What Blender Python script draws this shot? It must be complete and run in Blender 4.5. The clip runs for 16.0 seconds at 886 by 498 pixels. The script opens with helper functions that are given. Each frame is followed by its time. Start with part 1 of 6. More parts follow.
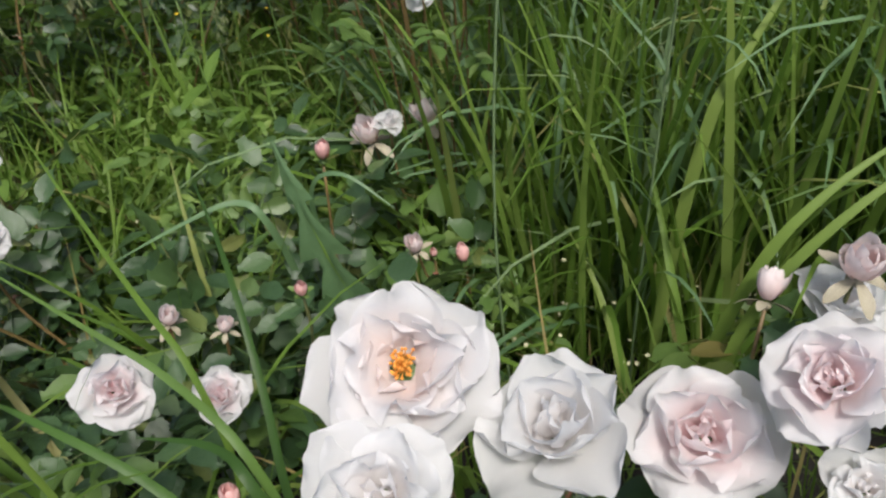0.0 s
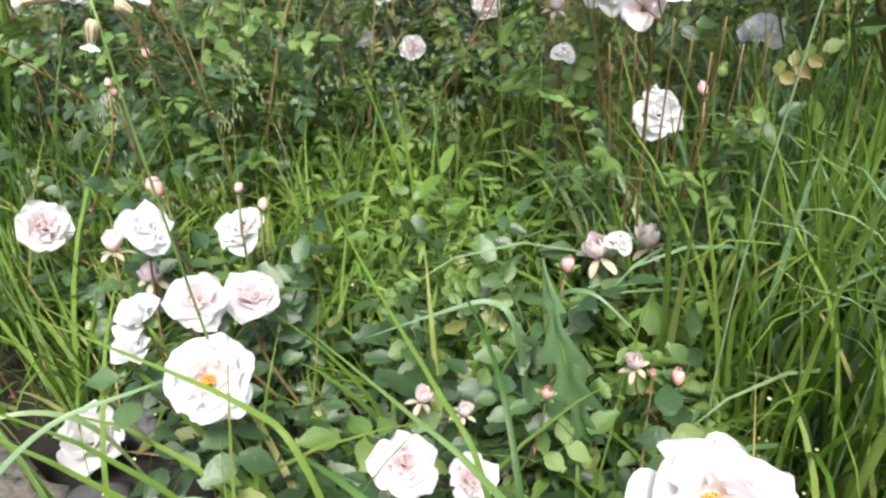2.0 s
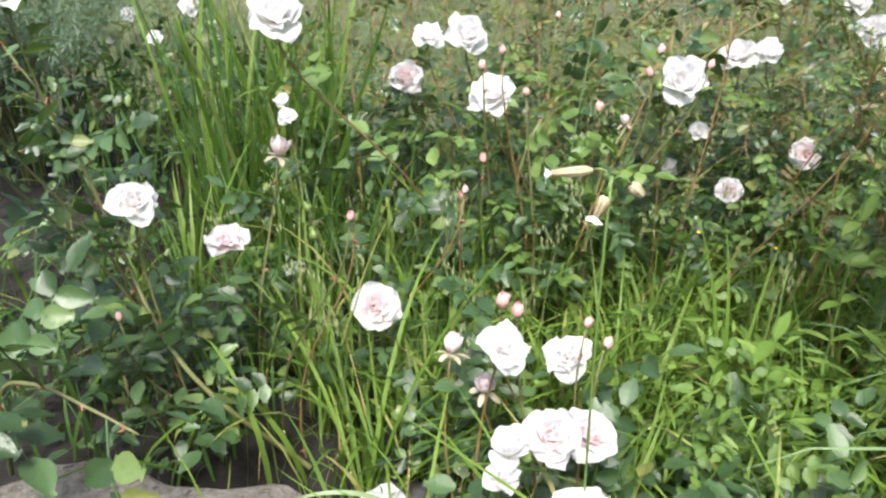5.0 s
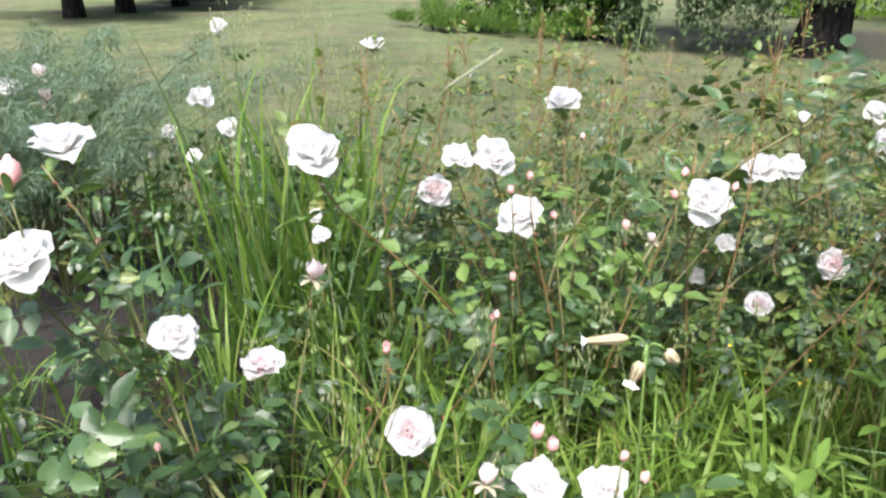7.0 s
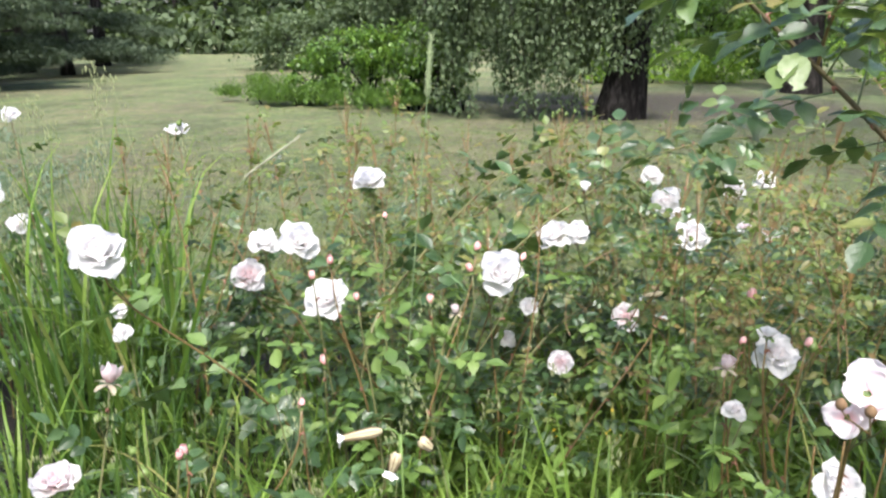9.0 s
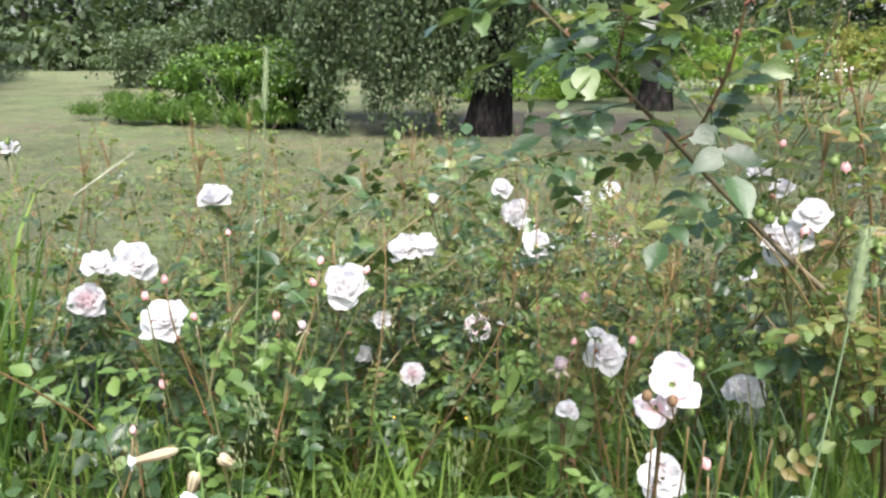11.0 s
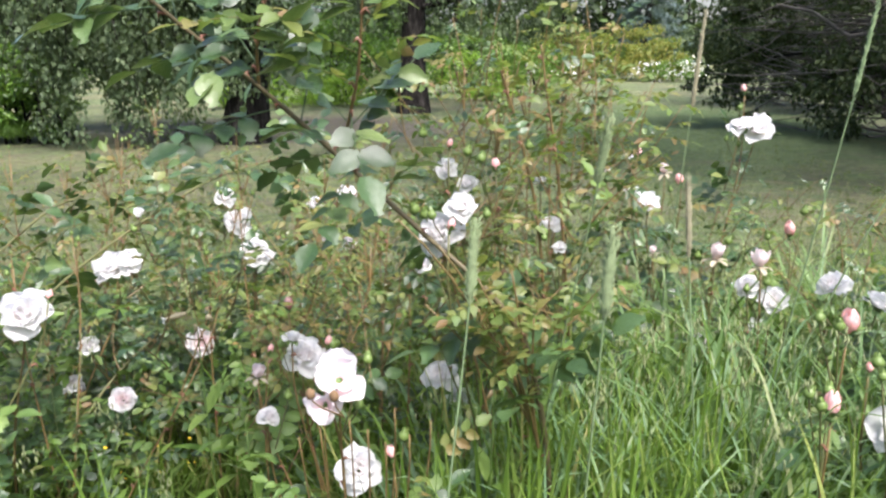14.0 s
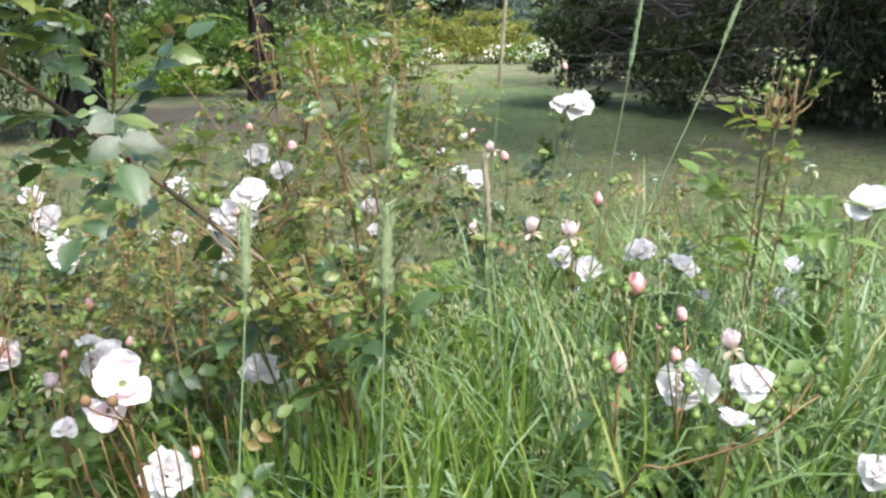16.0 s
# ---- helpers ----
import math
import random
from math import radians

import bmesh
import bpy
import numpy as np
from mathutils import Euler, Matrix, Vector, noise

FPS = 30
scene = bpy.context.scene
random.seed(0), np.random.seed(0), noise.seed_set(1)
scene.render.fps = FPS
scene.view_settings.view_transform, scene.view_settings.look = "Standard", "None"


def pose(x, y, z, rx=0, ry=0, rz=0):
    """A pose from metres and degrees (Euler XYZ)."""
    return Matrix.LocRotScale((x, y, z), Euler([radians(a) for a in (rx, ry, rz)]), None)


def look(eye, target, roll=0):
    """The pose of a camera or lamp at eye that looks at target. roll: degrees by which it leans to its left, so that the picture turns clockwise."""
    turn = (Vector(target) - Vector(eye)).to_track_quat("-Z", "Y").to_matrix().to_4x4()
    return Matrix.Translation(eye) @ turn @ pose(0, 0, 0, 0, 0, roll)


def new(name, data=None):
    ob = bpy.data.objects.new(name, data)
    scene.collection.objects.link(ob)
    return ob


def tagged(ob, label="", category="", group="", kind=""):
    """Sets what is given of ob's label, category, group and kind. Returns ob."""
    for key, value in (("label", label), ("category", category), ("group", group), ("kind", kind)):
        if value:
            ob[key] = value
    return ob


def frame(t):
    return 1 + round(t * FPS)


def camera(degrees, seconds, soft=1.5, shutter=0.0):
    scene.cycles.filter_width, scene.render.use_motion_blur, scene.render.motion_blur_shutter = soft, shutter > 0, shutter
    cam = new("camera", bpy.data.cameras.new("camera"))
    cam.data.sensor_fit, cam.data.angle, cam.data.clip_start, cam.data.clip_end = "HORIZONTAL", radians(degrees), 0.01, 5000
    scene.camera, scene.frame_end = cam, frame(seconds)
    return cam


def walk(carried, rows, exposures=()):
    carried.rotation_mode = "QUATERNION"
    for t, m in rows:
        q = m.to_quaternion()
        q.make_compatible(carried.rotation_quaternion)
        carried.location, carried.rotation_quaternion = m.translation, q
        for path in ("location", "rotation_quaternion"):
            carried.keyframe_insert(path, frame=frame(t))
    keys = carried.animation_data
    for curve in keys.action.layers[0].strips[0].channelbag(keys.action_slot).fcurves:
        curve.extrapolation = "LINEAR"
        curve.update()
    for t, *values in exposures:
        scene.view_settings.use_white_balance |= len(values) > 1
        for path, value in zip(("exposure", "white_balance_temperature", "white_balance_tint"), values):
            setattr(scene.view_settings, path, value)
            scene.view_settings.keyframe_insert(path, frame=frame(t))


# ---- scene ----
cam = camera(60.0, 16.0, 2.4)
PATH = [
    (0, (0.207, 0.008, 0.737), (-0.247, 1.513, -0.5), -8.2),
    (0.5, (0.18, -0.008, 0.767), (-0.328, 1.524, -0.413), -7.4),
    (1, (0.151, -0.034, 0.788), (-0.435, 1.501, -0.351), -7.0),
    (1.5, (0.125, -0.053, 0.808), (-0.489, 1.485, -0.314), -5.4),
    (2, (0.08, -0.068, 0.836), (-0.625, 1.456, -0.251), -3.6),
    (2.5, (0.036, -0.085, 0.854), (-0.775, 1.415, -0.191), -2.4),
    (3, (-0.001, -0.102, 0.861), (-0.901, 1.36, -0.165), -1.4),
    (3.5, (-0.031, -0.116, 0.873), (-1.001, 1.311, -0.138), -0.7),
    (4, (-0.066, -0.132, 0.888), (-1.083, 1.283, -0.094), 0.5),
    (4.5, (-0.1, -0.146, 0.904), (-1.18, 1.243, -0.047), 1.3),
    (4.7, (-0.112, -0.151, 0.908), (-1.22, 1.227, -0.026), 1.4),
    (6.8, (-0.142, -0.165, 0.978), (-1.388, 1.216, 0.243), -0.1),
    (7, (-0.136, -0.16, 0.984), (-1.379, 1.239, 0.278), -0.4),
    (7.5, (-0.123, -0.146, 0.993), (-1.306, 1.33, 0.344), -0.4),
    (8, (-0.105, -0.135, 1.002), (-1.227, 1.403, 0.387), -0.4),
    (8.5, (-0.088, -0.13, 1.011), (-1.131, 1.477, 0.437), -0.7),
    (9, (-0.063, -0.125, 1.019), (-1.014, 1.547, 0.47), -1.0),
    (9.2, (-0.057, -0.124, 1.024), (-0.972, 1.568, 0.476), -0.8),
    (11.3, (0.012, -0.097, 1.01), (-0.603, 1.737, 0.5), -0.3),
    (11.5, (0.021, -0.095, 1.011), (-0.549, 1.752, 0.498), -0.2),
    (12, (0.047, -0.093, 1.012), (-0.424, 1.784, 0.506), -0.5),
    (12.5, (0.07, -0.09, 1.01), (-0.318, 1.806, 0.506), -0.4),
    (13, (0.093, -0.082, 1.009), (-0.222, 1.826, 0.499), -0.4),
    (13.5, (0.118, -0.08, 1.01), (-0.106, 1.842, 0.503), -0.5),
    (14, (0.143, -0.08, 1.011), (0.022, 1.853, 0.511), -0.5),
    (14.5, (0.163, -0.08, 1.009), (0.126, 1.857, 0.51), -0.6),
    (15, (0.189, -0.075, 1.009), (0.227, 1.857, 0.495), -0.8),
    (15.5, (0.211, -0.066, 1.005), (0.335, 1.859, 0.478), -0.9),
    (16, (0.237, -0.065, 1.001), (0.455, 1.848, 0.46), -1.2),
]
EXPOSURES = [(0.0, 0.72, 6500, 10), (0.5, 1.06, 6500, 10), (1.0, 1.46, 6500, 10), (1.5, 1.62, 6500, 10), (2.5, 1.8, 6500, 10), (4.5, 1.82, 6500, 11), (7.0, 1.95, 6400, 14), (11.5, 1.96, 6350, 17), (16.0, 1.95, 6350, 17)]
walk(cam, [(t, look(eye, target, roll)) for t, eye, target, roll in PATH], EXPOSURES)

# ---- light ----
SUN_ELEVATION, SUN_AZIMUTH = 60.0, 148.0
world = bpy.data.worlds.new("sky")
scene.world = world
world.use_nodes = True
sky = world.node_tree.nodes.new("ShaderNodeTexSky")
sky.sky_type, sky.sun_disc = "NISHITA", False
sky.sun_elevation, sky.sun_rotation = radians(SUN_ELEVATION), radians(SUN_AZIMUTH)
sky.air_density, sky.dust_density, sky.ozone_density = 1.0, 4.0, 1.0
world.node_tree.links.new(sky.outputs["Color"], world.node_tree.nodes["Background"].inputs["Color"])
world.node_tree.nodes["Background"].inputs["Strength"].default_value = 0.1
sun = new("sun", bpy.data.lights.new("sun", "SUN"))
sun.data.energy, sun.data.angle, sun.data.color = 2.5, radians(15.0), (1.0, 0.965, 0.92)
_a, _e = radians(SUN_AZIMUTH), radians(SUN_ELEVATION)
sun.matrix_world = look((math.sin(_a) * math.cos(_e) * 30, math.cos(_a) * math.cos(_e) * 30, math.sin(_e) * 30), (0, 0, 0))

rng = np.random.default_rng(7)
rnd = random.Random(11)


# ---- materials ----
def material(name):
    m = bpy.data.materials.new(name)
    m.use_nodes = True
    t = m.node_tree
    return m, t, t.nodes["Principled BSDF"], t.nodes["Material Output"]


def ramp(t, source, stops):
    n = t.nodes.new("ShaderNodeValToRGB")
    while len(n.color_ramp.elements) < len(stops):
        n.color_ramp.elements.new(0.5)
    for el, (p, c) in zip(n.color_ramp.elements, stops):
        el.position, el.color = p, (*c, 1.0)
    t.links.new(source, n.inputs["Fac"])
    return n.outputs["Color"]


def noise_tex(t, scale, detail=4.0, rough=0.55, coords="Object"):
    c = t.nodes.new("ShaderNodeTexCoord")
    n = t.nodes.new("ShaderNodeTexNoise")
    n.inputs["Scale"].default_value, n.inputs["Detail"].default_value, n.inputs["Roughness"].default_value = scale, detail, rough
    t.links.new(c.outputs[coords], n.inputs["Vector"])
    return n.outputs["Fac"]


def sums(t, op, a, b):
    n = t.nodes.new("ShaderNodeMath")
    n.operation = op
    for i, v in enumerate((a, b)):
        if isinstance(v, (int, float)):
            n.inputs[i].default_value = v
        else:
            t.links.new(v, n.inputs[i])
    return n.outputs[0]


def mixed(t, fac, a, b, blend="MIX"):
    n = t.nodes.new("ShaderNodeMix")
    n.data_type, n.blend_type = "RGBA", blend
    for key, v in (("Factor", fac), ("A", a), ("B", b)):
        s = [i for i in n.inputs if i.name == key and i.enabled][0]
        if isinstance(v, (int, float)):
            s.default_value = v
        elif isinstance(v, tuple):
            s.default_value = (*v, 1.0)
        else:
            t.links.new(v, s)
    return [o for o in n.outputs if o.enabled][0]


def chance(t):
    """A number from 0 to 1 of its own for every object and every loose piece of a mesh."""
    a, b = t.nodes.new("ShaderNodeObjectInfo").outputs["Random"], t.nodes.new("ShaderNodeNewGeometry").outputs["Random Per Island"]
    return sums(t, "FRACT", sums(t, "ADD", a, b), 0.0)


def bump(t, bsdf, height, strength, distance=0.002):
    n = t.nodes.new("ShaderNodeBump")
    n.inputs["Strength"].default_value, n.inputs["Distance"].default_value = strength, distance
    t.links.new(height, n.inputs["Height"])
    t.links.new(n.outputs["Normal"], bsdf.inputs["Normal"])


def thin(t, bsdf, out, colour, share):
    """Lets light through a leaf or petal."""
    tr, mx = t.nodes.new("ShaderNodeBsdfTranslucent"), t.nodes.new("ShaderNodeMixShader")
    t.links.new(colour, tr.inputs["Color"])
    mx.inputs["Fac"].default_value = share
    t.links.new(bsdf.outputs[0], mx.inputs[1])
    t.links.new(tr.outputs[0], mx.inputs[2])
    t.links.new(mx.outputs[0], out.inputs["Surface"])


def leafy(name, stops, rough=0.45, share=0.25, grain=60.0, gloss=0.5):
    m, t, b, o = material(name)
    base = ramp(t, chance(t), stops)
    col = mixed(t, sums(t, "MULTIPLY", noise_tex(t, grain), 0.5), base, (0.045, 0.08, 0.02), "MIX")
    t.links.new(col, b.inputs["Base Color"])
    b.inputs["Roughness"].default_value = rough
    b.inputs["Specular IOR Level"].default_value = gloss
    bump(t, b, noise_tex(t, grain * 1.2, 6.0, 0.65), 0.5, 0.003)
    thin(t, b, o, mixed(t, 0.6, base, (0.25, 0.4, 0.05)), share)
    return m


def petal_stuff(name, heart, rim, reach, share=0.5):
    m, t, b, o = material(name)
    c = t.nodes.new("ShaderNodeTexCoord")
    d = t.nodes.new("ShaderNodeVectorMath")
    d.operation = "LENGTH"
    t.links.new(c.outputs["Object"], d.inputs[0])
    r = sums(t, "ADD", d.outputs["Value"], sums(t, "MULTIPLY", sums(t, "SUBTRACT", noise_tex(t, 5.0), 0.5), 0.3))
    pink = ramp(t, sums(t, "DIVIDE", r, reach), ((0.0, heart), (1.0, rim)))
    own = t.nodes.new("ShaderNodeObjectInfo").outputs["Random"]
    col = mixed(t, sums(t, "MULTIPLY", own, 0.45), pink, rim)
    # fine veins
    veins = noise_tex(t, 28.0, 6.0, 0.7)
    col = mixed(t, sums(t, "MULTIPLY", veins, 0.12), col, tuple(0.8 * v for v in heart))
    t.links.new(col, b.inputs["Base Color"])
    b.inputs["Roughness"].default_value = 0.6
    b.inputs["Specular IOR Level"].default_value = 0.25
    bump(t, b, veins, 0.25, 0.01)
    thin(t, b, o, col, share)
    return m


PETAL = petal_stuff("petal", (0.95, 0.69, 0.69), (0.83, 0.83, 0.835), 0.38, 0.6)
PETAL_WHITE = petal_stuff("petal_white", (0.93, 0.87, 0.85), (0.82, 0.825, 0.825), 0.36, 0.6)
PETAL_OPEN = petal_stuff("petal_open", (0.95, 0.8, 0.74), (0.83, 0.83, 0.84), 0.38, 0.6)
PETAL_SPENT = petal_stuff("petal_spent", (0.88, 0.55, 0.57), (0.83, 0.8, 0.81), 0.45, 0.5)
PETAL_BUD = petal_stuff("petal_bud", (0.8, 0.36, 0.34), (0.82, 0.56, 0.53), 0.9, 0.35)
PETAL_PALE = petal_stuff("petal_pale", (0.86, 0.64, 0.62), (0.83, 0.77, 0.76), 0.8, 0.45)


def plain(name, colour, rough=0.6, vary=0.35, scale=40.0, metal=0.0, relief=0.0, gloss=0.4):
    m, t, b, o = material(name)
    n = noise_tex(t, scale, 6.0, 0.65)
    big = noise_tex(t, scale * 0.13, 3.0)
    lo, hi = tuple(c * (1 - vary) for c in colour), tuple(min(c * (1 + vary), 0.95) for c in colour)
    col = mixed(t, sums(t, "MULTIPLY", big, 0.5), ramp(t, n, ((0.3, lo), (0.7, hi))), lo)
    t.links.new(col, b.inputs["Base Color"])
    b.inputs["Roughness"].default_value, b.inputs["Metallic"].default_value = rough, metal
    b.inputs["Specular IOR Level"].default_value = gloss
    if relief:
        bump(t, b, n, 0.6, relief)
    return m


ROSE_LEAF = leafy("rose_leaf", ((0.0, (0.012, 0.03, 0.013)), (0.5, (0.032, 0.07, 0.028)), (0.82, (0.065, 0.12, 0.045)), (0.95, (0.12, 0.175, 0.052)), (1.0, (0.18, 0.19, 0.06))), 0.28, 0.16, 160.0, 0.55)
YOUNG_LEAF = leafy("young_leaf", ((0.0, (0.1, 0.17, 0.04)), (0.55, (0.16, 0.19, 0.05)), (0.85, (0.21, 0.16, 0.05)), (1.0, (0.2, 0.1, 0.05))), 0.4, 0.35, 120.0, 0.45)
GRASS = leafy("grass", ((0.0, (0.07, 0.14, 0.018)), (0.5, (0.12, 0.205, 0.03)), (0.9, (0.18, 0.265, 0.055)), (1.0, (0.34, 0.31, 0.12))), 0.45, 0.33, 20.0, 0.16)
# deep green copy of the grass, its colour darkened to stand in for shade
SHADED_GRASS = leafy("shaded_green_grass", ((0.0, (0.026, 0.07, 0.012)), (0.6, (0.048, 0.115, 0.02)), (1.0, (0.1, 0.18, 0.04))), 0.45, 0.3, 20.0, 0.25)
BLUE_GRASS = leafy("blue_grass", ((0.0, (0.095, 0.185, 0.085)), (0.7, (0.16, 0.265, 0.13)), (1.0, (0.27, 0.35, 0.17))), 0.45, 0.3, 20.0, 0.4)
SOFT_GRASS = leafy("soft_grass", ((0.0, (0.08, 0.16, 0.05)), (0.6, (0.135, 0.23, 0.078)), (0.93, (0.21, 0.3, 0.12)), (1.0, (0.34, 0.31, 0.16))), 0.45, 0.33, 20.0, 0.3)
DRY_GRASS = leafy("dry_grass", ((0.0, (0.3, 0.22, 0.08)), (1.0, (0.42, 0.33, 0.15))), 0.6, 0.2, 30.0, 0.2)
WEED = leafy("weed_leaf", ((0.0, (0.1, 0.19, 0.03)), (0.6, (0.16, 0.27, 0.05)), (1.0, (0.23, 0.33, 0.08))), 0.5, 0.35, 60.0, 0.22)
TREE_LEAF = leafy("tree_leaf", ((0.0, (0.04, 0.062, 0.032)), (0.6, (0.065, 0.094, 0.05)), (1.0, (0.105, 0.138, 0.075))), 0.6, 0.16, 8.0, 0.22)
SHRUB_LEAF = leafy("shrub_leaf", ((0.0, (0.025, 0.065, 0.012)), (0.55, (0.075, 0.165, 0.022)), (1.0, (0.16, 0.3, 0.035))), 0.45, 0.35, 6.0, 0.4)
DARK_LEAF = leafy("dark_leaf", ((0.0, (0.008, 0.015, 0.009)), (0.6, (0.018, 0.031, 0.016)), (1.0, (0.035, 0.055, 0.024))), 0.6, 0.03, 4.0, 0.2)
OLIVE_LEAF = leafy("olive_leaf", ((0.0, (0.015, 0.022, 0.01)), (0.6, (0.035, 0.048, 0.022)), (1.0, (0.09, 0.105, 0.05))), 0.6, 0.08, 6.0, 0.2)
PINE_LEAF = leafy("pine_leaf", ((0.0, (0.02, 0.032, 0.02)), (0.6, (0.045, 0.065, 0.042)), (1.0, (0.085, 0.11, 0.075))), 0.6, 0.05, 4.0, 0.2)
FEATHER = leafy("feather_leaf", ((0.0, (0.06, 0.105, 0.075)), (1.0, (0.15, 0.22, 0.16))), 0.6, 0.2, 20.0, 0.3)
SPRUCE_LEAF = leafy("spruce_leaf", ((0.0, (0.045, 0.07, 0.08)), (1.0, (0.1, 0.145, 0.165))), 0.6, 0.1, 6.0, 0.3)
LIME_LEAF = leafy("lime_leaf", ((0.0, (0.13, 0.27, 0.02)), (0.6, (0.22, 0.4, 0.035)), (1.0, (0.32, 0.48, 0.05))), 0.5, 0.35, 6.0, 0.3)
HEDGE_LEAF = leafy("hedge_leaf", ((0.0, (0.12, 0.17, 0.03)), (0.6, (0.22, 0.23, 0.045)), (1.0, (0.36, 0.25, 0.06))), 0.5, 0.3, 6.0, 0.3)
LAWN_BLADE = leafy("lawn_blade", ((0.0, (0.1, 0.13, 0.05)), (0.6, (0.16, 0.19, 0.08)), (1.0, (0.24, 0.23, 0.13))), 0.6, 0.3, 20.0, 0.2)
GREY_TWIG = plain("grey_twig", (0.13, 0.12, 0.105), 0.9, 0.4, 14.0)
m, t, b, o = material("bark")
_s = t.nodes.new("ShaderNodeMapping")
_s.inputs["Scale"].default_value = (1.0, 1.0, 0.22)
t.links.new(t.nodes.new("ShaderNodeTexCoord").outputs["Object"], _s.inputs["Vector"])
_k = t.nodes.new("ShaderNodeTexNoise")
_k.inputs["Scale"].default_value, _k.inputs["Detail"].default_value, _k.inputs["Roughness"].default_value = 16.0, 8.0, 0.7
t.links.new(_s.outputs["Vector"], _k.inputs["Vector"])
t.links.new(ramp(t, _k.outputs["Fac"], ((0.36, (0.006, 0.006, 0.006)), (0.52, (0.022, 0.02, 0.018)), (0.7, (0.075, 0.07, 0.064)))), b.inputs["Base Color"])
b.inputs["Roughness"].default_value, b.inputs["Specular IOR Level"].default_value = 0.95, 0.05
bump(t, b, _k.outputs["Fac"], 1.0, 0.08)
BARK = m
FRESH_LEAF = leafy("fresh_rose_leaf", ((0.0, (0.09, 0.17, 0.04)), (0.6, (0.13, 0.22, 0.055)), (1.0, (0.18, 0.27, 0.07))), 0.4, 0.35, 160.0, 0.45)
CANE = plain("cane", (0.14, 0.1, 0.035), 0.5, 0.35, 90.0)
CANE_GREEN = plain("cane_green", (0.105, 0.112, 0.04), 0.5, 0.3, 60.0)
CANE_OLD = plain("cane_old", (0.085, 0.07, 0.032), 0.55, 0.4, 70.0)
CANE_RED = plain("cane_red", (0.17, 0.115, 0.045), 0.45, 0.4, 80.0)
THORN = plain("thorn", (0.17, 0.075, 0.045), 0.4, 0.3, 200.0)
PALE_STRAW = plain("pale_straw", (0.27, 0.28, 0.19), 0.7, 0.3, 60.0)
CALYX = plain("calyx", (0.1, 0.17, 0.04), 0.5, 0.4, 30.0)
HIP = plain("green_bud", (0.11, 0.17, 0.04), 0.45, 0.3, 12.0)
STAMEN = plain("stamen", (0.85, 0.32, 0.05), 0.6, 0.35, 20.0)
HEART = plain("dried_heart", (0.16, 0.1, 0.05), 0.8, 0.4, 20.0)
SEED = plain("seedhead", (0.15, 0.2, 0.095), 0.8, 0.35, 120.0)
STRAW_GREEN = plain("straw_green", (0.26, 0.3, 0.14), 0.7, 0.3, 60.0)
STALK = plain("grass_stalk", (0.12, 0.18, 0.08), 0.7, 0.3, 60.0)
STRAW = plain("straw", (0.2, 0.19, 0.115), 0.7, 0.3, 60.0)
SEPAL = plain("sepal", (0.3, 0.27, 0.19), 0.6, 0.3, 40.0)
CREAM = plain("cream_calyx", (0.36, 0.33, 0.2), 0.6, 0.25, 60.0)
WHITE_FLOWER = plain("white_flower", (0.8, 0.8, 0.74), 0.6, 0.1, 40.0)
PALE_FLOWER = plain("pale_flower", (0.5, 0.48, 0.3), 0.6, 0.15, 60.0)
YELLOW_FLOWER = plain("yellow_flower", (0.75, 0.55, 0.03), 0.6, 0.15, 60.0)

m, t, b, o = material("stone")
_n, _f = noise_tex(t, 11.0, 10.0, 0.75), noise_tex(t, 75.0, 10.0, 0.82)
_c = ramp(t, _n, ((0.34, (0.08, 0.066, 0.05)), (0.44, (0.19, 0.16, 0.125)), (0.54, (0.32, 0.295, 0.25)), (0.64, (0.27, 0.18, 0.13))))
_c = mixed(t, 0.62, _c, ramp(t, _f, ((0.4, (0.06, 0.052, 0.042)), (0.6, (0.44, 0.41, 0.36)))))
t.links.new(_c, b.inputs["Base Color"])
b.inputs["Roughness"].default_value = 0.85
_k = noise_tex(t, 26.0, 6.0, 0.6)
_c = mixed(t, ramp(t, _k, ((0.36, (1, 1, 1)), (0.42, (0, 0, 0)))), _c, (0.035, 0.03, 0.026))
_c = mixed(t, ramp(t, _k, ((0.6, (0, 0, 0)), (0.68, (0.6, 0.6, 0.6)))), _c, (0.3, 0.19, 0.13))
t.links.new(_c, b.inputs["Base Color"])
bump(t, b, sums(t, "ADD", sums(t, "ADD", _n, _k), sums(t, "MULTIPLY", _f, 0.6)), 1.0, 0.03)
STONE = m
SLATE = plain("dark_stone", (0.06, 0.06, 0.062), 0.7, 0.5, 25.0, relief=0.01)

# the lawn, worn brown in places, and bare soil in the rose bed
m, t, b, o = material("lawn_and_soil")
_c = t.nodes.new("ShaderNodeTexCoord")
_big, _mid, _fine = noise_tex(t, 0.45, 5.0, 0.6), noise_tex(t, 2.6, 7.0, 0.7), noise_tex(t, 45.0, 8.0, 0.8)
_clump = noise_tex(t, 9.0, 6.0, 0.75)
_lawn = ramp(t, sums(t, "ADD", sums(t, "MULTIPLY", _fine, 0.45), sums(t, "MULTIPLY", _clump, 0.55)), ((0.36, (0.03, 0.052, 0.018)), (0.5, (0.092, 0.135, 0.044)), (0.64, (0.19, 0.235, 0.095))))
_dry = ramp(t, sums(t, "ADD", sums(t, "MULTIPLY", _fine, 0.45), sums(t, "MULTIPLY", _clump, 0.55)), ((0.36, (0.058, 0.048, 0.032)), (0.64, (0.225, 0.185, 0.12))))
_patch = sums(t, "ADD", sums(t, "MULTIPLY", _big, 0.45), sums(t, "MULTIPLY", _mid, 0.55))
_col = mixed(t, ramp(t, _patch, ((0.45, (0, 0, 0)), (0.56, (0.62, 0.62, 0.62)))), _lawn, _dry)
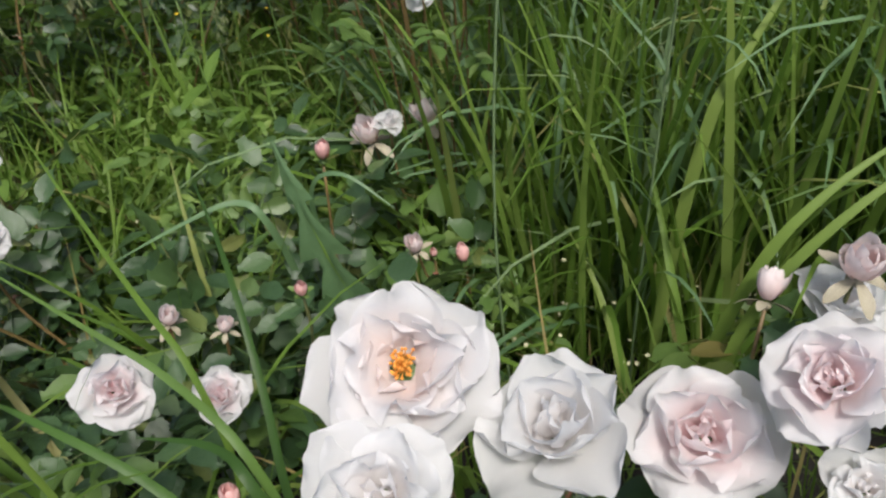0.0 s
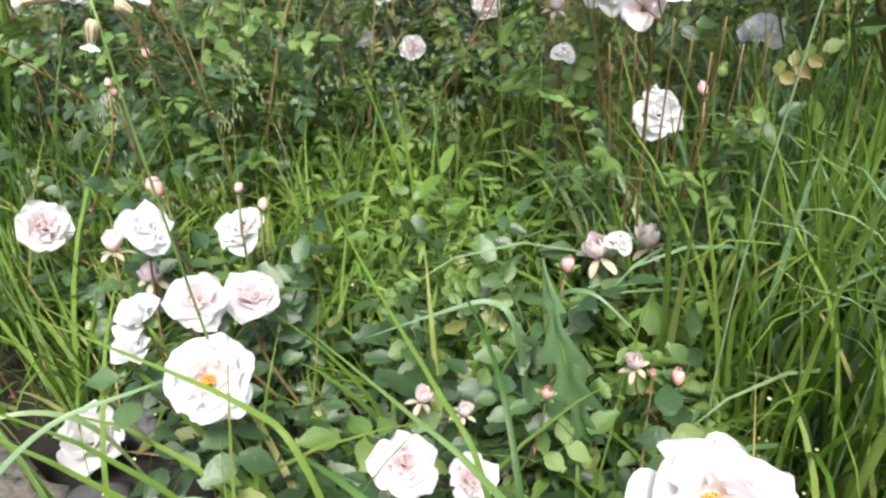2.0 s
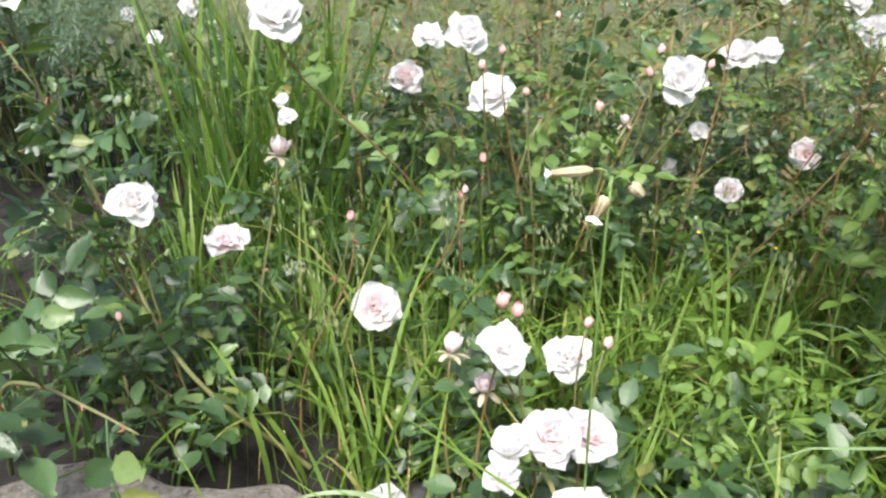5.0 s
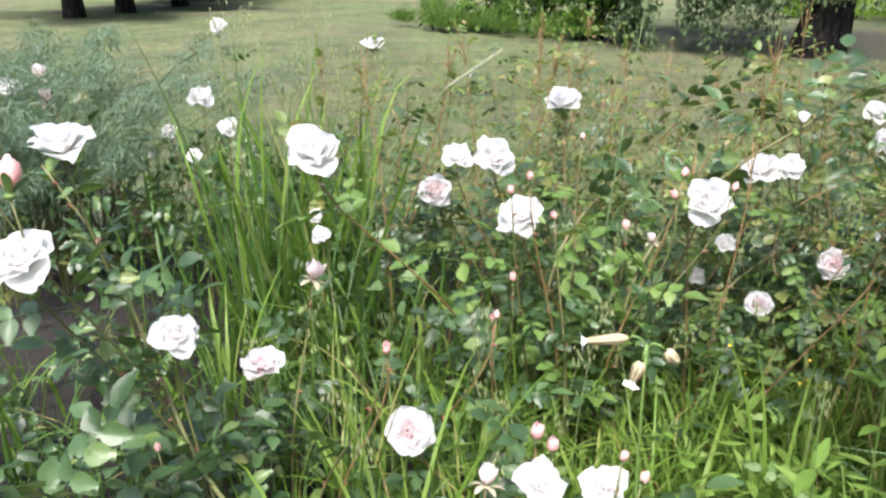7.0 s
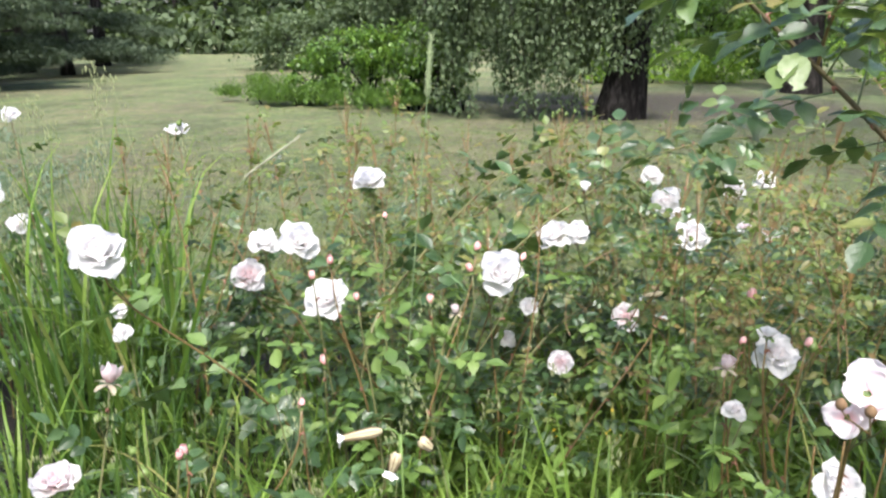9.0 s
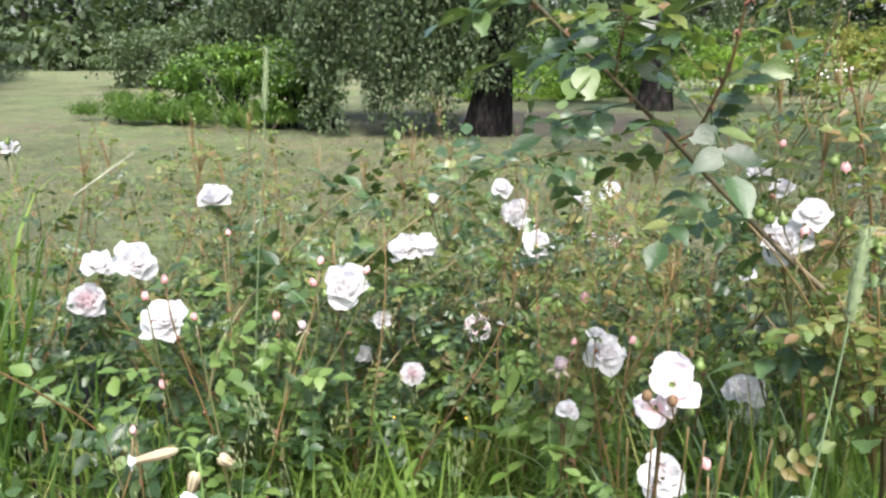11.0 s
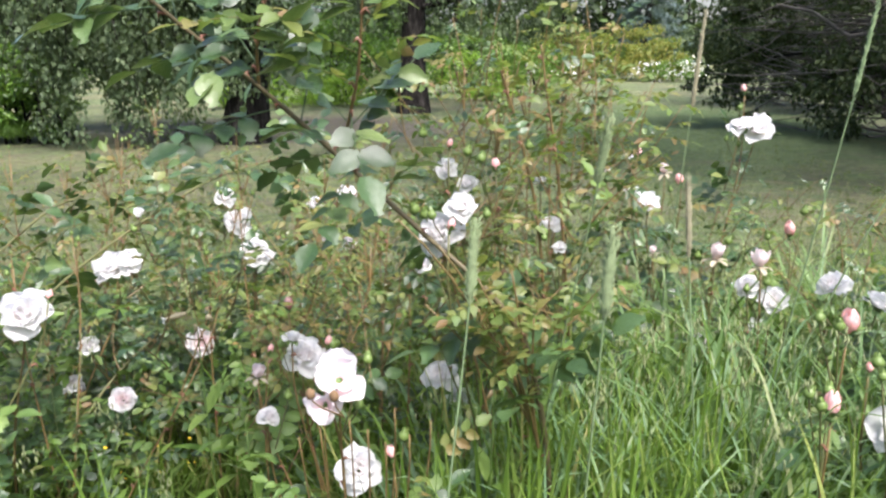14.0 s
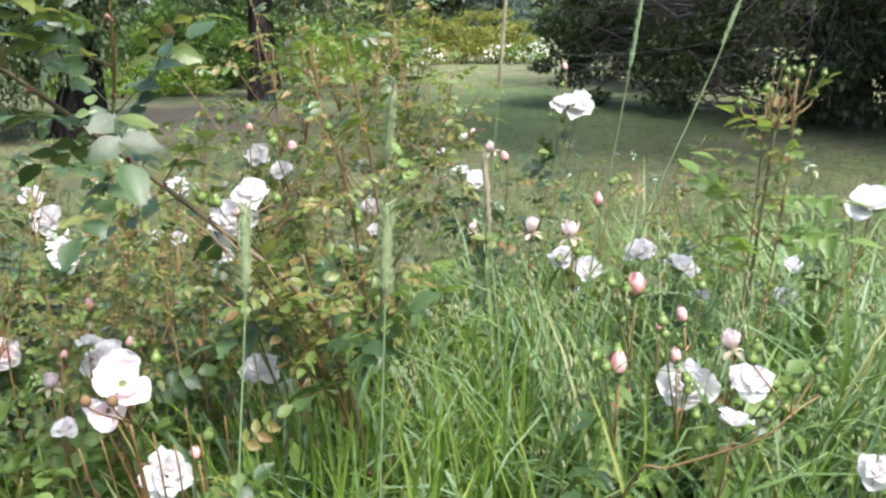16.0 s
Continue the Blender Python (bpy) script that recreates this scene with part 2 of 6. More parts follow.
_col = mixed(t, 0.8, _col, ramp(t, noise_tex(t, 0.9, 7.0, 0.7), ((0.36, (0.55, 0.5, 0.5)), (0.5, (1.0, 1.0, 0.95)), (0.64, (1.3, 1.35, 1.1)))), "MULTIPLY")
_soil = ramp(t, noise_tex(t, 30.0, 8.0, 0.75), ((0.3, (0.006, 0.005, 0.004)), (0.7, (0.032, 0.024, 0.017))))


def oval(x, y, rx, ry):
    """From 0 at the middle of an oval on the ground to 1 at its edge, and on."""
    n = t.nodes.new("ShaderNodeMapping")
    n.vector_type = "POINT"
    n.inputs["Location"].default_value = (-x / rx, -y / ry, 0)
    n.inputs["Scale"].default_value = (1 / rx, 1 / ry, 0)
    t.links.new(_c.outputs["Object"], n.inputs["Vector"])
    d = t.nodes.new("ShaderNodeVectorMath")
    d.operation = "LENGTH"
    t.links.new(n.outputs["Vector"], d.inputs[0])
    return sums(t, "ADD", d.outputs["Value"], sums(t, "MULTIPLY", sums(t, "SUBTRACT", _mid, 0.5), 0.9))


# greener grass, darkened to paint the trees' shade, litter, and soil in the rose bed
_shade_green = ramp(t, sums(t, "ADD", sums(t, "MULTIPLY", _fine, 0.45), sums(t, "MULTIPLY", _clump, 0.55)), ((0.36, (0.025, 0.05, 0.014)), (0.5, (0.065, 0.115, 0.03)), (0.64, (0.13, 0.19, 0.06))))
_col = mixed(t, ramp(t, oval(2.4, 10.5, 3.6, 5.0), ((0.6, (0.85, 0.85, 0.85)), (1.15, (0, 0, 0)))), _col, _shade_green)
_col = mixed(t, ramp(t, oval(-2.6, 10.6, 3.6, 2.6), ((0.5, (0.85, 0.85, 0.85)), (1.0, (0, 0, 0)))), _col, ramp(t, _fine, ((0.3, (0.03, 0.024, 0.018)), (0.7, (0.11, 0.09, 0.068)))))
_col = mixed(t, ramp(t, oval(-0.5, 0.8, 2.9, 1.4), ((0.78, (1, 1, 1)), (1.0, (0, 0, 0)))), _col, _soil)
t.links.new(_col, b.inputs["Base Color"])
b.inputs["Roughness"].default_value = 0.95
bump(t, b, sums(t, "ADD", _fine, _clump), 0.9, 0.05)
LAWN = m


# ---- building helpers ----
def mesh(name, verts, faces, mat, smooth=True):
    me = bpy.data.meshes.new(name)
    me.from_pydata([tuple(map(float, v)) for v in verts], [], [tuple(map(int, q)) for q in faces])
    if smooth:
        me.polygons.foreach_set("use_smooth", [True] * len(me.polygons))
    for mt in mat if isinstance(mat, (list, tuple)) else (mat,):
        me.materials.append(mt)
    return me


def part(name, me, parent, label="", m=None):
    ob = new(name, me)
    ob.parent = parent
    if m is not None:
        ob.matrix_basis = m
    return tagged(ob, label)


def thing(name, label, category, at=(0, 0, 0), group=""):
    ob = new(name)
    ob.location = at
    return tagged(ob, label, category, group)


def tube(points, radii, sides=6, closed_tip=True):
    """Verts and faces of a round rod along points."""
    pts = [Vector(p) for p in points]
    v, f, side = [], [], Vector((0.31, 0.93, 0.19))
    for i, p in enumerate(pts):
        d = (pts[min(i + 1, len(pts) - 1)] - pts[max(i - 1, 0)]).normalized()
        a = d.cross(side).normalized()
        c = d.cross(a)
        r = radii[i] if isinstance(radii, (list, tuple)) else radii
        v += [p + r * (math.cos(2 * math.pi * k / sides) * a + math.sin(2 * math.pi * k / sides) * c) for k in range(sides)]
    for i in range(len(pts) - 1):
        f += [(i * sides + k, i * sides + (k + 1) % sides, (i + 1) * sides + (k + 1) % sides, (i + 1) * sides + k) for k in range(sides)]
    if closed_tip:
        v.append(pts[-1])
        f += [((len(pts) - 1) * sides + k, (len(pts) - 1) * sides + (k + 1) % sides, len(v) - 1) for k in range(sides)]
    return v, f


def join(pieces):
    v, f = [], []
    for pv, pf in pieces:
        n = len(v)
        v += list(pv)
        f += [tuple(i + n for i in q) for q in pf]
    return v, f


def bezier(a, b, c, d, n):
    out = []
    for i in range(n + 1):
        u = i / n
        out.append((1 - u) ** 3 * Vector(a) + 3 * u * (1 - u) ** 2 * Vector(b) + 3 * u * u * (1 - u) * Vector(c) + u**3 * Vector(d))
    return out


def spline(points, n=6):
    """A smooth line through points."""
    p = [Vector(q) for q in points]
    p = [2 * p[0] - p[1], *p, 2 * p[-1] - p[-2]]
    out = []
    for i in range(1, len(p) - 2):
        for k in range(n):
            u = k / n
            out.append(0.5 * (2 * p[i] + (p[i + 1] - p[i - 1]) * u + (2 * p[i - 1] - 5 * p[i] + 4 * p[i + 1] - p[i + 2]) * u * u + (3 * p[i] - p[i - 1] - 3 * p[i + 1] + p[i + 2]) * u**3))
    return [*out, p[-2]]


def turned(direction, spin=0.0):
    """A turn that lays z along direction."""
    return Vector(direction).to_track_quat("Z", "Y").to_matrix().to_4x4() @ Matrix.Rotation(spin, 4, "Z")


def aimed(az, el):
    a, e = radians(az), radians(el)
    return Vector((math.cos(a) * math.cos(e), math.sin(a) * math.cos(e), math.sin(e)))


def scattered(name, templates, places, mat, smooth=True):
    """One mesh of many copies: places are rows of (template, 3x3 turn and scale, position)."""
    vs, loops, starts, base, nl = [], [], [], 0, 0
    for k, (tv, tf) in enumerate(templates):
        rows = [p for p in places if p[0] == k]
        if not rows:
            continue
        tv = np.asarray([tuple(q) for q in tv], float)
        rot, pos = np.array([r[1] for r in rows]), np.array([r[2] for r in rows])
        v = np.einsum("nij,vj->nvi", rot, tv) + pos[:, None, :]
        vs.append(v.reshape(-1, 3))
        flat = np.concatenate([np.asarray(q) for q in tf])
        sizes = np.array([len(q) for q in tf])
        offs = base + np.arange(len(rows)) * len(tv)
        loops.append((flat[None, :] + offs[:, None]).ravel())
        first = np.r_[0, np.cumsum(sizes)[:-1]]
        starts.append((first[None, :] + (nl + np.arange(len(rows)) * sizes.sum())[:, None]).ravel())
        base += len(rows) * len(tv)
        nl += len(rows) * sizes.sum()
    v, l, s = np.concatenate(vs), np.concatenate(loops), np.concatenate(starts)
    me = bpy.data.meshes.new(name)
    me.vertices.add(len(v))
    me.vertices.foreach_set("co", v.astype(np.float32).ravel())
    me.loops.add(len(l))
    me.loops.foreach_set("vertex_index", l.astype(np.int32))
    me.polygons.add(len(s))
    me.polygons.foreach_set("loop_start", s.astype(np.int32))
    me.update(calc_edges=True)
    if smooth:
        me.polygons.foreach_set("use_smooth", np.ones(len(s), bool))
    me.materials.append(mat)
    me.validate()
    return me


def turn_of(yaw, pitch, roll, size):
    """3x3 turns of rows of angles (radians), scaled."""
    cy, sy, cp, sp, cr, sr = np.cos(yaw), np.sin(yaw), np.cos(pitch), np.sin(pitch), np.cos(roll), np.sin(roll)
    z, one = np.zeros_like(yaw), np.ones_like(yaw)
    rz = np.stack([cy, -sy, z, sy, cy, z, z, z, one], -1).reshape(-1, 3, 3)
    rx = np.stack([one, z, z, z, cp, -sp, z, sp, cp], -1).reshape(-1, 3, 3)
    ry = np.stack([cr, z, sr, z, one, z, -sr, z, cr], -1).reshape(-1, 3, 3)
    return rz @ rx @ ry * np.reshape(size, (-1, 1, 1))


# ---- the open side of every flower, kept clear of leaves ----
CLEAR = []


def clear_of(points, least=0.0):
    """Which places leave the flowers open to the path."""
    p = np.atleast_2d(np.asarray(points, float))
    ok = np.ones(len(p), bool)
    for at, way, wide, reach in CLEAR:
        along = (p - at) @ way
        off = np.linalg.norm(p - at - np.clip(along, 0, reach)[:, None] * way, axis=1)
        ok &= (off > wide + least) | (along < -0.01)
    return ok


# ---- leaves ----
def leaflet(length=1.0, width=0.62, fold=0.22, droop=0.15, steps=7, saw=0.05):
    """An ovate leaf along y, from its stalk at 0, folded on its midrib, with a toothed edge."""
    v, f = [], []
    for i in range(steps + 1):
        u = i / steps
        w = width / 2 * math.sin(math.pi * u**0.82) ** 0.85 if 0 < u < 1 else 0.006
        w *= 1 + (saw if i % 2 else -saw)
        y, z = length * u, -droop * u * u
        v += [(-w, y, z + fold * w), (-w * 0.5, y, z + fold * w * 0.35), (0, y, z), (w * 0.5, y, z + fold * w * 0.35), (w, y, z + fold * w)]
    for i in range(steps):
        f += [(5 * i + k, 5 * i + k + 1, 5 * i + k + 6, 5 * i + k + 5) for k in range(4)]
    return v, f


def placed(vf, m):
    return [m @ Vector(p) for p in vf[0]], vf[1]


def compound(seed, pairs=2, size=0.045, plain_edge=False):
    """A rose leaf: leaflets in pairs on a rachis, with one at its end."""
    r = random.Random(seed)
    reach = size * (0.75 + 0.85 * pairs)
    line = [Vector((0.004 * math.sin(3 * u), reach * u, -0.12 * reach * u * u)) for u in (0, 0.3, 0.6, 1.0)]
    pieces = [tube(line, [0.0011, 0.001, 0.0008, 0.0006], 3, False)]
    steps = 5 if plain_edge else 12
    for k in range(pairs):
        u = 0.38 + 0.62 * k / pairs
        at = Vector((0, reach * u, -0.12 * reach * u * u))
        for s in (-1, 1):
            one = leaflet(size * r.uniform(0.75, 0.95), size * r.uniform(0.56, 0.68), r.uniform(0.1, 0.4), size * r.uniform(0.05, 0.3), steps, 0.0 if plain_edge else 0.022)
            pieces.append(placed(one, Matrix.Translation(at) @ Euler((r.uniform(-0.35, 0.15), s * r.uniform(-0.4, 0.3), -s * r.uniform(1.0, 1.35))).to_matrix().to_4x4()))
    one = leaflet(size * r.uniform(0.95, 1.15), size * r.uniform(0.64, 0.74), r.uniform(0.1, 0.35), size * 0.2, steps, 0.0 if plain_edge else 0.022)
    pieces.append(placed(one, Matrix.Translation(line[-1]) @ Euler((r.uniform(-0.4, 0.0), r.uniform(-0.3, 0.3), r.uniform(-0.2, 0.2))).to_matrix().to_4x4()))
    return join(pieces)


LEAF_SHAPES = [compound(40 + i, 2 + i % 2, 0.033 + 0.004 * (i % 3)) for i in range(6)]
LEAF_MESHES = [mesh("rose_leaf", *s, ROSE_LEAF) for s in LEAF_SHAPES]
YOUNG_MESHES = [mesh("young_rose_leaf", *s, YOUNG_LEAF) for s in LEAF_SHAPES[:3]]
FRESH_MESHES = [mesh("fresh_rose_leaf", *s, FRESH_LEAF) for s in LEAF_SHAPES[:4]]
SIMPLE_LEAVES = [compound(60 + i, 2, 0.033, True) for i in range(3)]


# ---- roses ----
def petal(r, az, r0, z0, length, width, lean0, lean1, cup, ruffle, nu=11, nv=9):
    """One petal with a round rim: it starts r0 from the axis and leans from lean0 to lean1 degrees out of upright."""
    v, f, rad, z = [], [], r0, z0
    ph, ca, sa = r.uniform(0, 6.28), math.cos(az), math.sin(az)
    notch, skew = r.uniform(0.0, 0.05), r.uniform(-0.04, 0.04)
    for j in range(nv + 1):
        q = j / nv
        th = radians(lean0 + (lean1 - lean0) * q**1.25)
        if j:
            rad += math.sin(th) * length / nv
            z += math.cos(th) * length / nv
        w = 1.08 * width * (0.3 + 0.7 * math.sin(min(q * 1.6, 1.0) * math.pi / 2)) * (1.0 if q < 0.52 else 1 - 0.6 * ((q - 0.52) / 0.48) ** 2)
        for i in range(nu):
            u = 2 * i / (nu - 1) - 1
            al = max(-1.9, min(1.9, u * w / cup))
            lift = cup * (1 - math.cos(al)) + 0.75 * ruffle * q * q * math.sin(2.2 * u + ph) + 0.2 * ruffle * q**3 * math.sin(5.5 * u + 2 * ph) + 0.1 * ruffle * q**4 * math.sin(11 * u + ph)
            back = length * (0.17 * (1 - math.sqrt(1 - 0.9 * u * u)) * q * q + notch * (1 - abs(u)) * q**3 + skew * u * q + 0.1 * ruffle * q**3 * math.sin(8 * u + ph))
            pr, pz = rad - math.cos(th) * lift - math.sin(th) * back, z + math.sin(th) * lift - math.cos(th) * back
            lat = cup * math.sin(al)
            v.append((pr * ca - lat * sa, pr * sa + lat * ca, pz))
    for j in range(nv):
        f += [(j * nu + i, j * nu + i + 1, (j + 1) * nu + i + 1, (j + 1) * nu + i) for i in range(nu - 1)]
    return v, f


def lerp(a, b, u):
    return a + (b - a) * u


def whorl(r, out, n, r0, z0, length, width, lean0, lean1, cup, ruffle, slack):
    """A ring of petals; every size is a pair, for the first and the last petal of the ring."""
    for i in range(n):
        u = i / max(1, n - 1)
        j = lambda a: r.uniform(-a, a)
        az = len(out) * 2.39996 + j(0.3)
        out.append(petal(r, az, lerp(*r0, u), lerp(*z0, u) + j(0.012), lerp(*length, u) * (1 + j(0.08)), lerp(*width, u) * (1 + j(0.12)), lerp(*lean0, u) + j(slack * 0.5), lerp(*lean1, u) + j(slack), lerp(*cup, u), lerp(*ruffle, u)))


def rose_petals(kind, seed):
    """The petals of a flower one unit wide, from its heart outwards."""
    r = random.Random(seed)
    out = []
    if kind == "rosette":
        whorl(r, out, 8, (0.005, 0.05), (0.08, 0.04), (0.16, 0.25), (0.09, 0.15), (4, 28), (-14, 10), (0.07, 0.14), (0.04, 0.06), 16)
        whorl(r, out, 7, (0.05, 0.06), (0.04, 0.01), (0.28, 0.36), (0.18, 0.24), (34, 50), (4, 44), (0.16, 0.26), (0.08, 0.1), 18)
        whorl(r, out, 7, (0.06, 0.06), (0.0, -0.02), (0.38, 0.45), (0.27, 0.31), (56, 68), (46, 108), (0.34, 0.62), (0.11, 0.14), 18)
    elif kind == "open":
        whorl(r, out, 7, (0.1, 0.1), (0.03, 0.02), (0.15, 0.22), (0.1, 0.14), (30, 46), (-4, 26), (0.13, 0.19), (0.07, 0.08), 22)
        whorl(r, out, 7, (0.07, 0.07), (0.02, 0.01), (0.31, 0.38), (0.19, 0.25), (46, 58), (12, 48), (0.19, 0.3), (0.09, 0.11), 18)
        whorl(r, out, 7, (0.06, 0.06), (0.0, -0.02), (0.4, 0.46), (0.27, 0.32), (58, 70), (54, 106), (0.38, 0.65), (0.11, 0.14), 16)
    elif kind == "cup":
        whorl(r, out, 5, (0.005, 0.05), (0.07, 0.04), (0.26, 0.36), (0.16, 0.23), (4, 22), (-16, 2), (0.1, 0.18), (0.04, 0.06), 14)
        whorl(r, out, 6, (0.05, 0.06), (0.02, 0.01), (0.4, 0.48), (0.26, 0.32), (36, 52), (-6, 28), (0.22, 0.32), (0.07, 0.09), 14)
        whorl(r, out, 6, (0.06, 0.06), (0.0, -0.02), (0.44, 0.52), (0.27, 0.33), (56, 70), (22, 92), (0.32, 0.55), (0.09, 0.13), 16)
    elif kind == "spent":
        whorl(r, out, 5, (0.06, 0.06), (0.0, -0.02), (0.44, 0.56), (0.3, 0.36), (40, 66), (16, 96), (0.4, 0.6), (0.1, 0.14), 22)
    elif kind == "loose":
        whorl(r, out, 7, (0.02, 0.09), (0.05, 0.02), (0.2, 0.3), (0.12, 0.18), (8, 36), (-24, 20), (0.1, 0.2), (0.06, 0.09), 28)
        whorl(r, out, 12, (0.05, 0.06), (0.02, -0.02), (0.36, 0.48), (0.2, 0.3), (38, 72), (14, 122), (0.2, 0.4), (0.09, 0.13), 26)
    elif kind == "bud":
        whorl(r, out, 7, (0.03, 0.03), (0.04, 0.0), (0.92, 0.84), (0.22, 0.36), (38, 54), (-34, -24), (0.16, 0.28), (0.01, 0.015), 3)
    else:
        whorl(r, out, 12, (0.03, 0.03), (0.05, 0.0), (0.8, 0.84), (0.22, 0.38), (34, 64), (-32, -8), (0.16, 0.3), (0.03, 0.05), 7)
    return out


def calyx_shape(seed, radius, sepal, lean):
    """The green cup under a flower, with its five pointed sepals."""
    r = random.Random(seed)
    pieces = [tube([(0, 0, -0.24), (0, 0, -0.2), (0, 0, -0.14), (0, 0, -0.09), (0, 0, -0.06)], [0.035, 0.6 * radius, radius, 0.8 * radius, 0.3 * radius], 8)]
    for k in range(5):
        az = k * 1.2566 + r.uniform(-0.2, 0.2)
        pieces.append(petal(r, az, 0.5 * radius, -0.05, sepal * r.uniform(0.8, 1.1), 0.13, lean, lean + r.uniform(0, 50), 0.2, 0.02, 3, 5))
    return join(pieces)


def stamen_shape():
    r, pieces = random.Random(5), []
    for k in range(46):
        az, el, l = r.uniform(0, 6.28), r.uniform(0.45, 1.3), r.uniform(0.06, 0.11)
        tip = Vector((math.cos(az) * math.cos(el) * l, math.sin(az) * math.cos(el) * l, 0.05 + math.sin(el) * l))
        pieces.append(tube([(tip.x * 0.2, tip.y * 0.2, 0.02), tip], 0.0035, 3))
        pieces.append(tube([tip - Vector((0, 0, 0.008)), tip, tip + Vector((0, 0, 0.012))], [0.006, 0.012, 0.006], 4))
    return join(pieces)


FLOWERS, PETALS = {}, {}
for kind, mat, n in (("rosette", PETAL, 4), ("open", PETAL_OPEN, 2), ("cup", PETAL_WHITE, 3), ("loose", PETAL_WHITE, 5), ("spent", PETAL_SPENT, 3), ("bud", PETAL_BUD, 2), ("opening", PETAL_PALE, 3)):
    FLOWERS[kind] = [mesh("bloom", *join(rose_petals(kind, 100 + 7 * k + len(kind))), mat) for k in range(n)]
    PETALS[kind] = [[mesh("petal", *p, mat) for p in rose_petals(kind, 100 + 7 * k + len(kind))] for k in range(n)]
STAMENS = mesh("stamens", *stamen_shape(), STAMEN)
CALYX_WIDE = mesh("calyx", *calyx_shape(1, 0.075, 0.34, 95), CALYX)
CALYX_BUD = mesh("calyx", *calyx_shape(2, 0.17, 0.62, 40), CALYX)
CALYX_SPREAD = mesh("calyx", *calyx_shape(3, 0.16, 0.72, 92), SEPAL)
BROWN_BUD = mesh("brown_bud", *tube([(0, 0, -0.6), (0, 0, -0.4), (0, 0, 0.0), (0, 0, 0.4), (0, 0, 0.8), (0, 0, 1.0)], [0.15, 0.5, 0.66, 0.6, 0.34, 0.1], 9), HEART)
GREEN_BUD = mesh("green_bud", *join([tube([(0, 0, -0.5), (0, 0, -0.35), (0, 0, 0.0), (0, 0, 0.35), (0, 0, 0.75)], [0.1, 0.42, 0.56, 0.4, 0.06], 8)] + [petal(random.Random(k), k * 1.2566, 0.3, 0.1, 0.9, 0.14, 12, -18, 0.3, 0.02, 3, 4) for k in range(5)]), HIP)


def bloom(bush, x, y, z, diameter, az, el, kind, serial, near=False):
    aim = aimed(az, el)
    pick = FLOWERS[kind][serial % len(FLOWERS[kind])]
    m = Matrix.Translation((x, y, z)) @ turned(aim, serial * 1.7) @ Matrix.Scale(diameter if kind in ("bud", "opening") else diameter * 0.93, 4) @ Matrix.Translation((0, 0, -0.42 if kind in ("bud", "opening") else -0.17))
    names = {"bud": "rosebud", "opening": "rosebud"}
    said = {"rosette": "blush pink full rose with many folded petals", "open": "open blush rose showing orange stamens", "cup": "white cupped full rose", "spent": "pale pink rose with a few wide petals", "loose": "white loose rose past its best", "bud": "closed coral pink rosebud", "opening": "pale pink half-open rosebud"}
    cup = {"bud": CALYX_BUD, "opening": CALYX_SPREAD}.get(kind, CALYX_WIDE)
    if near and diameter > 0.045:
        head = part(names.get(kind, "bloom"), cup, bush, said[kind], m)
        for one in PETALS[kind][serial % len(PETALS[kind])]:
            part("petal", one, head)
    else:
        head = part(names.get(kind, "bloom"), pick, bush, said[kind], m)
        part("calyx", cup, head, "green calyx with five sepals")
    if kind == "open":
        tagged(part("stamen", STAMENS, head, "orange stamens"), kind="stuff")
    return Vector((x, y, z)) - aim * diameter * (0.6 if kind in ("bud", "opening") else 0.34), aim


def leaf_on(bush, at, out, size, young=False, limit=None, fresh=False):
    """A whole rose leaf as a part of its own, growing at a place along out."""
    if limit is not None:
        if limit[0] <= 0:
            return
        limit[0] -= 1
    pool = YOUNG_MESHES if young else FRESH_MESHES if fresh else LEAF_MESHES
    out = Vector(out).normalized()
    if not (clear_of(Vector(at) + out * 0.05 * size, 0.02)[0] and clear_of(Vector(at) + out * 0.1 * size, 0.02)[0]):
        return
    right = out.cross(Vector((0, 0, 1))).normalized()
    up = right.cross(out)
    turn = Matrix((right, out, up)).transposed().to_4x4() @ Euler((rnd.uniform(-0.5, 0.3), rnd.uniform(-0.6, 0.6), rnd.uniform(-0.4, 0.4))).to_matrix().to_4x4()
    part("leaf", rnd.choice(pool), bush, "reddish young leaf" if young else "", Matrix.Translation(at) @ turn @ Matrix.Scale(size * (0.72 if young else 1.0), 4))


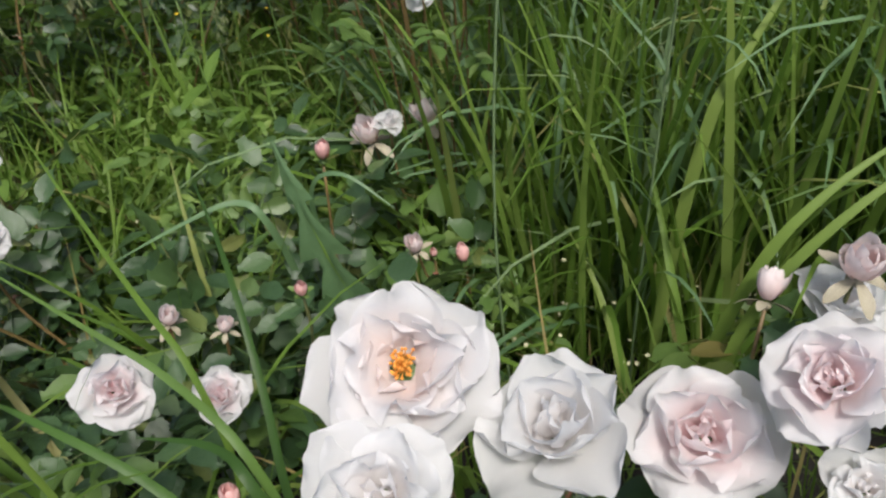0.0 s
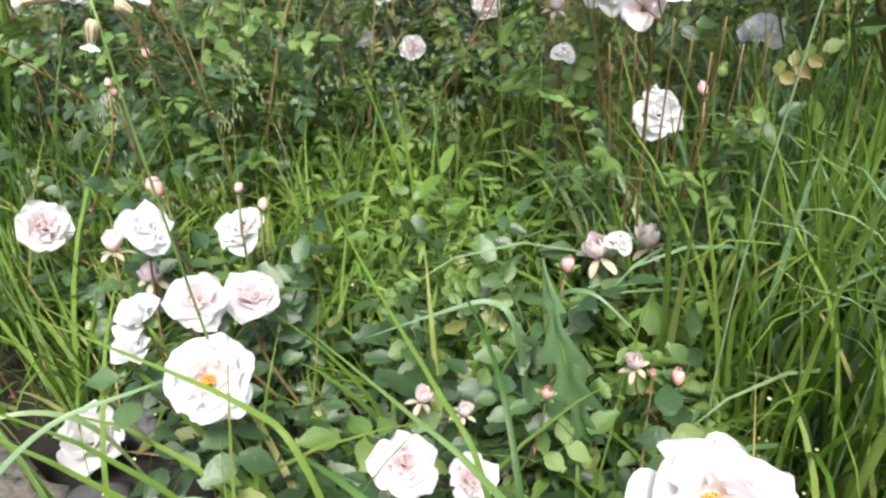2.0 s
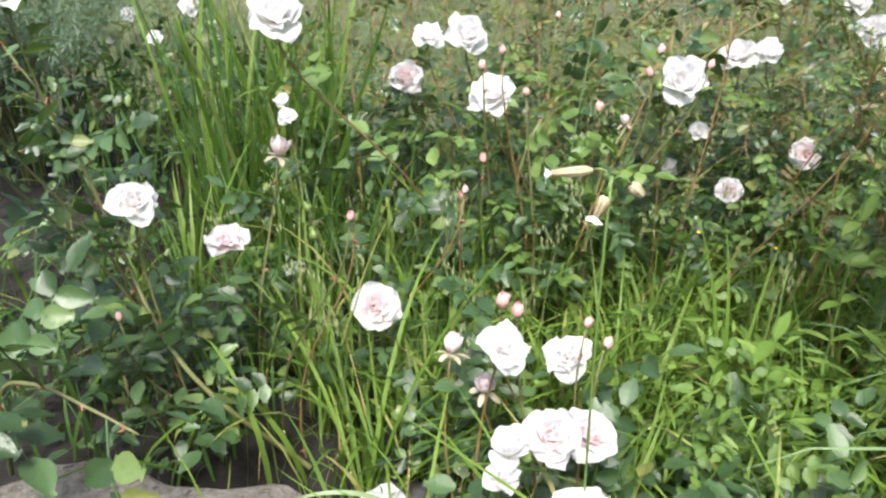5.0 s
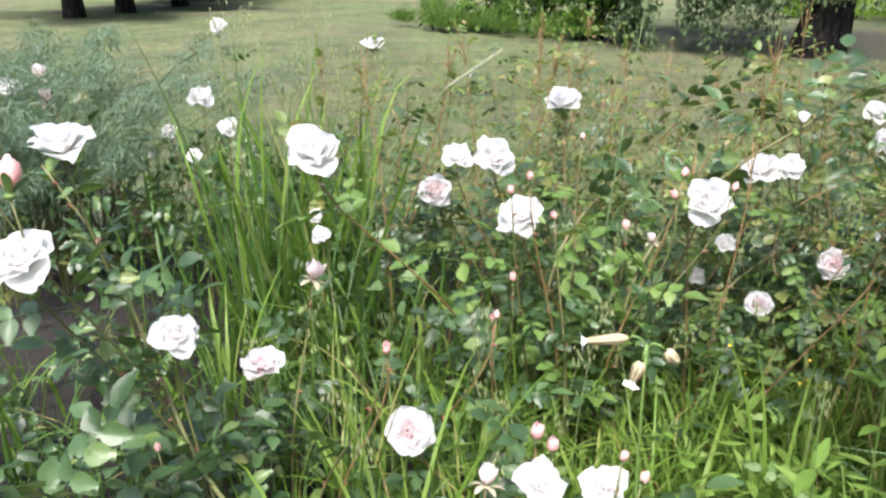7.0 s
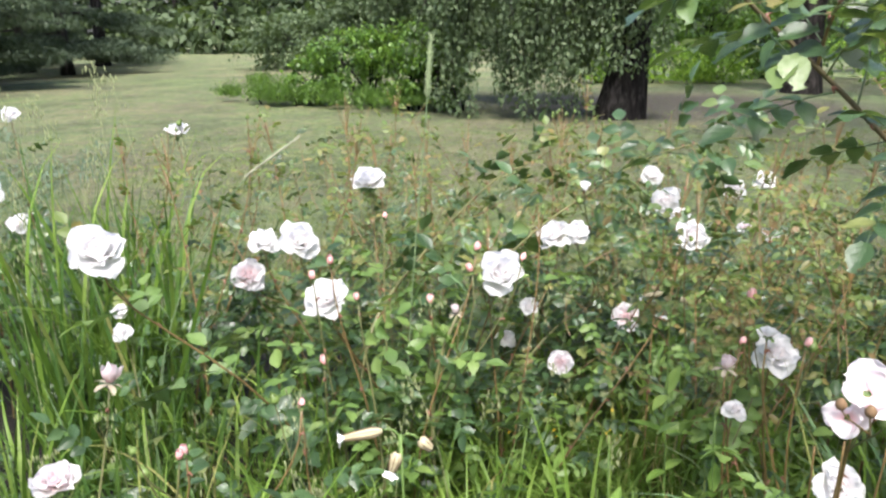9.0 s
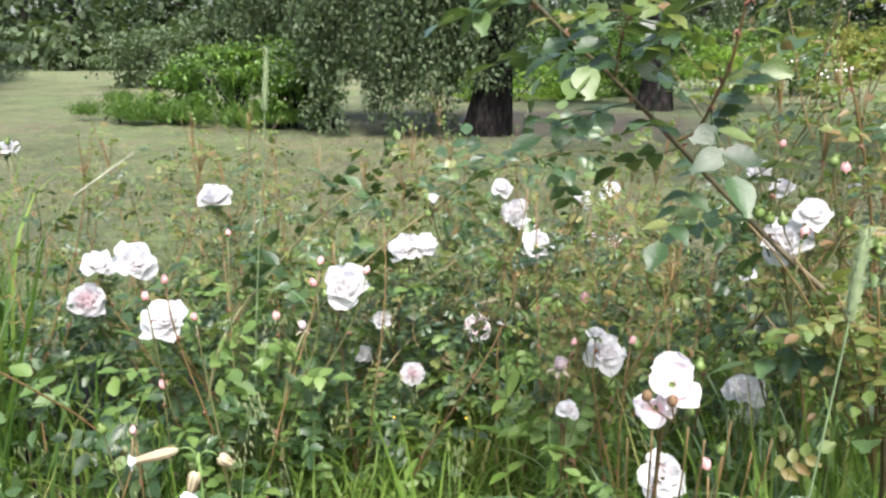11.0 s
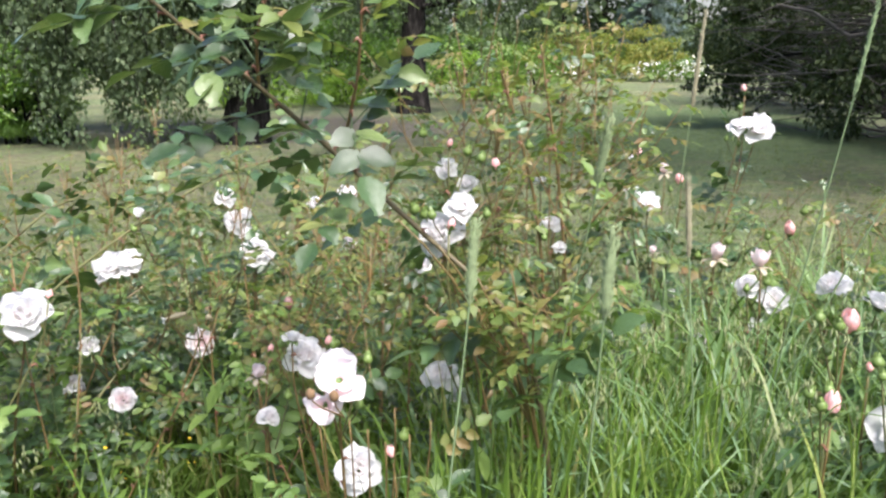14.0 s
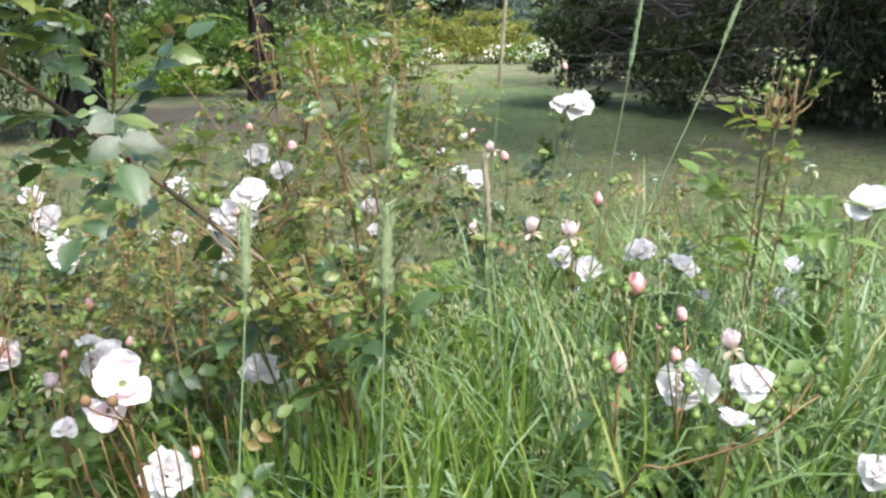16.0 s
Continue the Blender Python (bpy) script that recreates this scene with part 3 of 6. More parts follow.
def cane(bush, line, r0, r1, mat, thorns=0, leaves=0.05, start=0.3, size=1.0, limit=None, young=0.92, name="cane", fresh=0.0):
    """A stem along line with thorns and leaves, and its leaves as parts."""
    n = len(line)
    v, f = tube(line, [lerp(r0, r1, i / (n - 1)) for i in range(n)], 6)
    ob = part(name, mesh(name, v, f, mat), bush)
    run, total = 0.0, sum((line[i + 1] - line[i]).length for i in range(n - 1))
    nxt, az, spikes = start * total, rnd.uniform(0, 6.28), []
    tnext = 0.03
    for i in range(n - 1):
        seg = line[i + 1] - line[i]
        d = seg.normalized()
        side = d.cross(Vector((0.2, 0.1, 1))).normalized()
        while nxt < run + seg.length:
            az += 2.4 + rnd.uniform(-0.4, 0.4)
            out = Matrix.Rotation(az, 3, d) @ side + d * 0.5 + Vector((0, 0, 0.25))
            leaf_on(bush, line[i] + d * (nxt - run), out, size * rnd.uniform(0.75, 1.2), nxt / total > young, limit, rnd.random() < fresh)
            nxt += leaves * rnd.uniform(0.7, 1.3)
        while thorns and tnext < run + seg.length:
            a = rnd.uniform(0, 6.28)
            out = Matrix.Rotation(a, 3, d) @ side
            p = line[i] + d * (tnext - run)
            spikes.append(tube([p - d * 0.004, p + out * 0.005 + d * 0.002, p + out * 0.011 - d * 0.003], [0.0032, 0.002, 0.0004], 4))
            tnext += thorns * rnd.uniform(0.6, 1.5)
        run += seg.length
    if spikes:
        tagged(part("thorn", mesh("thorn", *join(spikes), THORN), ob, "red-brown thorns"), kind="stuff")
    return ob


# ---- ground ----
def ground_sheet():
    """One sheet, fine near the rose bed and coarse towards the horizon."""
    marks = sorted({round(s * v, 2) for v in [0, *[0.25 * i for i in range(1, 17)], 5, 6, 7.5, 9, 11, 14, 18, 24, 32, 45, 70, 120, 250, 600, 1500] for s in (-1, 1)})
    v = []
    for y in marks:
        for x in marks:
            far = math.hypot(x, y)
            h = 0.035 * noise.noise((x * 1.3, y * 1.3, 0.5)) + 0.012 * noise.noise((x * 5, y * 5, 2.5)) if far < 12 else 0.0
            v.append((x, y, h - 0.02))
    n = len(marks)
    f = [(j * n + i, j * n + i + 1, (j + 1) * n + i + 1, (j + 1) * n + i) for j in range(n - 1) for i in range(n - 1)]
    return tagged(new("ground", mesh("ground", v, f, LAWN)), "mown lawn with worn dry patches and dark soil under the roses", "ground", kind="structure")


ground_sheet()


# ---- trees and shrubs behind the bed ----
def small_leaf(width=0.55):
    return [(0, 0, 0), (-width / 2, 0.45, 0.08), (0, 0.5, -0.02), (width / 2, 0.45, 0.08), (0, 1, -0.08)], [(0, 2, 1), (0, 3, 2), (1, 2, 4), (2, 3, 4)]


def needle_tuft():
    return [(-0.05, 0, 0), (0.05, 0, 0), (0.02, 1, -0.1), (-0.3, 0.8, 0.15), (0.3, 0.75, 0.1), (0, 0.1, 0.02)], [(0, 1, 2), (0, 5, 3), (5, 1, 4)]


def foliage(name, parent, clumps, mat, size, label="", shape=None, hang=0.0, seed=1):
    """A crown: many leaves in clumps, rows of (x, y, z, rx, ry, rz, count)."""
    g = np.random.default_rng(seed)
    places = []
    for x, y, z, rx, ry, rz, count in clumps:
        d = g.normal(size=(count, 3))
        d /= np.linalg.norm(d, axis=1)[:, None]
        rad = g.uniform(0.25, 1.0, count) ** 0.6
        lump = 1 + 0.22 * np.sin(d[:, 0] * 5 + x) * np.cos(d[:, 2] * 6 + y)
        pos = d * (rad * lump)[:, None] * [rx, ry, rz] + [x, y, z]
        yaw, pitch, roll = g.uniform(0, 6.28, count), g.normal(-0.5 - hang, 0.6, count), g.normal(0, 0.7, count)
        s = size * g.uniform(0.6, 1.3, count)
        keep = pos[:, 2] > 0.03
        places += [(0, a, p) for a, p, k in zip(turn_of(yaw, pitch, roll, s), pos, keep) if k]
    return tagged(part(name, scattered(name, [shape or small_leaf()], places, mat), parent, label), kind="stuff")


def limb(a, b, r0, r1, wobble, seed, n=7):
    r = random.Random(seed)
    a, b = Vector(a), Vector(b)
    pts = [a.lerp(b, i / n) + Vector((r.uniform(-1, 1), r.uniform(-1, 1), r.uniform(-1, 1))) * wobble * (i > 0) for i in range(n + 1)]
    return tube(pts, [lerp(r0, r1, i / n) for i in range(n + 1)], 8)


def trunk_shape(x, y, r, height, lean, seed):
    q = random.Random(seed)
    pts, rad = [], []
    for i in range(12):
        u = i / 11
        pts.append((x + lean[0] * u + q.uniform(-0.02, 0.02), y + lean[1] * u + q.uniform(-0.02, 0.02), -0.05 + height * u))
        rad.append(r * (1.45 - 0.45 * min(1, u * 9)) * (1 - 0.55 * u) if i < 3 else r * (1 - 0.55 * u))
    v, f = tube(pts, rad, 16)
    v = [Vector(p) + 0.05 * r * noise.noise_vector(Vector(p) * 9) * 2 for p in v]
    return v, f


def hanging(x0, x1, y0, y1, top, low, count, seed, tuft=26):
    """Clumps along drooping twigs."""
    r = random.Random(seed)
    rows, twigs = [], []
    for _ in range(count):
        x, y = r.uniform(x0, x1), r.uniform(y0, y1)
        z1, z0 = top + r.uniform(-0.4, 0.6), low + r.uniform(0, 1.1) ** 2
        bend = r.uniform(-0.35, 0.35)
        n = max(3, int((z1 - z0) / 0.2))
        line = [(x + bend * (i / n) ** 2, y + 0.1 * math.sin(i), z1 + (z0 - z1) * i / n) for i in range(n + 1)]
        twigs.append(tube(line, [0.012 - 0.009 * i / n for i in range(n + 1)], 4))
        rows += [(*p, 0.17, 0.17, 0.16, tuft) for p in line[1:]]
    return rows, twigs


def lumpy(big, seed, near=0.42):
    """Breaks large leaf masses, rows of (x, y, z, rx, ry, rz, count), into uneven sprays with gaps between them."""
    q = random.Random(seed)
    rows = []
    for x, y, z, rx, ry, rz, count in big:
        n = max(5, int(11 * (rx * ry + rx * rz + ry * rz) ** 0.8))
        for _ in range(n):
            d = Vector((q.gauss(0, 1), q.gauss(0, 1), q.gauss(0, 1))).normalized() * q.uniform(0.5, 1.0)
            w = near * q.uniform(0.4, 1.0) * min(1.0, max(rx, rz))
            rows.append((x + d.x * rx, y + d.y * ry, max(0.12, z + d.z * rz), w, w, w * q.uniform(0.35, 0.7), max(8, int(count / n * q.uniform(0.5, 1.5)))))
    return rows


def broad_tree(name, label, x, y, r, height, lean, limbs, clumps, twigs, mat, size, seed):
    tree = thing(name, label, "tree", group="trees beyond the lawn")
    part("trunk", mesh("trunk", *trunk_shape(x, y, r, height, lean, seed), BARK), tree, "dark fissured trunk")
    for k, (a, b, r0, r1) in enumerate(limbs):
        part("limb", mesh("limb", *limb(a, b, r0, r1, 0.07, seed + k), BARK), tree)
    if twigs:
        tagged(part("twig", mesh("twig", *join(twigs), BARK), tree, "thin hanging twigs"), kind="stuff")
    foliage("crown", tree, clumps, mat, size, hang=0.5, seed=seed)
    return tree


rows, twigs = hanging(-7.0, -3.6, 9.7, 10.6, 2.6, 0.5, 80, 3, 44)
more, thin_ones = hanging(-4.9, -3.0, 7.9, 8.8, 2.4, 0.15, 40, 13, 34)
rows, twigs = rows + more, twigs + thin_ones
more, thin_ones = hanging(-3.2, -1.9, 8.3, 8.7, 2.6, 0.62, 32, 14, 34)
rows, twigs = rows + more, twigs + thin_ones
broad_tree("tree", "broad tree with grey-green leaves hanging to the grass", -2.77, 8.98, 0.225, 6.5, (0.6, 0.2),
           [((-2.7, 9, 1.9), (-5.5, 8.8, 2.8), 0.1, 0.03), ((-2.6, 9, 2.3), (-1.0, 8.2, 3.4), 0.09, 0.03), ((-2.6, 9, 2.8), (-3.6, 7.4, 3.9), 0.08, 0.02), ((-2.75, 8.9, 1.5), (-4.6, 8.3, 1.9), 0.05, 0.012), ((-0.9, 9.2, 1.75), (1.2, 8.9, 1.55), 0.02, 0.008)],
           rows + [(-4.2, 9, 4.2, 2.6, 1.6, 1.5, 6000), (-2.2, 9.2, 5.6, 2.4, 2.2, 1.8, 6000), (-0.8, 9.3, 4.0, 1.6, 1.4, 0.9, 2600)], twigs, TREE_LEAF, 0.068, 21)
rows, twigs = hanging(-2.6, 1.4, 12.4, 14.2, 3.0, 1.3, 60, 5, 34)
broad_tree("tree", "straight dark tree with leafy low twigs", -1.18, 13.25, 0.22, 8, (0.15, 0.1),
           [((-1.15, 13.2, 1.7), (1.6, 12.6, 2.0), 0.05, 0.02), ((-1.1, 13.2, 2.4), (-2.9, 13.6, 3.3), 0.06, 0.02), ((-1.1, 13.3, 3.0), (0.8, 14.2, 4.4), 0.06, 0.02)],
           rows + [(-1.0, 13.4, 4.9, 2.9, 2.4, 2.0, 9000)], twigs, TREE_LEAF, 0.07, 41)


def shrub(name, label, clumps, mat, size, stems, seed, flowers=0, bloom_mat=None, shape=None, hang=0.0):
    ob = thing(name, label, "shrub", group="shrubs beyond the lawn")
    r = random.Random(seed)
    lines = []
    for _ in range(stems):
        c = r.choice(clumps)
        foot = (c[0] + r.uniform(-0.5, 0.5) * c[3], c[1] + r.uniform(-0.5, 0.5) * c[4], -0.03)
        lines.append(tube(bezier(foot, (foot[0], foot[1], c[2] * 0.6), (c[0], c[1], c[2]), (c[0] + r.uniform(-0.8, 0.8) * c[3], c[1], c[2] + 0.7 * c[5]), 6), [0.02 - 0.0025 * i for i in range(7)], 5))
    tagged(part("stem", mesh("stem", *join(lines), BARK), ob), kind="stuff")
    foliage("leaves", ob, [(*c[:6], c[6] // 3) for c in clumps] + lumpy([(*c[:6], c[6] * 2) for c in clumps], seed, 0.3 + size), mat, size * 0.62, seed=seed, shape=shape, hang=hang)
    if flowers:
        foliage("blossom", ob, [(c[0], c[1] - 0.1 * c[4], c[2], c[3], c[4] * 1.05, c[5], flowers) for c in clumps], bloom_mat, size * 0.8, "white blossom", seed=seed + 1)
    return ob


shrub("shrub", "bright green leafy shrub at the edge of the lawn", [(-6.9, 9.2, 0.5, 0.8, 0.5, 0.55, 1100), (-6.0, 9.0, 0.68, 0.8, 0.5, 0.6, 1300), (-5.2, 8.9, 0.55, 0.6, 0.45, 0.5, 900), (-7.6, 9.2, 0.3, 0.6, 0.4, 0.32, 600), (-6.4, 9.1, 0.95, 0.4, 0.35, 0.25, 260), (-5.5, 8.9, 0.9, 0.35, 0.3, 0.25, 240)], SHRUB_LEAF, 0.13, 26, 61)
shrub("grass_verge", "uncut bright grass at the foot of a shrub", [(-8.6, 9.0, 0.1, 0.9, 0.4, 0.22, 1500), (-7.4, 8.7, 0.08, 0.8, 0.3, 0.2, 1200), (-6.1, 8.6, 0.08, 0.9, 0.3, 0.18, 1200)], SHRUB_LEAF, 0.15, 4, 62, shape=small_leaf(0.1), hang=-1.6)
shrub("shrub", "grey-green rounded bush far across the lawn", [(-15.2, 17.6, 0.7, 1.9, 1.2, 0.9, 2600), (-13.2, 17.9, 1.0, 1.8, 1.2, 1.2, 2600), (-11.6, 17.0, 1.4, 1.6, 1.2, 1.6, 2600)], TREE_LEAF, 0.2, 14, 63)
shrub("shrub", "dark green shrub behind the tree trunks", [(-3.4, 16.4, 0.8, 1.3, 0.8, 1.0, 2200), (-1.8, 16.8, 0.9, 1.2, 0.8, 1.0, 2200), (-4.8, 16.2, 0.8, 1.0, 0.8, 0.9, 1500)], SHRUB_LEAF, 0.15, 14, 64)
shrub("shrub", "lime green low shrub in the sun", [(-3.6, 14.9, 0.3, 0.9, 0.5, 0.4, 1500), (-2.6, 15.0, 0.25, 0.6, 0.4, 0.35, 800), (-4.7, 14.6, 0.3, 0.7, 0.4, 0.36, 900), (-0.2, 16.4, 0.5, 0.9, 0.6, 0.6, 1300)], LIME_LEAF, 0.1, 8, 65)
shrub("shrub", "leafy green shrub in front of a hedge", [(1.0, 17.8, 0.6, 0.9, 0.7, 0.7, 1500), (-0.2, 19.5, 0.8, 1.3, 0.9, 0.9, 1600)], SHRUB_LEAF, 0.13, 8, 66)
shrub("hedge", "yellow-green hedge with white blossom far off", [(2.4, 26.6, 0.55, 1.2, 0.8, 0.65, 1500), (4.1, 26.8, 0.6, 1.2, 0.8, 0.7, 1500), (5.6, 26.4, 0.6, 1.2, 0.8, 0.75, 1500), (0.6, 27.0, 0.55, 1.2, 0.8, 0.65, 1500), (2.9, 28.4, 1.0, 1.6, 0.8, 0.9, 1800), (5.2, 28.2, 1.1, 1.4, 0.8, 0.9, 1800)], HEDGE_LEAF, 0.16, 16, 67)
shrub("white_flower_bed", "low shrubs with white blossom before a hedge", [(1.2, 25.8, 0.35, 0.8, 0.4, 0.4, 420), (2.6, 25.6, 0.3, 0.7, 0.4, 0.35, 420), (5.4, 25.4, 0.35, 0.8, 0.4, 0.4, 420), (6.4, 25.2, 0.4, 0.6, 0.4, 0.4, 320)], SHRUB_LEAF, 0.14, 8, 68, 130, WHITE_FLOWER)


feather = thing("feathery_shrub", "fine grey-green feathery shrub at the end of the bed", "shrub")
_r = random.Random(3)
_rows, _twigs = [], []
for k in range(84):
    a0 = (-2.75 + _r.uniform(-0.25, 0.25), 0.75 + _r.uniform(-0.2, 0.2), -0.03)
    a1 = (a0[0] + _r.uniform(-0.45, 0.7), a0[1] + _r.uniform(-0.35, 0.5), _r.uniform(0.42, 0.8))
    ln = bezier(a0, (a0[0], a0[1], a1[2] * 0.6), (a1[0] * 0.7 + a0[0] * 0.3, a1[1], a1[2]), a1, 8)
    _twigs.append(tube(ln, [0.004 - 0.0004 * i for i in range(9)], 4))
    _rows += [(*p, 0.05, 0.05, 0.04, 80) for p in ln[3:]]
tagged(part("stem", mesh("stem", *join(_twigs), CANE_GREEN), feather), kind="stuff")
foliage("needles", feather, _rows, FEATHER, 0.034, shape=([(-0.04, 0, 0), (0.04, 0, 0), (0, 1, 0.05)], [(0, 1, 2)]), seed=8)


def pine(x, y, r, height, low, spread, seed):
    tree = thing("pine_tree", "dark pine with low spreading boughs", "tree", group="pines by the lawn")
    q = random.Random(seed)
    part("trunk", mesh("trunk", *trunk_shape(x, y, r, height, (q.uniform(-0.3, 0.3), 0), seed), BARK), tree, "dark straight trunk")
    rows = []
    for k in range(30):
        az, z, l = q.uniform(0, 6.28), low + q.uniform(0, 1) ** 1.9 * (height - low), spread * q.uniform(0.5, 1.0)
        l *= 1.15 - 0.75 * (z - low) / (height - low)
        end = (x + math.cos(az) * l, y + math.sin(az) * l, z - 0.12 * l)
        part("bough", mesh("bough", *limb((x, y, z), end, 0.05, 0.012, 0.05, seed + k), BARK), tree)
        for u in (0.45, 0.7, 0.95):
            rows.append((lerp(x, end[0], u), lerp(y, end[1], u), lerp(z, end[2], u), 0.75, 0.75, 0.13, 330))
    foliage("needles", tree, rows, PINE_LEAF, 0.17, shape=needle_tuft(), seed=seed)


for k, (x, y, r, h, low, sp) in enumerate(((-15.7, 6.7, 0.15, 9, 1.1, 2.8), (-16.2, 8.0, 0.15, 9, 1.05, 2.8), (-17.6, 10.1, 0.15, 9, 0.95, 2.9), (-20.0, 13.9, 0.15, 7, 0.5, 2.8), (-23.0, 14.6, 0.2, 9, 0.8, 2.6), (-24.5, 18.5, 0.2, 10, 0.7, 2.8))):
    pine(x, y, r, h, low, sp, 70 + k)


def dark_tree(x, y, r, height, seed, clumps, mat, size, label):
    tree = thing("tree", label, "tree", group="trees beyond the lawn")
    q = random.Random(seed)
    part("trunk", mesh("trunk", *trunk_shape(x, y, r, height, (0.2, 0.1), seed), BARK), tree, "dark trunk in shade")
    low = [c for c in clumps if c[2] < 2.5]
    sprays, bare = lumpy(clumps, seed), []
    for c in [c for c in sprays if c[2] < 3]:
        for _ in range(2):
            a = Vector((lerp(x, c[0], q.uniform(0.3, 0.7)), lerp(y, c[1], q.uniform(0.3, 0.7)), c[2] + q.uniform(-0.5, 0.5)))
            e = Vector((c[0] + q.uniform(-0.4, 0.4), c[1] + q.uniform(-0.5, 0.1), max(0.1, c[2] + q.uniform(-0.4, 0.3))))
            bare.append(tube([a, a.lerp(e, 0.4) + Vector((q.uniform(-0.1, 0.1), 0, q.uniform(-0.12, 0.12))), a.lerp(e, 0.75) + Vector((q.uniform(-0.1, 0.1), 0, q.uniform(-0.1, 0.1))), e], [0.013, 0.01, 0.007, 0.003], 4))
    tagged(part("twig", mesh("twig", *join(bare), GREY_TWIG), tree, "bare grey twigs"), kind="stuff")
    for k in range(16):
        c = q.choice(low)
        z = q.uniform(0.5, 2.2)
        part("limb", mesh("limb", *limb((x, y, z), (c[0] + q.uniform(-0.7, 0.3) * c[3], c[1] - q.uniform(0, 0.8) * c[4], max(0.25, c[2] + q.uniform(-0.7, 0.4) * c[5])), 0.045, 0.01, 0.12, seed + k), GREY_TWIG if k % 2 else BARK), tree)
    foliage("crown", tree, sprays, mat, size, hang=0.3, seed=seed)


# high clumps spread over the lawn are added, out of view, to shade it
dark_tree(6.0, 8.6, 0.28, 7, 81, [(3.6, 10.9, 1.2, 0.9, 0.8, 1.1, 3200), (3.4, 10.2, 2.1, 0.9, 0.9, 0.7, 2600), (1.9, 5.6, 5.6, 2.6, 2.2, 0.9, 18000), (4.6, 5.0, 5.2, 2.2, 2.2, 0.9, 16000), (3.9, 8.6, 4.7, 2.4, 2.6, 1.3, 6000), (3.6, 6.2, 4.9, 2.2, 2.2, 1.2, 5000), (4.4, 9.2, 0.6, 0.9, 0.8, 0.58, 2600), (3.9, 10.4, 0.7, 0.8, 0.8, 0.66, 2000), (5.0, 7.2, 0.4, 1.0, 0.8, 0.42, 1800), (5.9, 6.7, 0.5, 1.0, 0.8, 0.5, 1500), (5.3, 8.4, 1.7, 1.5, 1.4, 1.5, 4200), (4.9, 8.0, 0.75, 0.9, 0.9, 0.7, 1800), (5.6, 7.2, 0.7, 1.0, 0.9, 0.65, 1800), (6.2, 7.4, 1.6, 1.5, 1.4, 1.4, 3600), (4.9, 9.8, 1.9, 1.2, 1.3, 1.8, 3600), (6.2, 8.8, 4.6, 2.6, 2.6, 2.4, 6000)], OLIVE_LEAF, 0.075, "broad shady tree with olive leaves down to the grass, high canopy added for shade")
# the last clump is an unseen addition overhead, there to darken the lawn
dark_tree(6.6, 5.4, 0.2, 6, 82, [(5.5, 6.2, 0.8, 1.0, 0.9, 0.75, 2200), (5.9, 5.4, 0.9, 1.1, 0.9, 0.85, 2200), (6.0, 6.0, 1.9, 1.5, 1.3, 1.2, 3000), (6.8, 4.6, 2.0, 1.5, 1.5, 1.6, 3000), (6.6, 5.6, 4.0, 2.2, 2.2, 1.9, 4000), (6.0, 3.9, 5.2, 2.4, 2.0, 0.9, 16000)], DARK_LEAF, 0.085, "shady tree with dense dark leaves by the lawn, overhead clump added for shade")
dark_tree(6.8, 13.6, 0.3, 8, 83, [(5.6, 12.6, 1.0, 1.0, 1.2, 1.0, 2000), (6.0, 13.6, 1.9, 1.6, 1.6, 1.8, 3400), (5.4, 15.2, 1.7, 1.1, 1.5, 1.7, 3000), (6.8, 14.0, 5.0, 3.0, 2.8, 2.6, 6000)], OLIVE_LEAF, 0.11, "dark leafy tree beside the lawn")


def spruce(x, y, height, spread, seed):
    tree = thing("spruce_tree", "blue-grey spruce standing far off", "tree")
    q = random.Random(seed)
    part("trunk", mesh("trunk", *trunk_shape(x, y, 0.18, height, (0, 0), seed), BARK), tree)
    rows = []
    for k in range(70):
        u = k / 69
        l, az, z = spread * (1 - u) * q.uniform(0.8, 1.1), k * 2.4, 0.4 + (height - 0.5) * u
        for w in (0.4, 0.7, 1.0):
            rows.append((x + math.cos(az) * l * w, y + math.sin(az) * l * w, z - 0.3 * l * w, 0.4, 0.4, 0.14, 60))
    foliage("needles", tree, rows, SPRUCE_LEAF, 0.28, shape=needle_tuft(), seed=seed)


spruce(8.0, 40.5, 8.5, 2.2, 91)

# the wood that closes the lawn all round
woods = thing("far_wood", "mixed dark wood closing the lawn all round", "trees")
tagged(woods, kind="stuff")
g = random.Random(17)
rows, rows2, trunks = [], [], []
for k in range(150):
    az = math.radians(360 * k / 150 + g.uniform(-1, 1))
    d = g.uniform(44, 58)
    x, y = d * math.sin(az), d * math.cos(az)
    ht = g.uniform(6, 12)
    trunks.append(tube([(x, y, -0.1), (x + 0.1, y, ht * 0.5), (x, y, ht * 0.9)], [0.22, 0.15, 0.04], 6))
    (rows if k % 2 else rows2).append((x, y, ht * 0.62, 3.2, 3.2, ht * 0.4, 420))
    for _ in range(1):
        rows2.append((x + g.uniform(-2, 2), y + g.uniform(-2, 2), 1.3, 3.2, 2.0, 1.7, 520))
    rows.append((x * 1.06, y * 1.06, 2.2, 3.0, 2.4, 2.4, 420))
tagged(part("trunks", mesh("trunks", *join(trunks), BARK), woods), kind="stuff")
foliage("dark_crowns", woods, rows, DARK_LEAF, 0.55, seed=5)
foliage("green_crowns", woods, rows2, TREE_LEAF, 0.62, seed=6)


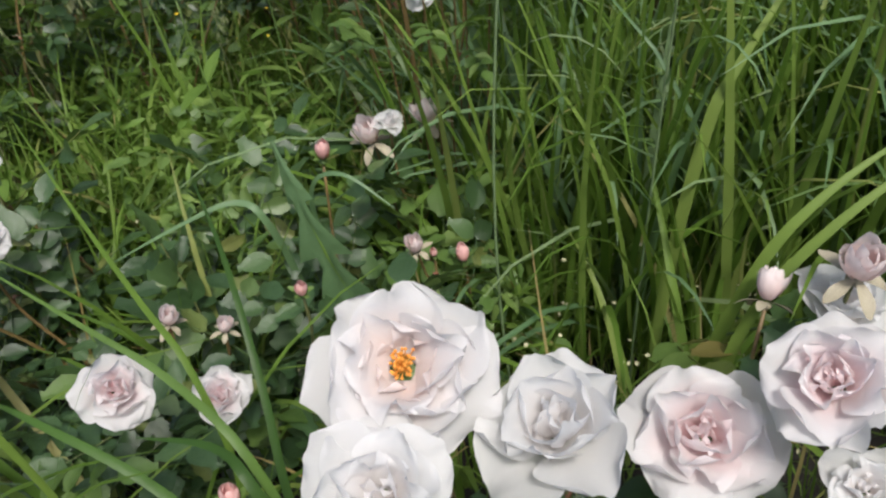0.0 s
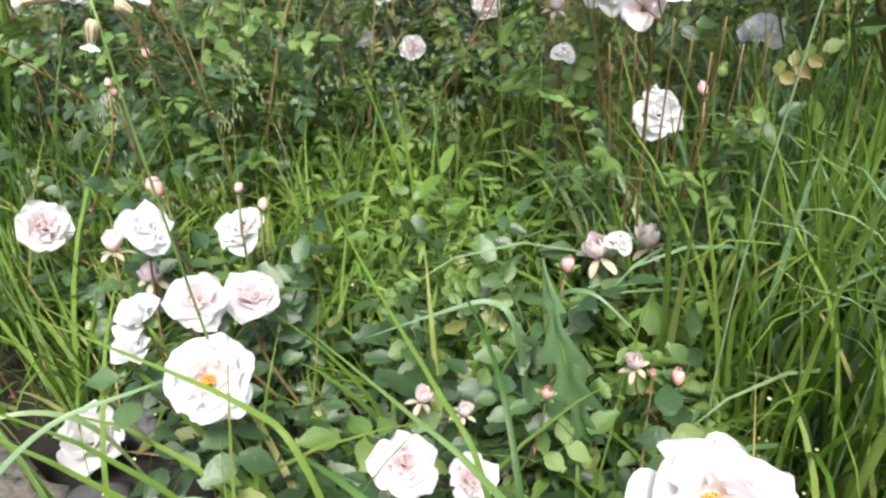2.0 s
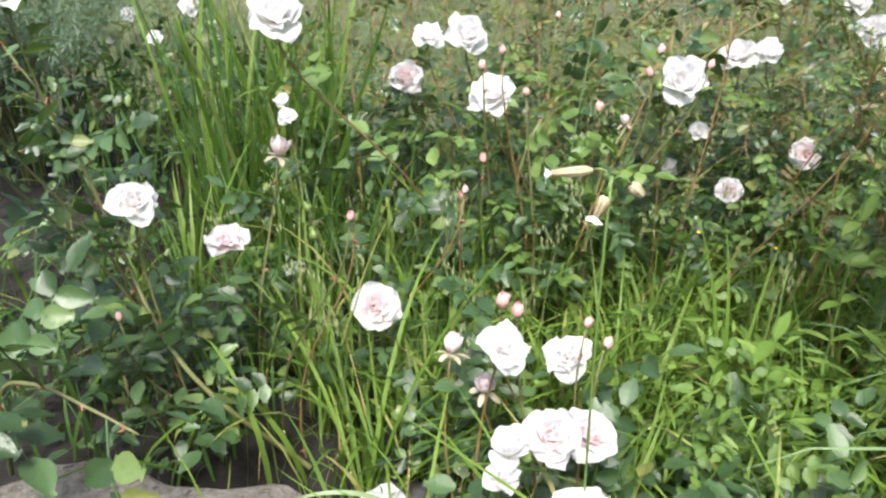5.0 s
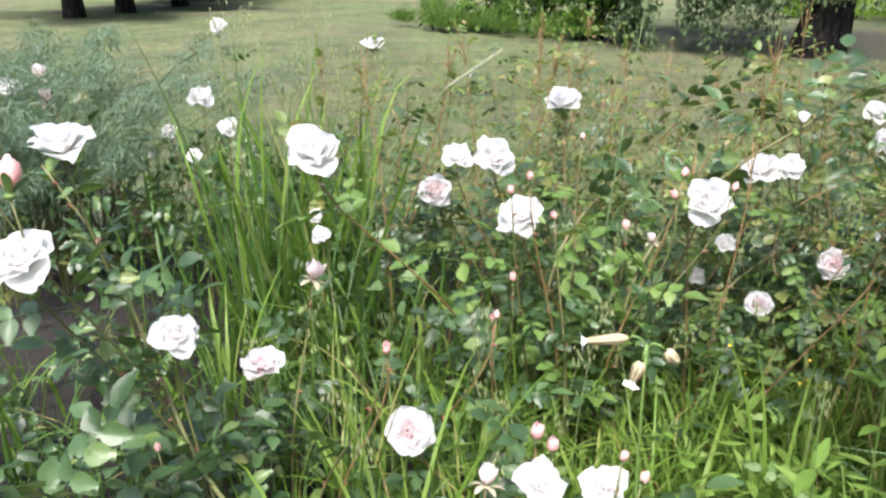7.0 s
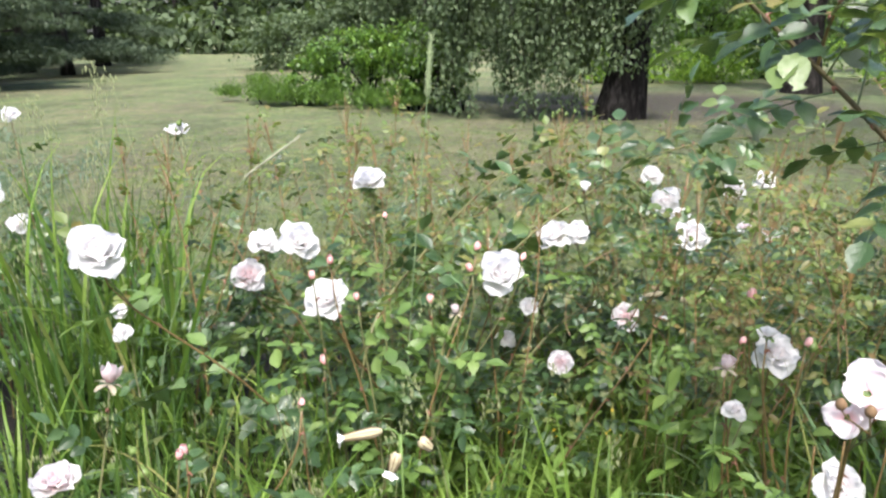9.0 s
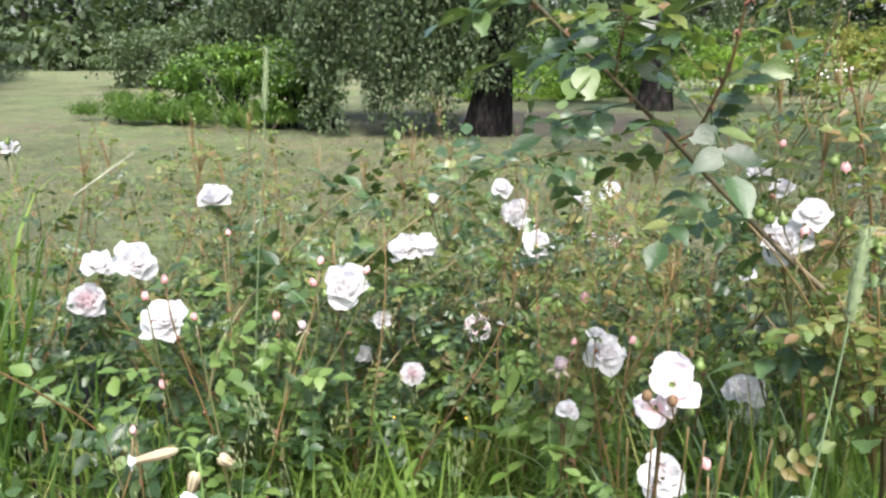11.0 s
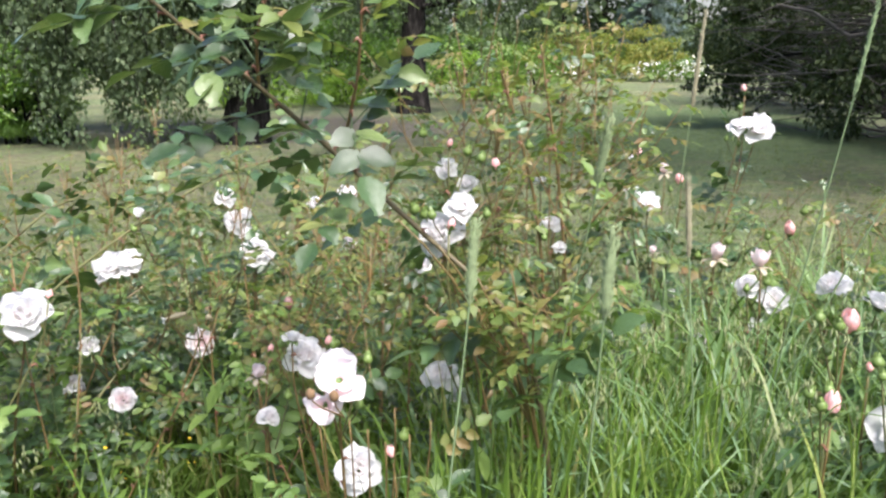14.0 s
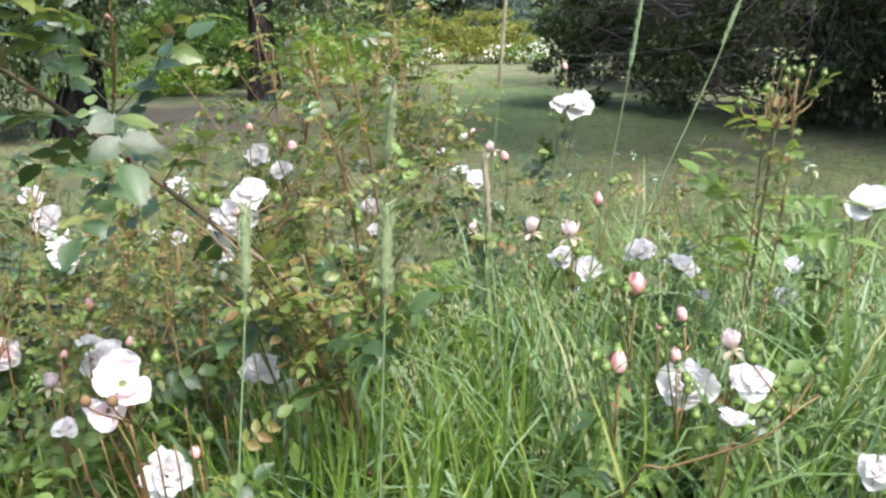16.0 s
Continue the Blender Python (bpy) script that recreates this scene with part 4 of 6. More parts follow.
# ---- rocks in the bed ----
def rock_shape(seed, half, rough, flat):
    bm = bmesh.new()
    bmesh.ops.create_icosphere(bm, subdivisions=5 if half[0] > 0.1 else 3, radius=1.0)
    for v in bm.verts:
        p = v.co.copy()
        k = 1 + rough * noise.noise(p * 1.4 + Vector((seed, 0, 0))) + 0.35 * rough * noise.noise(p * 3.7 + Vector((seed, 5, 0))) + 0.22 * rough * noise.noise(p * 9 + Vector((0, seed, 0))) + 0.1 * rough * noise.noise(p * 24 + Vector((0, seed, 3)))
        q = p * k
        q.z = min(q.z, flat + 0.12 * (q.z - flat) + 0.05 * q.x)
        v.co = Vector((q.x * half[0], q.y * half[1], q.z * half[2]))
    me = bpy.data.meshes.new("rock")
    bm.to_mesh(me)
    bm.free()
    me.polygons.foreach_set("use_smooth", [True] * len(me.polygons))
    return me


def rock(name, label, at, turn, half, mat, seed, rough=0.35, flat=0.7):
    ob = new(name, rock_shape(seed, half, rough, flat))
    ob.data.materials.append(mat)
    ob.matrix_basis = Matrix.Translation(at) @ Matrix.Rotation(radians(turn), 4, "Z")
    return tagged(ob, label, "rock")


rock("boulder", "rough grey-brown granite boulder half sunk in soil", (-0.89, 0.085, -0.06), 50, (0.34, 0.2, 0.3), STONE, 21.0, 0.2, 0.72)
rock("stone", "dark flat stone lying on the soil", (-0.66, 0.33, 0.0), 30, (0.08, 0.06, 0.04), SLATE, 8.0)
rock("stone", "dark wet-looking stone beside fallen petals", (-0.56, 0.30, 0.0), 80, (0.07, 0.05, 0.045), SLATE, 12.0)
rock("stone", "dark small stone at the bed's edge", (-0.74, 0.5, 0.0), 10, (0.06, 0.05, 0.035), SLATE, 15.0)

# ---- rose bushes: rows of place, width, facing (turn, rise) and kind of flower ----
FRONT = (
    (0.094, 0.274, 0.439, 0.117, -74, 58, 'open'),
    (0.177, 0.268, 0.408, 0.093, -98, 77, 'cup'),
    (0.260, 0.318, 0.348, 0.114, -90, 62, 'rosette'),
    (0.321, 0.319, 0.403, 0.095, -135, 61, 'rosette'),
    (0.098, 0.205, 0.424, 0.094, -82, 68, 'loose'),
    (0.350, 0.411, 0.375, 0.07, -55, 73, 'cup'),
    (0.344, 0.291, 0.348, 0.055, -98, 68, 'loose'),
    (0.348, 0.397, 0.421, 0.036, -79, 74, 'opening'),
    (0.307, 0.433, 0.370, 0.029, 74, 51, 'opening'),
    (-0.016, 0.236, 0.351, 0.022, 57, 84, 'bud'),
)
CLUSTER = (
    (-0.349, 0.325, 0.361, 0.101, -50, 45, 'open'),
    (-0.448, 0.432, 0.355, 0.078, -40, 49, 'rosette'),
    (-0.449, 0.352, 0.391, 0.054, -99, 72, 'cup'),
    (-0.443, 0.333, 0.368, 0.042, -14, 74, 'cup'),
    (-0.437, 0.507, 0.314, 0.081, -27, 64, 'rosette'),
    (-0.558, 0.494, 0.391, 0.073, -26, 54, 'loose'),
    (-0.630, 0.586, 0.385, 0.033, 21, 85, 'bud'),
    (-0.675, 0.536, 0.322, 0.036, 97, 75, 'opening'),
    (-0.602, 0.516, 0.300, 0.035, -46, 68, 'opening'),
    (-0.554, 0.640, 0.305, 0.078, -74, 58, 'loose'),
    (-0.870, 0.585, 0.279, 0.097, -32, 34, 'rosette'),
    (-0.705, 0.420, 0.06, 0.105, -38, 61, 'cup'),
    (-0.139, 0.308, 0.349, 0.066, -43, 51, 'rosette'),
    (-0.106, 0.367, 0.280, 0.057, -51, 57, 'rosette'),
)
CLUSTER_BUDS = (
    (-0.152, 0.463, 0.261, 0.021, -17, 74, 'opening'),
    (-0.512, 0.610, 0.388, 0.019, 67, 74, 'bud'),
    (-0.484, 0.615, 0.365, 0.022, 54, 70, 'bud'),
    (-0.067, 0.469, 0.306, 0.021, -66, 70, 'bud'),
    (-0.187, 0.439, 0.292, 0.024, 5, 74, 'opening'),
    (-0.284, 0.268, 0.268, 0.019, -9, 71, 'opening'),
    (-0.576, 0.541, 0.412, 0.028, -53, 78, 'bud'),
)
LOW_BUDS = (
    (-0.090, 0.627, 0.351, 0.027, -11, 78, 'bud'),
    (-0.080, 0.731, 0.312, 0.042, -108, 70, 'opening'),
    (-0.052, 0.735, 0.324, 0.04, -51, 69, 'loose'),
    (-0.027, 0.791, 0.304, 0.041, -176, 78, 'opening'),
    (-0.004, 0.607, 0.250, 0.027, -100, 74, 'opening'),
    (0.044, 0.618, 0.232, 0.026, 127, 79, 'bud'),
    (0.128, 0.944, 0.293, 0.036, -60, 67, 'opening'),
    (0.017, 0.603, 0.243, 0.015, -76, 74, 'bud'),
)
LEFT = (
    (-1.144, 0.505, 0.341, 0.088, -34, 70, 'rosette'),
    (-1.07, 0.321, 0.489, 0.078, -15, 48, 'loose'),
    (-1.141, 0.630, 0.473, 0.042, 70, 76, 'opening'),
    (-1.356, 0.819, 0.440, 0.046, -56, 49, 'loose'),
    (-0.852, 0.522, 0.463, 0.022, -78, 74, 'bud'),
    (-1.140, 0.237, 0.772, 0.091, -49, 75, 'cup'),
    (-1.087, 0.143, 0.657, 0.093, -33, 56, 'loose'),
    (-1.108, 0.159, 0.749, 0.048, 141, 71, 'bud'),
    (-0.803, 0.718, 0.457, 0.018, 112, 73, 'bud'),
    (-0.799, 0.471, 0.497, 0.019, -17, 76, 'bud'),
    (-1.069, 0.266, 0.327, 0.018, 153, 88, 'bud'),
)
BACK = (
    (-1.071, 0.588, 0.709, 0.099, -31, 46, 'cup'),
    (-1.385, 1.218, 0.444, 0.1, -44, 30, 'rosette'),
    (-1.051, 1.028, 0.615, 0.091, -43, 32, 'cup'),
    (-1.178, 1.061, 0.595, 0.076, -43, 57, 'loose'),
    (-0.927, 0.949, 0.544, 0.1, -58, 50, 'loose'),
    (-0.638, 1.096, 0.589, 0.095, -54, 38, 'cup'),
    (-1.136, 1.395, 0.673, 0.102, -77, 68, 'cup'),
    (-1.796, 1.406, 0.760, 0.085, 137, 80, 'cup'),
    (-0.694, 1.514, 0.559, 0.101, -93, 57, 'loose'),
    (-0.802, 1.475, 0.288, 0.059, -69, 53, 'loose'),
    (-0.587, 1.287, 0.343, 0.065, -69, 35, 'rosette'),
    (-0.523, 1.551, 0.364, 0.084, -73, 31, 'rosette'),
)
BACK_BUDS = (
    (-0.680, 1.088, 0.634, 0.023, 49, 79, 'bud'),
    (-0.688, 1.072, 0.597, 0.023, -137, 69, 'bud'),
    (-0.601, 1.117, 0.616, 0.021, 69, 73, 'bud'),
    (-0.902, 0.881, 0.607, 0.022, -170, 81, 'bud'),
    (-0.880, 0.907, 0.631, 0.022, -63, 83, 'bud'),
    (-0.833, 0.916, 0.567, 0.02, -126, 82, 'bud'),
    (-0.924, 0.925, 0.423, 0.026, 144, 84, 'bud'),
    (-0.793, 1.104, 0.509, 0.027, -148, 82, 'bud'),
    (-0.846, 0.763, 0.422, 0.019, -60, 72, 'bud'),
    (-0.945, 1.180, 0.645, 0.019, 74, 82, 'bud'),
    (-0.746, 1.122, 0.491, 0.024, -124, 79, 'opening'),
)
FAR_LEFT = (
    (-2.559, 1.396, 0.782, 0.065, -35, 48, 'loose'),
    (-2.155, 1.054, 0.619, 0.088, -42, 55, 'loose'),
    (-2.274, 1.007, 0.508, 0.055, -37, 43, 'loose'),
    (-1.859, 0.944, 0.588, 0.059, -40, 42, 'loose'),
    (-1.977, 0.907, 0.497, 0.049, -26, 38, 'loose'),
    (-2.571, 0.689, 0.653, 0.077, -26, 40, 'loose'),
    (-2.545, 0.772, 0.686, 0.05, 137, 82, 'opening'),
    (-2.443, 0.736, 0.631, 0.048, -7, 77, 'opening'),
    (-1.543, 0.955, 0.406, 0.042, -53, 45, 'loose'),
)
RIGHT_BACK = (
    (-0.434, 2.399, 0.520, 0.08, -79, 36, 'loose'),
    (-0.374, 2.655, 0.515, 0.096, -60, 55, 'loose'),
    (-0.526, 1.875, 0.585, 0.089, -84, 39, 'loose'),
    (-0.594, 1.993, 0.624, 0.075, -56, 50, 'loose'),
    (-0.405, 1.641, 0.556, 0.09, -66, 39, 'loose'),
    (-0.395, 2.379, 0.409, 0.057, -107, 62, 'rosette'),
    (-0.303, 2.257, 0.427, 0.065, -65, 60, 'rosette'),
    (-0.605, 1.412, 0.595, 0.063, -71, 43, 'loose'),
    (-0.713, 1.411, 0.407, 0.053, -67, 54, 'loose'),
    (-0.629, 1.533, 0.675, 0.027, -58, 41, 'loose'),
    (-0.469, 1.787, 0.570, 0.053, -100, 64, 'loose'),
)
PAIR = (
    (-0.036, 0.765, 0.632, 0.072, -75, 40, 'spent'),
    (-0.055, 0.755, 0.598, 0.05, -95, 10, 'spent'),
    (-0.159, 1.082, 0.530, 0.081, -65, 48, 'loose'),
    (-0.170, 1.059, 0.570, 0.039, 54, 76, 'cup'),
    (-0.048, 0.934, 0.413, 0.085, -71, 45, 'loose'),
    (0.059, 1.155, 0.469, 0.074, -101, 60, 'loose'),
    (0.080, 1.360, 0.326, 0.054, -102, 54, 'loose'),
    (-0.217, 1.212, 0.574, 0.029, -67, 82, 'bud'),
    (-0.221, 1.026, 0.524, 0.028, -56, 72, 'opening'),
    (-0.115, 1.066, 0.561, 0.02, 26, 75, 'bud'),
    (-0.204, 1.044, 0.554, 0.018, 43, 71, 'bud'),
    (-0.200, 1.002, 0.460, 0.041, -56, 56, 'loose'),
    (0.008, 0.875, 0.472, 0.023, 153, 72, 'bud'),
)
CANE_ROWS = (
    (0.076, 0.911, 0.776, 0.069, -97, 32, 'cup'),
    (0.105, 0.910, 0.815, 0.052, -83, 51, 'loose'),
    (0.151, 1.041, 0.849, 0.023, 101, 75, 'bud'),
    (0.043, 1.042, 0.697, 0.031, -83, 49, 'loose'),
    (0.263, 1.416, 0.681, 0.048, -114, 58, 'loose'),
    (0.266, 1.250, 0.673, 0.031, -101, 59, 'loose'),
    (0.057, 1.402, 0.790, 0.055, -94, 43, 'loose'),
    (0.099, 1.398, 0.763, 0.051, -88, 58, 'loose'),
    (0.257, 1.688, 0.723, 0.032, -124, 64, 'loose'),
    (0.094, 0.875, 0.796, 0.019, 36, 73, 'bud'),
    (0.078, 1.160, 0.866, 0.018, -57, 71, 'bud'),
)
FAR_RIGHT = (
    (0.865, 2.2, 0.8, 0.088, -130, 62, 'loose'),
    (0.915, 2.2, 0.79, 0.104, -96, 40, 'cup'),
    (0.528, 2.508, 0.622, 0.039, -130, 64, 'rosette'),
    (0.647, 2.730, 0.638, 0.047, 173, 82, 'loose'),
    (0.525, 1.995, 0.641, 0.054, -161, 87, 'cup'),
    (0.562, 1.929, 0.627, 0.068, -87, 48, 'loose'),
    (0.634, 1.928, 0.682, 0.037, -140, 71, 'bud'),
    (0.615, 2.033, 0.697, 0.036, -131, 71, 'opening'),
    (0.644, 2.540, 0.673, 0.032, 37, 70, 'bud'),
    (0.908, 2.341, 0.893, 0.029, 180, 76, 'bud'),
    (0.468, 1.425, 0.624, 0.019, -135, 81, 'opening'),
)
RIGHT = (
    (0.634, 1.298, 0.643, 0.041, 135, 83, 'opening'),
    (0.571, 1.347, 0.642, 0.038, -58, 84, 'opening'),
    (0.716, 1.387, 0.676, 0.035, -151, 78, 'bud'),
    (0.627, 1.340, 0.576, 0.054, -119, 43, 'loose'),
    (0.695, 1.372, 0.538, 0.068, -100, 44, 'loose'),
    (0.735, 1.568, 0.417, 0.045, -118, 45, 'loose'),
    (0.780, 1.324, 0.589, 0.069, -120, 54, 'loose'),
    (0.869, 1.321, 0.554, 0.073, 6, 77, 'cup'),
    (0.859, 1.202, 0.534, 0.033, -98, 68, 'loose'),
    (1.149, 1.391, 0.518, 0.045, -122, 42, 'loose'),
    (1.077, 1.300, 0.483, 0.05, -127, 49, 'loose'),
    (0.658, 1.690, 0.332, 0.063, -111, 59, 'loose'),
)
RIGHT_FRONT = (
    (0.606, 0.881, 0.669, 0.04, -99, 81, 'bud'),
    (0.549, 0.779, 0.603, 0.035, 80, 83, 'bud'),
    (0.676, 0.856, 0.528, 0.084, -126, 42, 'cup'),
    (0.642, 0.823, 0.588, 0.025, 101, 77, 'bud'),
    (0.712, 0.754, 0.582, 0.062, -99, 58, 'loose'),
    (0.666, 0.704, 0.558, 0.049, 42, 67, 'cup'),
    (0.718, 0.824, 0.606, 0.032, -171, 82, 'opening'),
    (0.671, 0.876, 0.624, 0.026, 140, 74, 'bud'),
    (1.136, 1.161, 0.702, 0.087, -133, 61, 'cup'),
    (0.846, 0.690, 0.483, 0.053, -123, 58, 'loose'),
    (0.655, 0.912, 0.594, 0.017, 15, 82, 'bud'),
)


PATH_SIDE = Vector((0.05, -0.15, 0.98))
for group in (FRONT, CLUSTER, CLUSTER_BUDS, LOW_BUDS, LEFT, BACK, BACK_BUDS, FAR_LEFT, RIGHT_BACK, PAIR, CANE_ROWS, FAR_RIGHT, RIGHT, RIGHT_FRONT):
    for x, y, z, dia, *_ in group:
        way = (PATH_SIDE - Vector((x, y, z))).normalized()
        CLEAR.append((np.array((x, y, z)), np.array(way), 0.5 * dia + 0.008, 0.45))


def rose_bush(label, foot, rows, spread=0.5, leaf_step=0.055, limit=260, stem=CANE, size=0.95, hips=0, seed=1, near=False, bare=0.25, young=0.92, fresh=0.0):
    """A rose bush: a cane for every flower, from the foot of the bush, with leaves as parts."""
    bush = thing("rose_bush", label, "rose bush", group="roses in the bed")
    left = [limit]
    r = random.Random(seed)
    for k, (x, y, z, dia, az, el, kind) in enumerate(rows):
        base, aim = bloom(bush, x, y, z, dia, az, el, kind, k + seed, near)
        fx, fy = lerp(foot[0], x, spread) + r.uniform(-0.06, 0.06), lerp(foot[1], y, spread) + r.uniform(-0.06, 0.06)
        line = bezier((fx, fy, -0.03), (fx + r.uniform(-0.05, 0.05), fy + r.uniform(-0.05, 0.05), 0.55 * z), base - (aim * 0.6 + Vector((0, 0, 0.6))) * min(0.14, 0.4 * z), base, 9)
        cane(bush, line, 0.003 if dia > 0.04 else 0.0024, 0.0014, stem if k % 4 else CANE_RED, 0.16, leaf_step, bare, size, left, young, fresh=fresh)
        # side shoots with green buds
        for _ in range(hips):
            p = base + Vector((r.uniform(-0.05, 0.05), r.uniform(-0.05, 0.05), r.uniform(-0.04, 0.05)))
            root = line[7]
            tw = bezier(root, root.lerp(p, 0.4) + Vector((0, 0, 0.01)), p - Vector((0, 0, 0.02)), p, 5)
            part("shoot", mesh("shoot", *tube(tw, [0.0012] * 6, 4), CANE_GREEN), bush)
            part("green_bud", GREEN_BUD, bush, "small green unopened bud", Matrix.Translation(p) @ Euler((r.uniform(-0.4, 0.4), r.uniform(-0.4, 0.4), 0)).to_matrix().to_4x4() @ Matrix.Scale(r.uniform(0.011, 0.016), 4))
    return bush, left


BUSHES = (
    ("low rose bush with large blush blooms at its top", (0.25, 0.36), FRONT, 0.75, 0.09, 24, 0),
    ("rose bush with a cluster of blush blooms over leaves", (-0.5, 0.6), CLUSTER, 0.5, 0.055, 220, 0),
    ("rose shoots with pink buds among low leaves", (-0.35, 0.6), CLUSTER_BUDS, 0.6, 0.06, 80, 0),
    ("low rose shoots with faded pink buds in grass", (-0.02, 0.78), LOW_BUDS, 0.6, 0.06, 90, 0),
    ("rose bush with white blooms and dark glossy leaves", (-1.15, 0.5), LEFT, 0.5, 0.075, 85, 1),
    ("tall rose bush with white cupped blooms above leaves", (-0.95, 1.25), BACK, 0.45, 0.045, 300, 1),
    ("rose shoots with coral buds above leaves", (-0.85, 1.0), BACK_BUDS, 0.5, 0.06, 140, 0),
    ("rose bush with small white blooms in long grass", (-2.1, 1.1), FAR_LEFT, 0.5, 0.07, 150, 0),
    ("spreading rose bush with many small white blooms", (-0.5, 1.95), RIGHT_BACK, 0.55, 0.05, 260, 1),
    ("rose bush with a pair of large pale pink petals", (-0.1, 1.05), PAIR, 0.5, 0.06, 130, 1),
    ("tall arching rose bush with white blooms and red thorns", (0.22, 1.15), CANE_ROWS, 0.4, 0.07, 100, 2),
    ("tall rose bush at the back of the bed", (0.7, 2.15), FAR_RIGHT, 0.5, 0.07, 160, 1),
    ("rose bush with white blooms in tall grass", (0.75, 1.35), RIGHT, 0.5, 0.06, 200, 2),
    ("rose bush with pointed pink buds and white blooms", (0.7, 0.88), RIGHT_FRONT, 0.5, 0.055, 160, 3),
)
made = {}
for n, (label, foot, rows, spread, step, limit, hips) in enumerate(BUSHES):
    made[n] = rose_bush(label, foot, rows, spread, step, limit, CANE if n % 2 else CANE_GREEN, 0.95, hips, n + 1, n in (0, 1, 4, 5, 9, 10, 13), {10: 0.7, 9: 0.72, 13: 0.45}.get(n, 0.25), {9: 0.85, 8: 0.85, 10: 0.85}.get(n, 0.92), {9: 0.8, 10: 0.4, 13: 0.5, 3: 0.4, 12: 0.4, 6: 0.6, 8: 0.55, 5: 0.4, 2: 0.2}.get(n, 0.0))

# two brown buds on bent stalks before the wide pink petals
for p in ((-0.062, 0.724, 0.628), (-0.034, 0.722, 0.627)):
    root, p = Vector((-0.03, 0.755, 0.585)), Vector(p)
    part("bud_stalk", mesh("bud_stalk", *tube(bezier(root, root.lerp(p, 0.4) + Vector((0, -0.008, 0.002)), p - Vector((0, 0.004, 0.012)), p, 5), [0.0012] * 6, 4), CANE_RED), made[9][0])
    part("brown_bud", BROWN_BUD, made[9][0], "small brown-green bud", Matrix.Translation(p) @ Matrix.Rotation(0.3, 4, "X") @ Matrix.Scale(0.0095, 4))

# long arching canes
arch = made[10][0]
cane(arch, spline([(0.22, 1.02, 0.0), (0.235, 0.95, 0.35), (0.2, 0.89, 0.6), (0.152, 0.87, 0.697), (0.063, 0.885, 0.777), (-0.012, 0.875, 0.85), (-0.112, 0.835, 0.955), (-0.188, 0.79, 1.03), (-0.25, 0.72, 1.1), (-0.33, 0.62, 1.17)]), 0.0052, 0.002, CANE_OLD, 0.045, 0.022, 0.36, 1.05, [90], 0.9)
cane(arch, spline([(-0.06, 0.862, 0.9), (-0.035, 0.854, 0.915), (-0.015, 0.815, 0.96), (-0.003, 0.785, 0.995), (0.007, 0.762, 1.06), (0.012, 0.74, 1.12)]), 0.0024, 0.0014, CANE_RED, 0.03, 0.022, 0.1, 0.95, [14], 0.3)
cane(arch, spline([(-0.13, 0.83, 0.97), (-0.12, 0.8, 1.02), (-0.1, 0.77, 1.07), (-0.09, 0.75, 1.12)]), 0.0022, 0.0013, CANE_RED, 0.03, 0.02, 0.1, 0.95, [12], 0.5)
cane(arch, spline([(0.24, 1.3, 0.0), (0.25, 1.28, 0.4), (0.23, 1.25, 0.7), (0.19, 1.23, 0.88), (0.16, 1.22, 0.98)]), 0.004, 0.0016, CANE, 0.04, 0.032, 0.3, 0.9, [40], 0.6)
cane(arch, spline([(0.3, 1.35, 0.0), (0.3, 1.33, 0.4), (0.27, 1.3, 0.75), (0.24, 1.3, 0.95), (0.23, 1.3, 1.02)]), 0.004, 0.0016, CANE, 0.04, 0.032, 0.3, 0.9, [40], 0.6)
back = made[5][0]
cane(back, spline([(-0.72, 1.0, 0.0), (-0.76, 1.05, 0.3), (-0.745, 1.12, 0.47), (-0.714, 1.284, 0.554), (-0.664, 1.504, 0.622), (-0.542, 1.79, 0.708), (-0.392, 2.046, 0.728), (-0.28, 2.25, 0.7)]), 0.0045, 0.0018, CANE_GREEN, 0.05, 0.026, 0.3, 1.2, [70], 0.95)
cane(back, spline([(-0.93, 1.0, 0.0), (-0.948, 1.1, 0.38), (-0.938, 1.311, 0.523), (-0.902, 1.614, 0.646), (-0.855, 1.762, 0.677), (-0.8, 1.95, 0.74)]), 0.0045, 0.0018, CANE_GREEN, 0.05, 0.045, 0.3, 1.0, [40], 0.9)
cane(back, spline([(-0.7, 1.25, 0.0), (-0.72, 1.3, 0.2), (-0.7, 1.45, 0.3), (-0.62, 1.6, 0.38), (-0.5, 1.8, 0.46)]), 0.004, 0.0018, CANE_GREEN, 0.05, 0.05, 0.3, 1.0, [30], 0.95)
lefty = made[4][0]
cane(lefty, spline([(-0.9, 0.45, 0.02), (-1.0, 0.36, 0.16), (-1.08, 0.33, 0.26), (-1.17, 0.33, 0.4), (-1.25, 0.32, 0.56), (-1.33, 0.28, 0.7)]), 0.005, 0.002, CANE_GREEN, 0.05, 0.045, 0.1, 1.1, [40], 2.0)
cane(lefty, spline([(-1.15, 0.1, 0.1), (-1.05, 0.09, 0.3), (-0.95, 0.1, 0.36), (-0.86, 0.12, 0.36), (-0.8, 0.14, 0.345)]), 0.004, 0.0015, CANE_GREEN, 0.05, 0.034, 0.15, 1.4, [20], 2.0)

for tip in ((0.125, 0.845, 0.7), (0.2, 0.85, 0.68), (0.06, 0.87, 0.69), (0.08, 0.83, 0.78), (0.13, 0.82, 0.74), (0.03, 0.84, 0.81), (0.17, 0.83, 0.75)):
    cane(arch, bezier((0.215, 0.92, 0.46), (0.2, 0.9, 0.54), (tip[0] * 0.5 + 0.1, tip[1] + 0.02, tip[2] - 0.08), tip, 8), 0.0026, 0.0012, CANE, 0, 0.02, 0.5, 0.8, [10], 0.4)


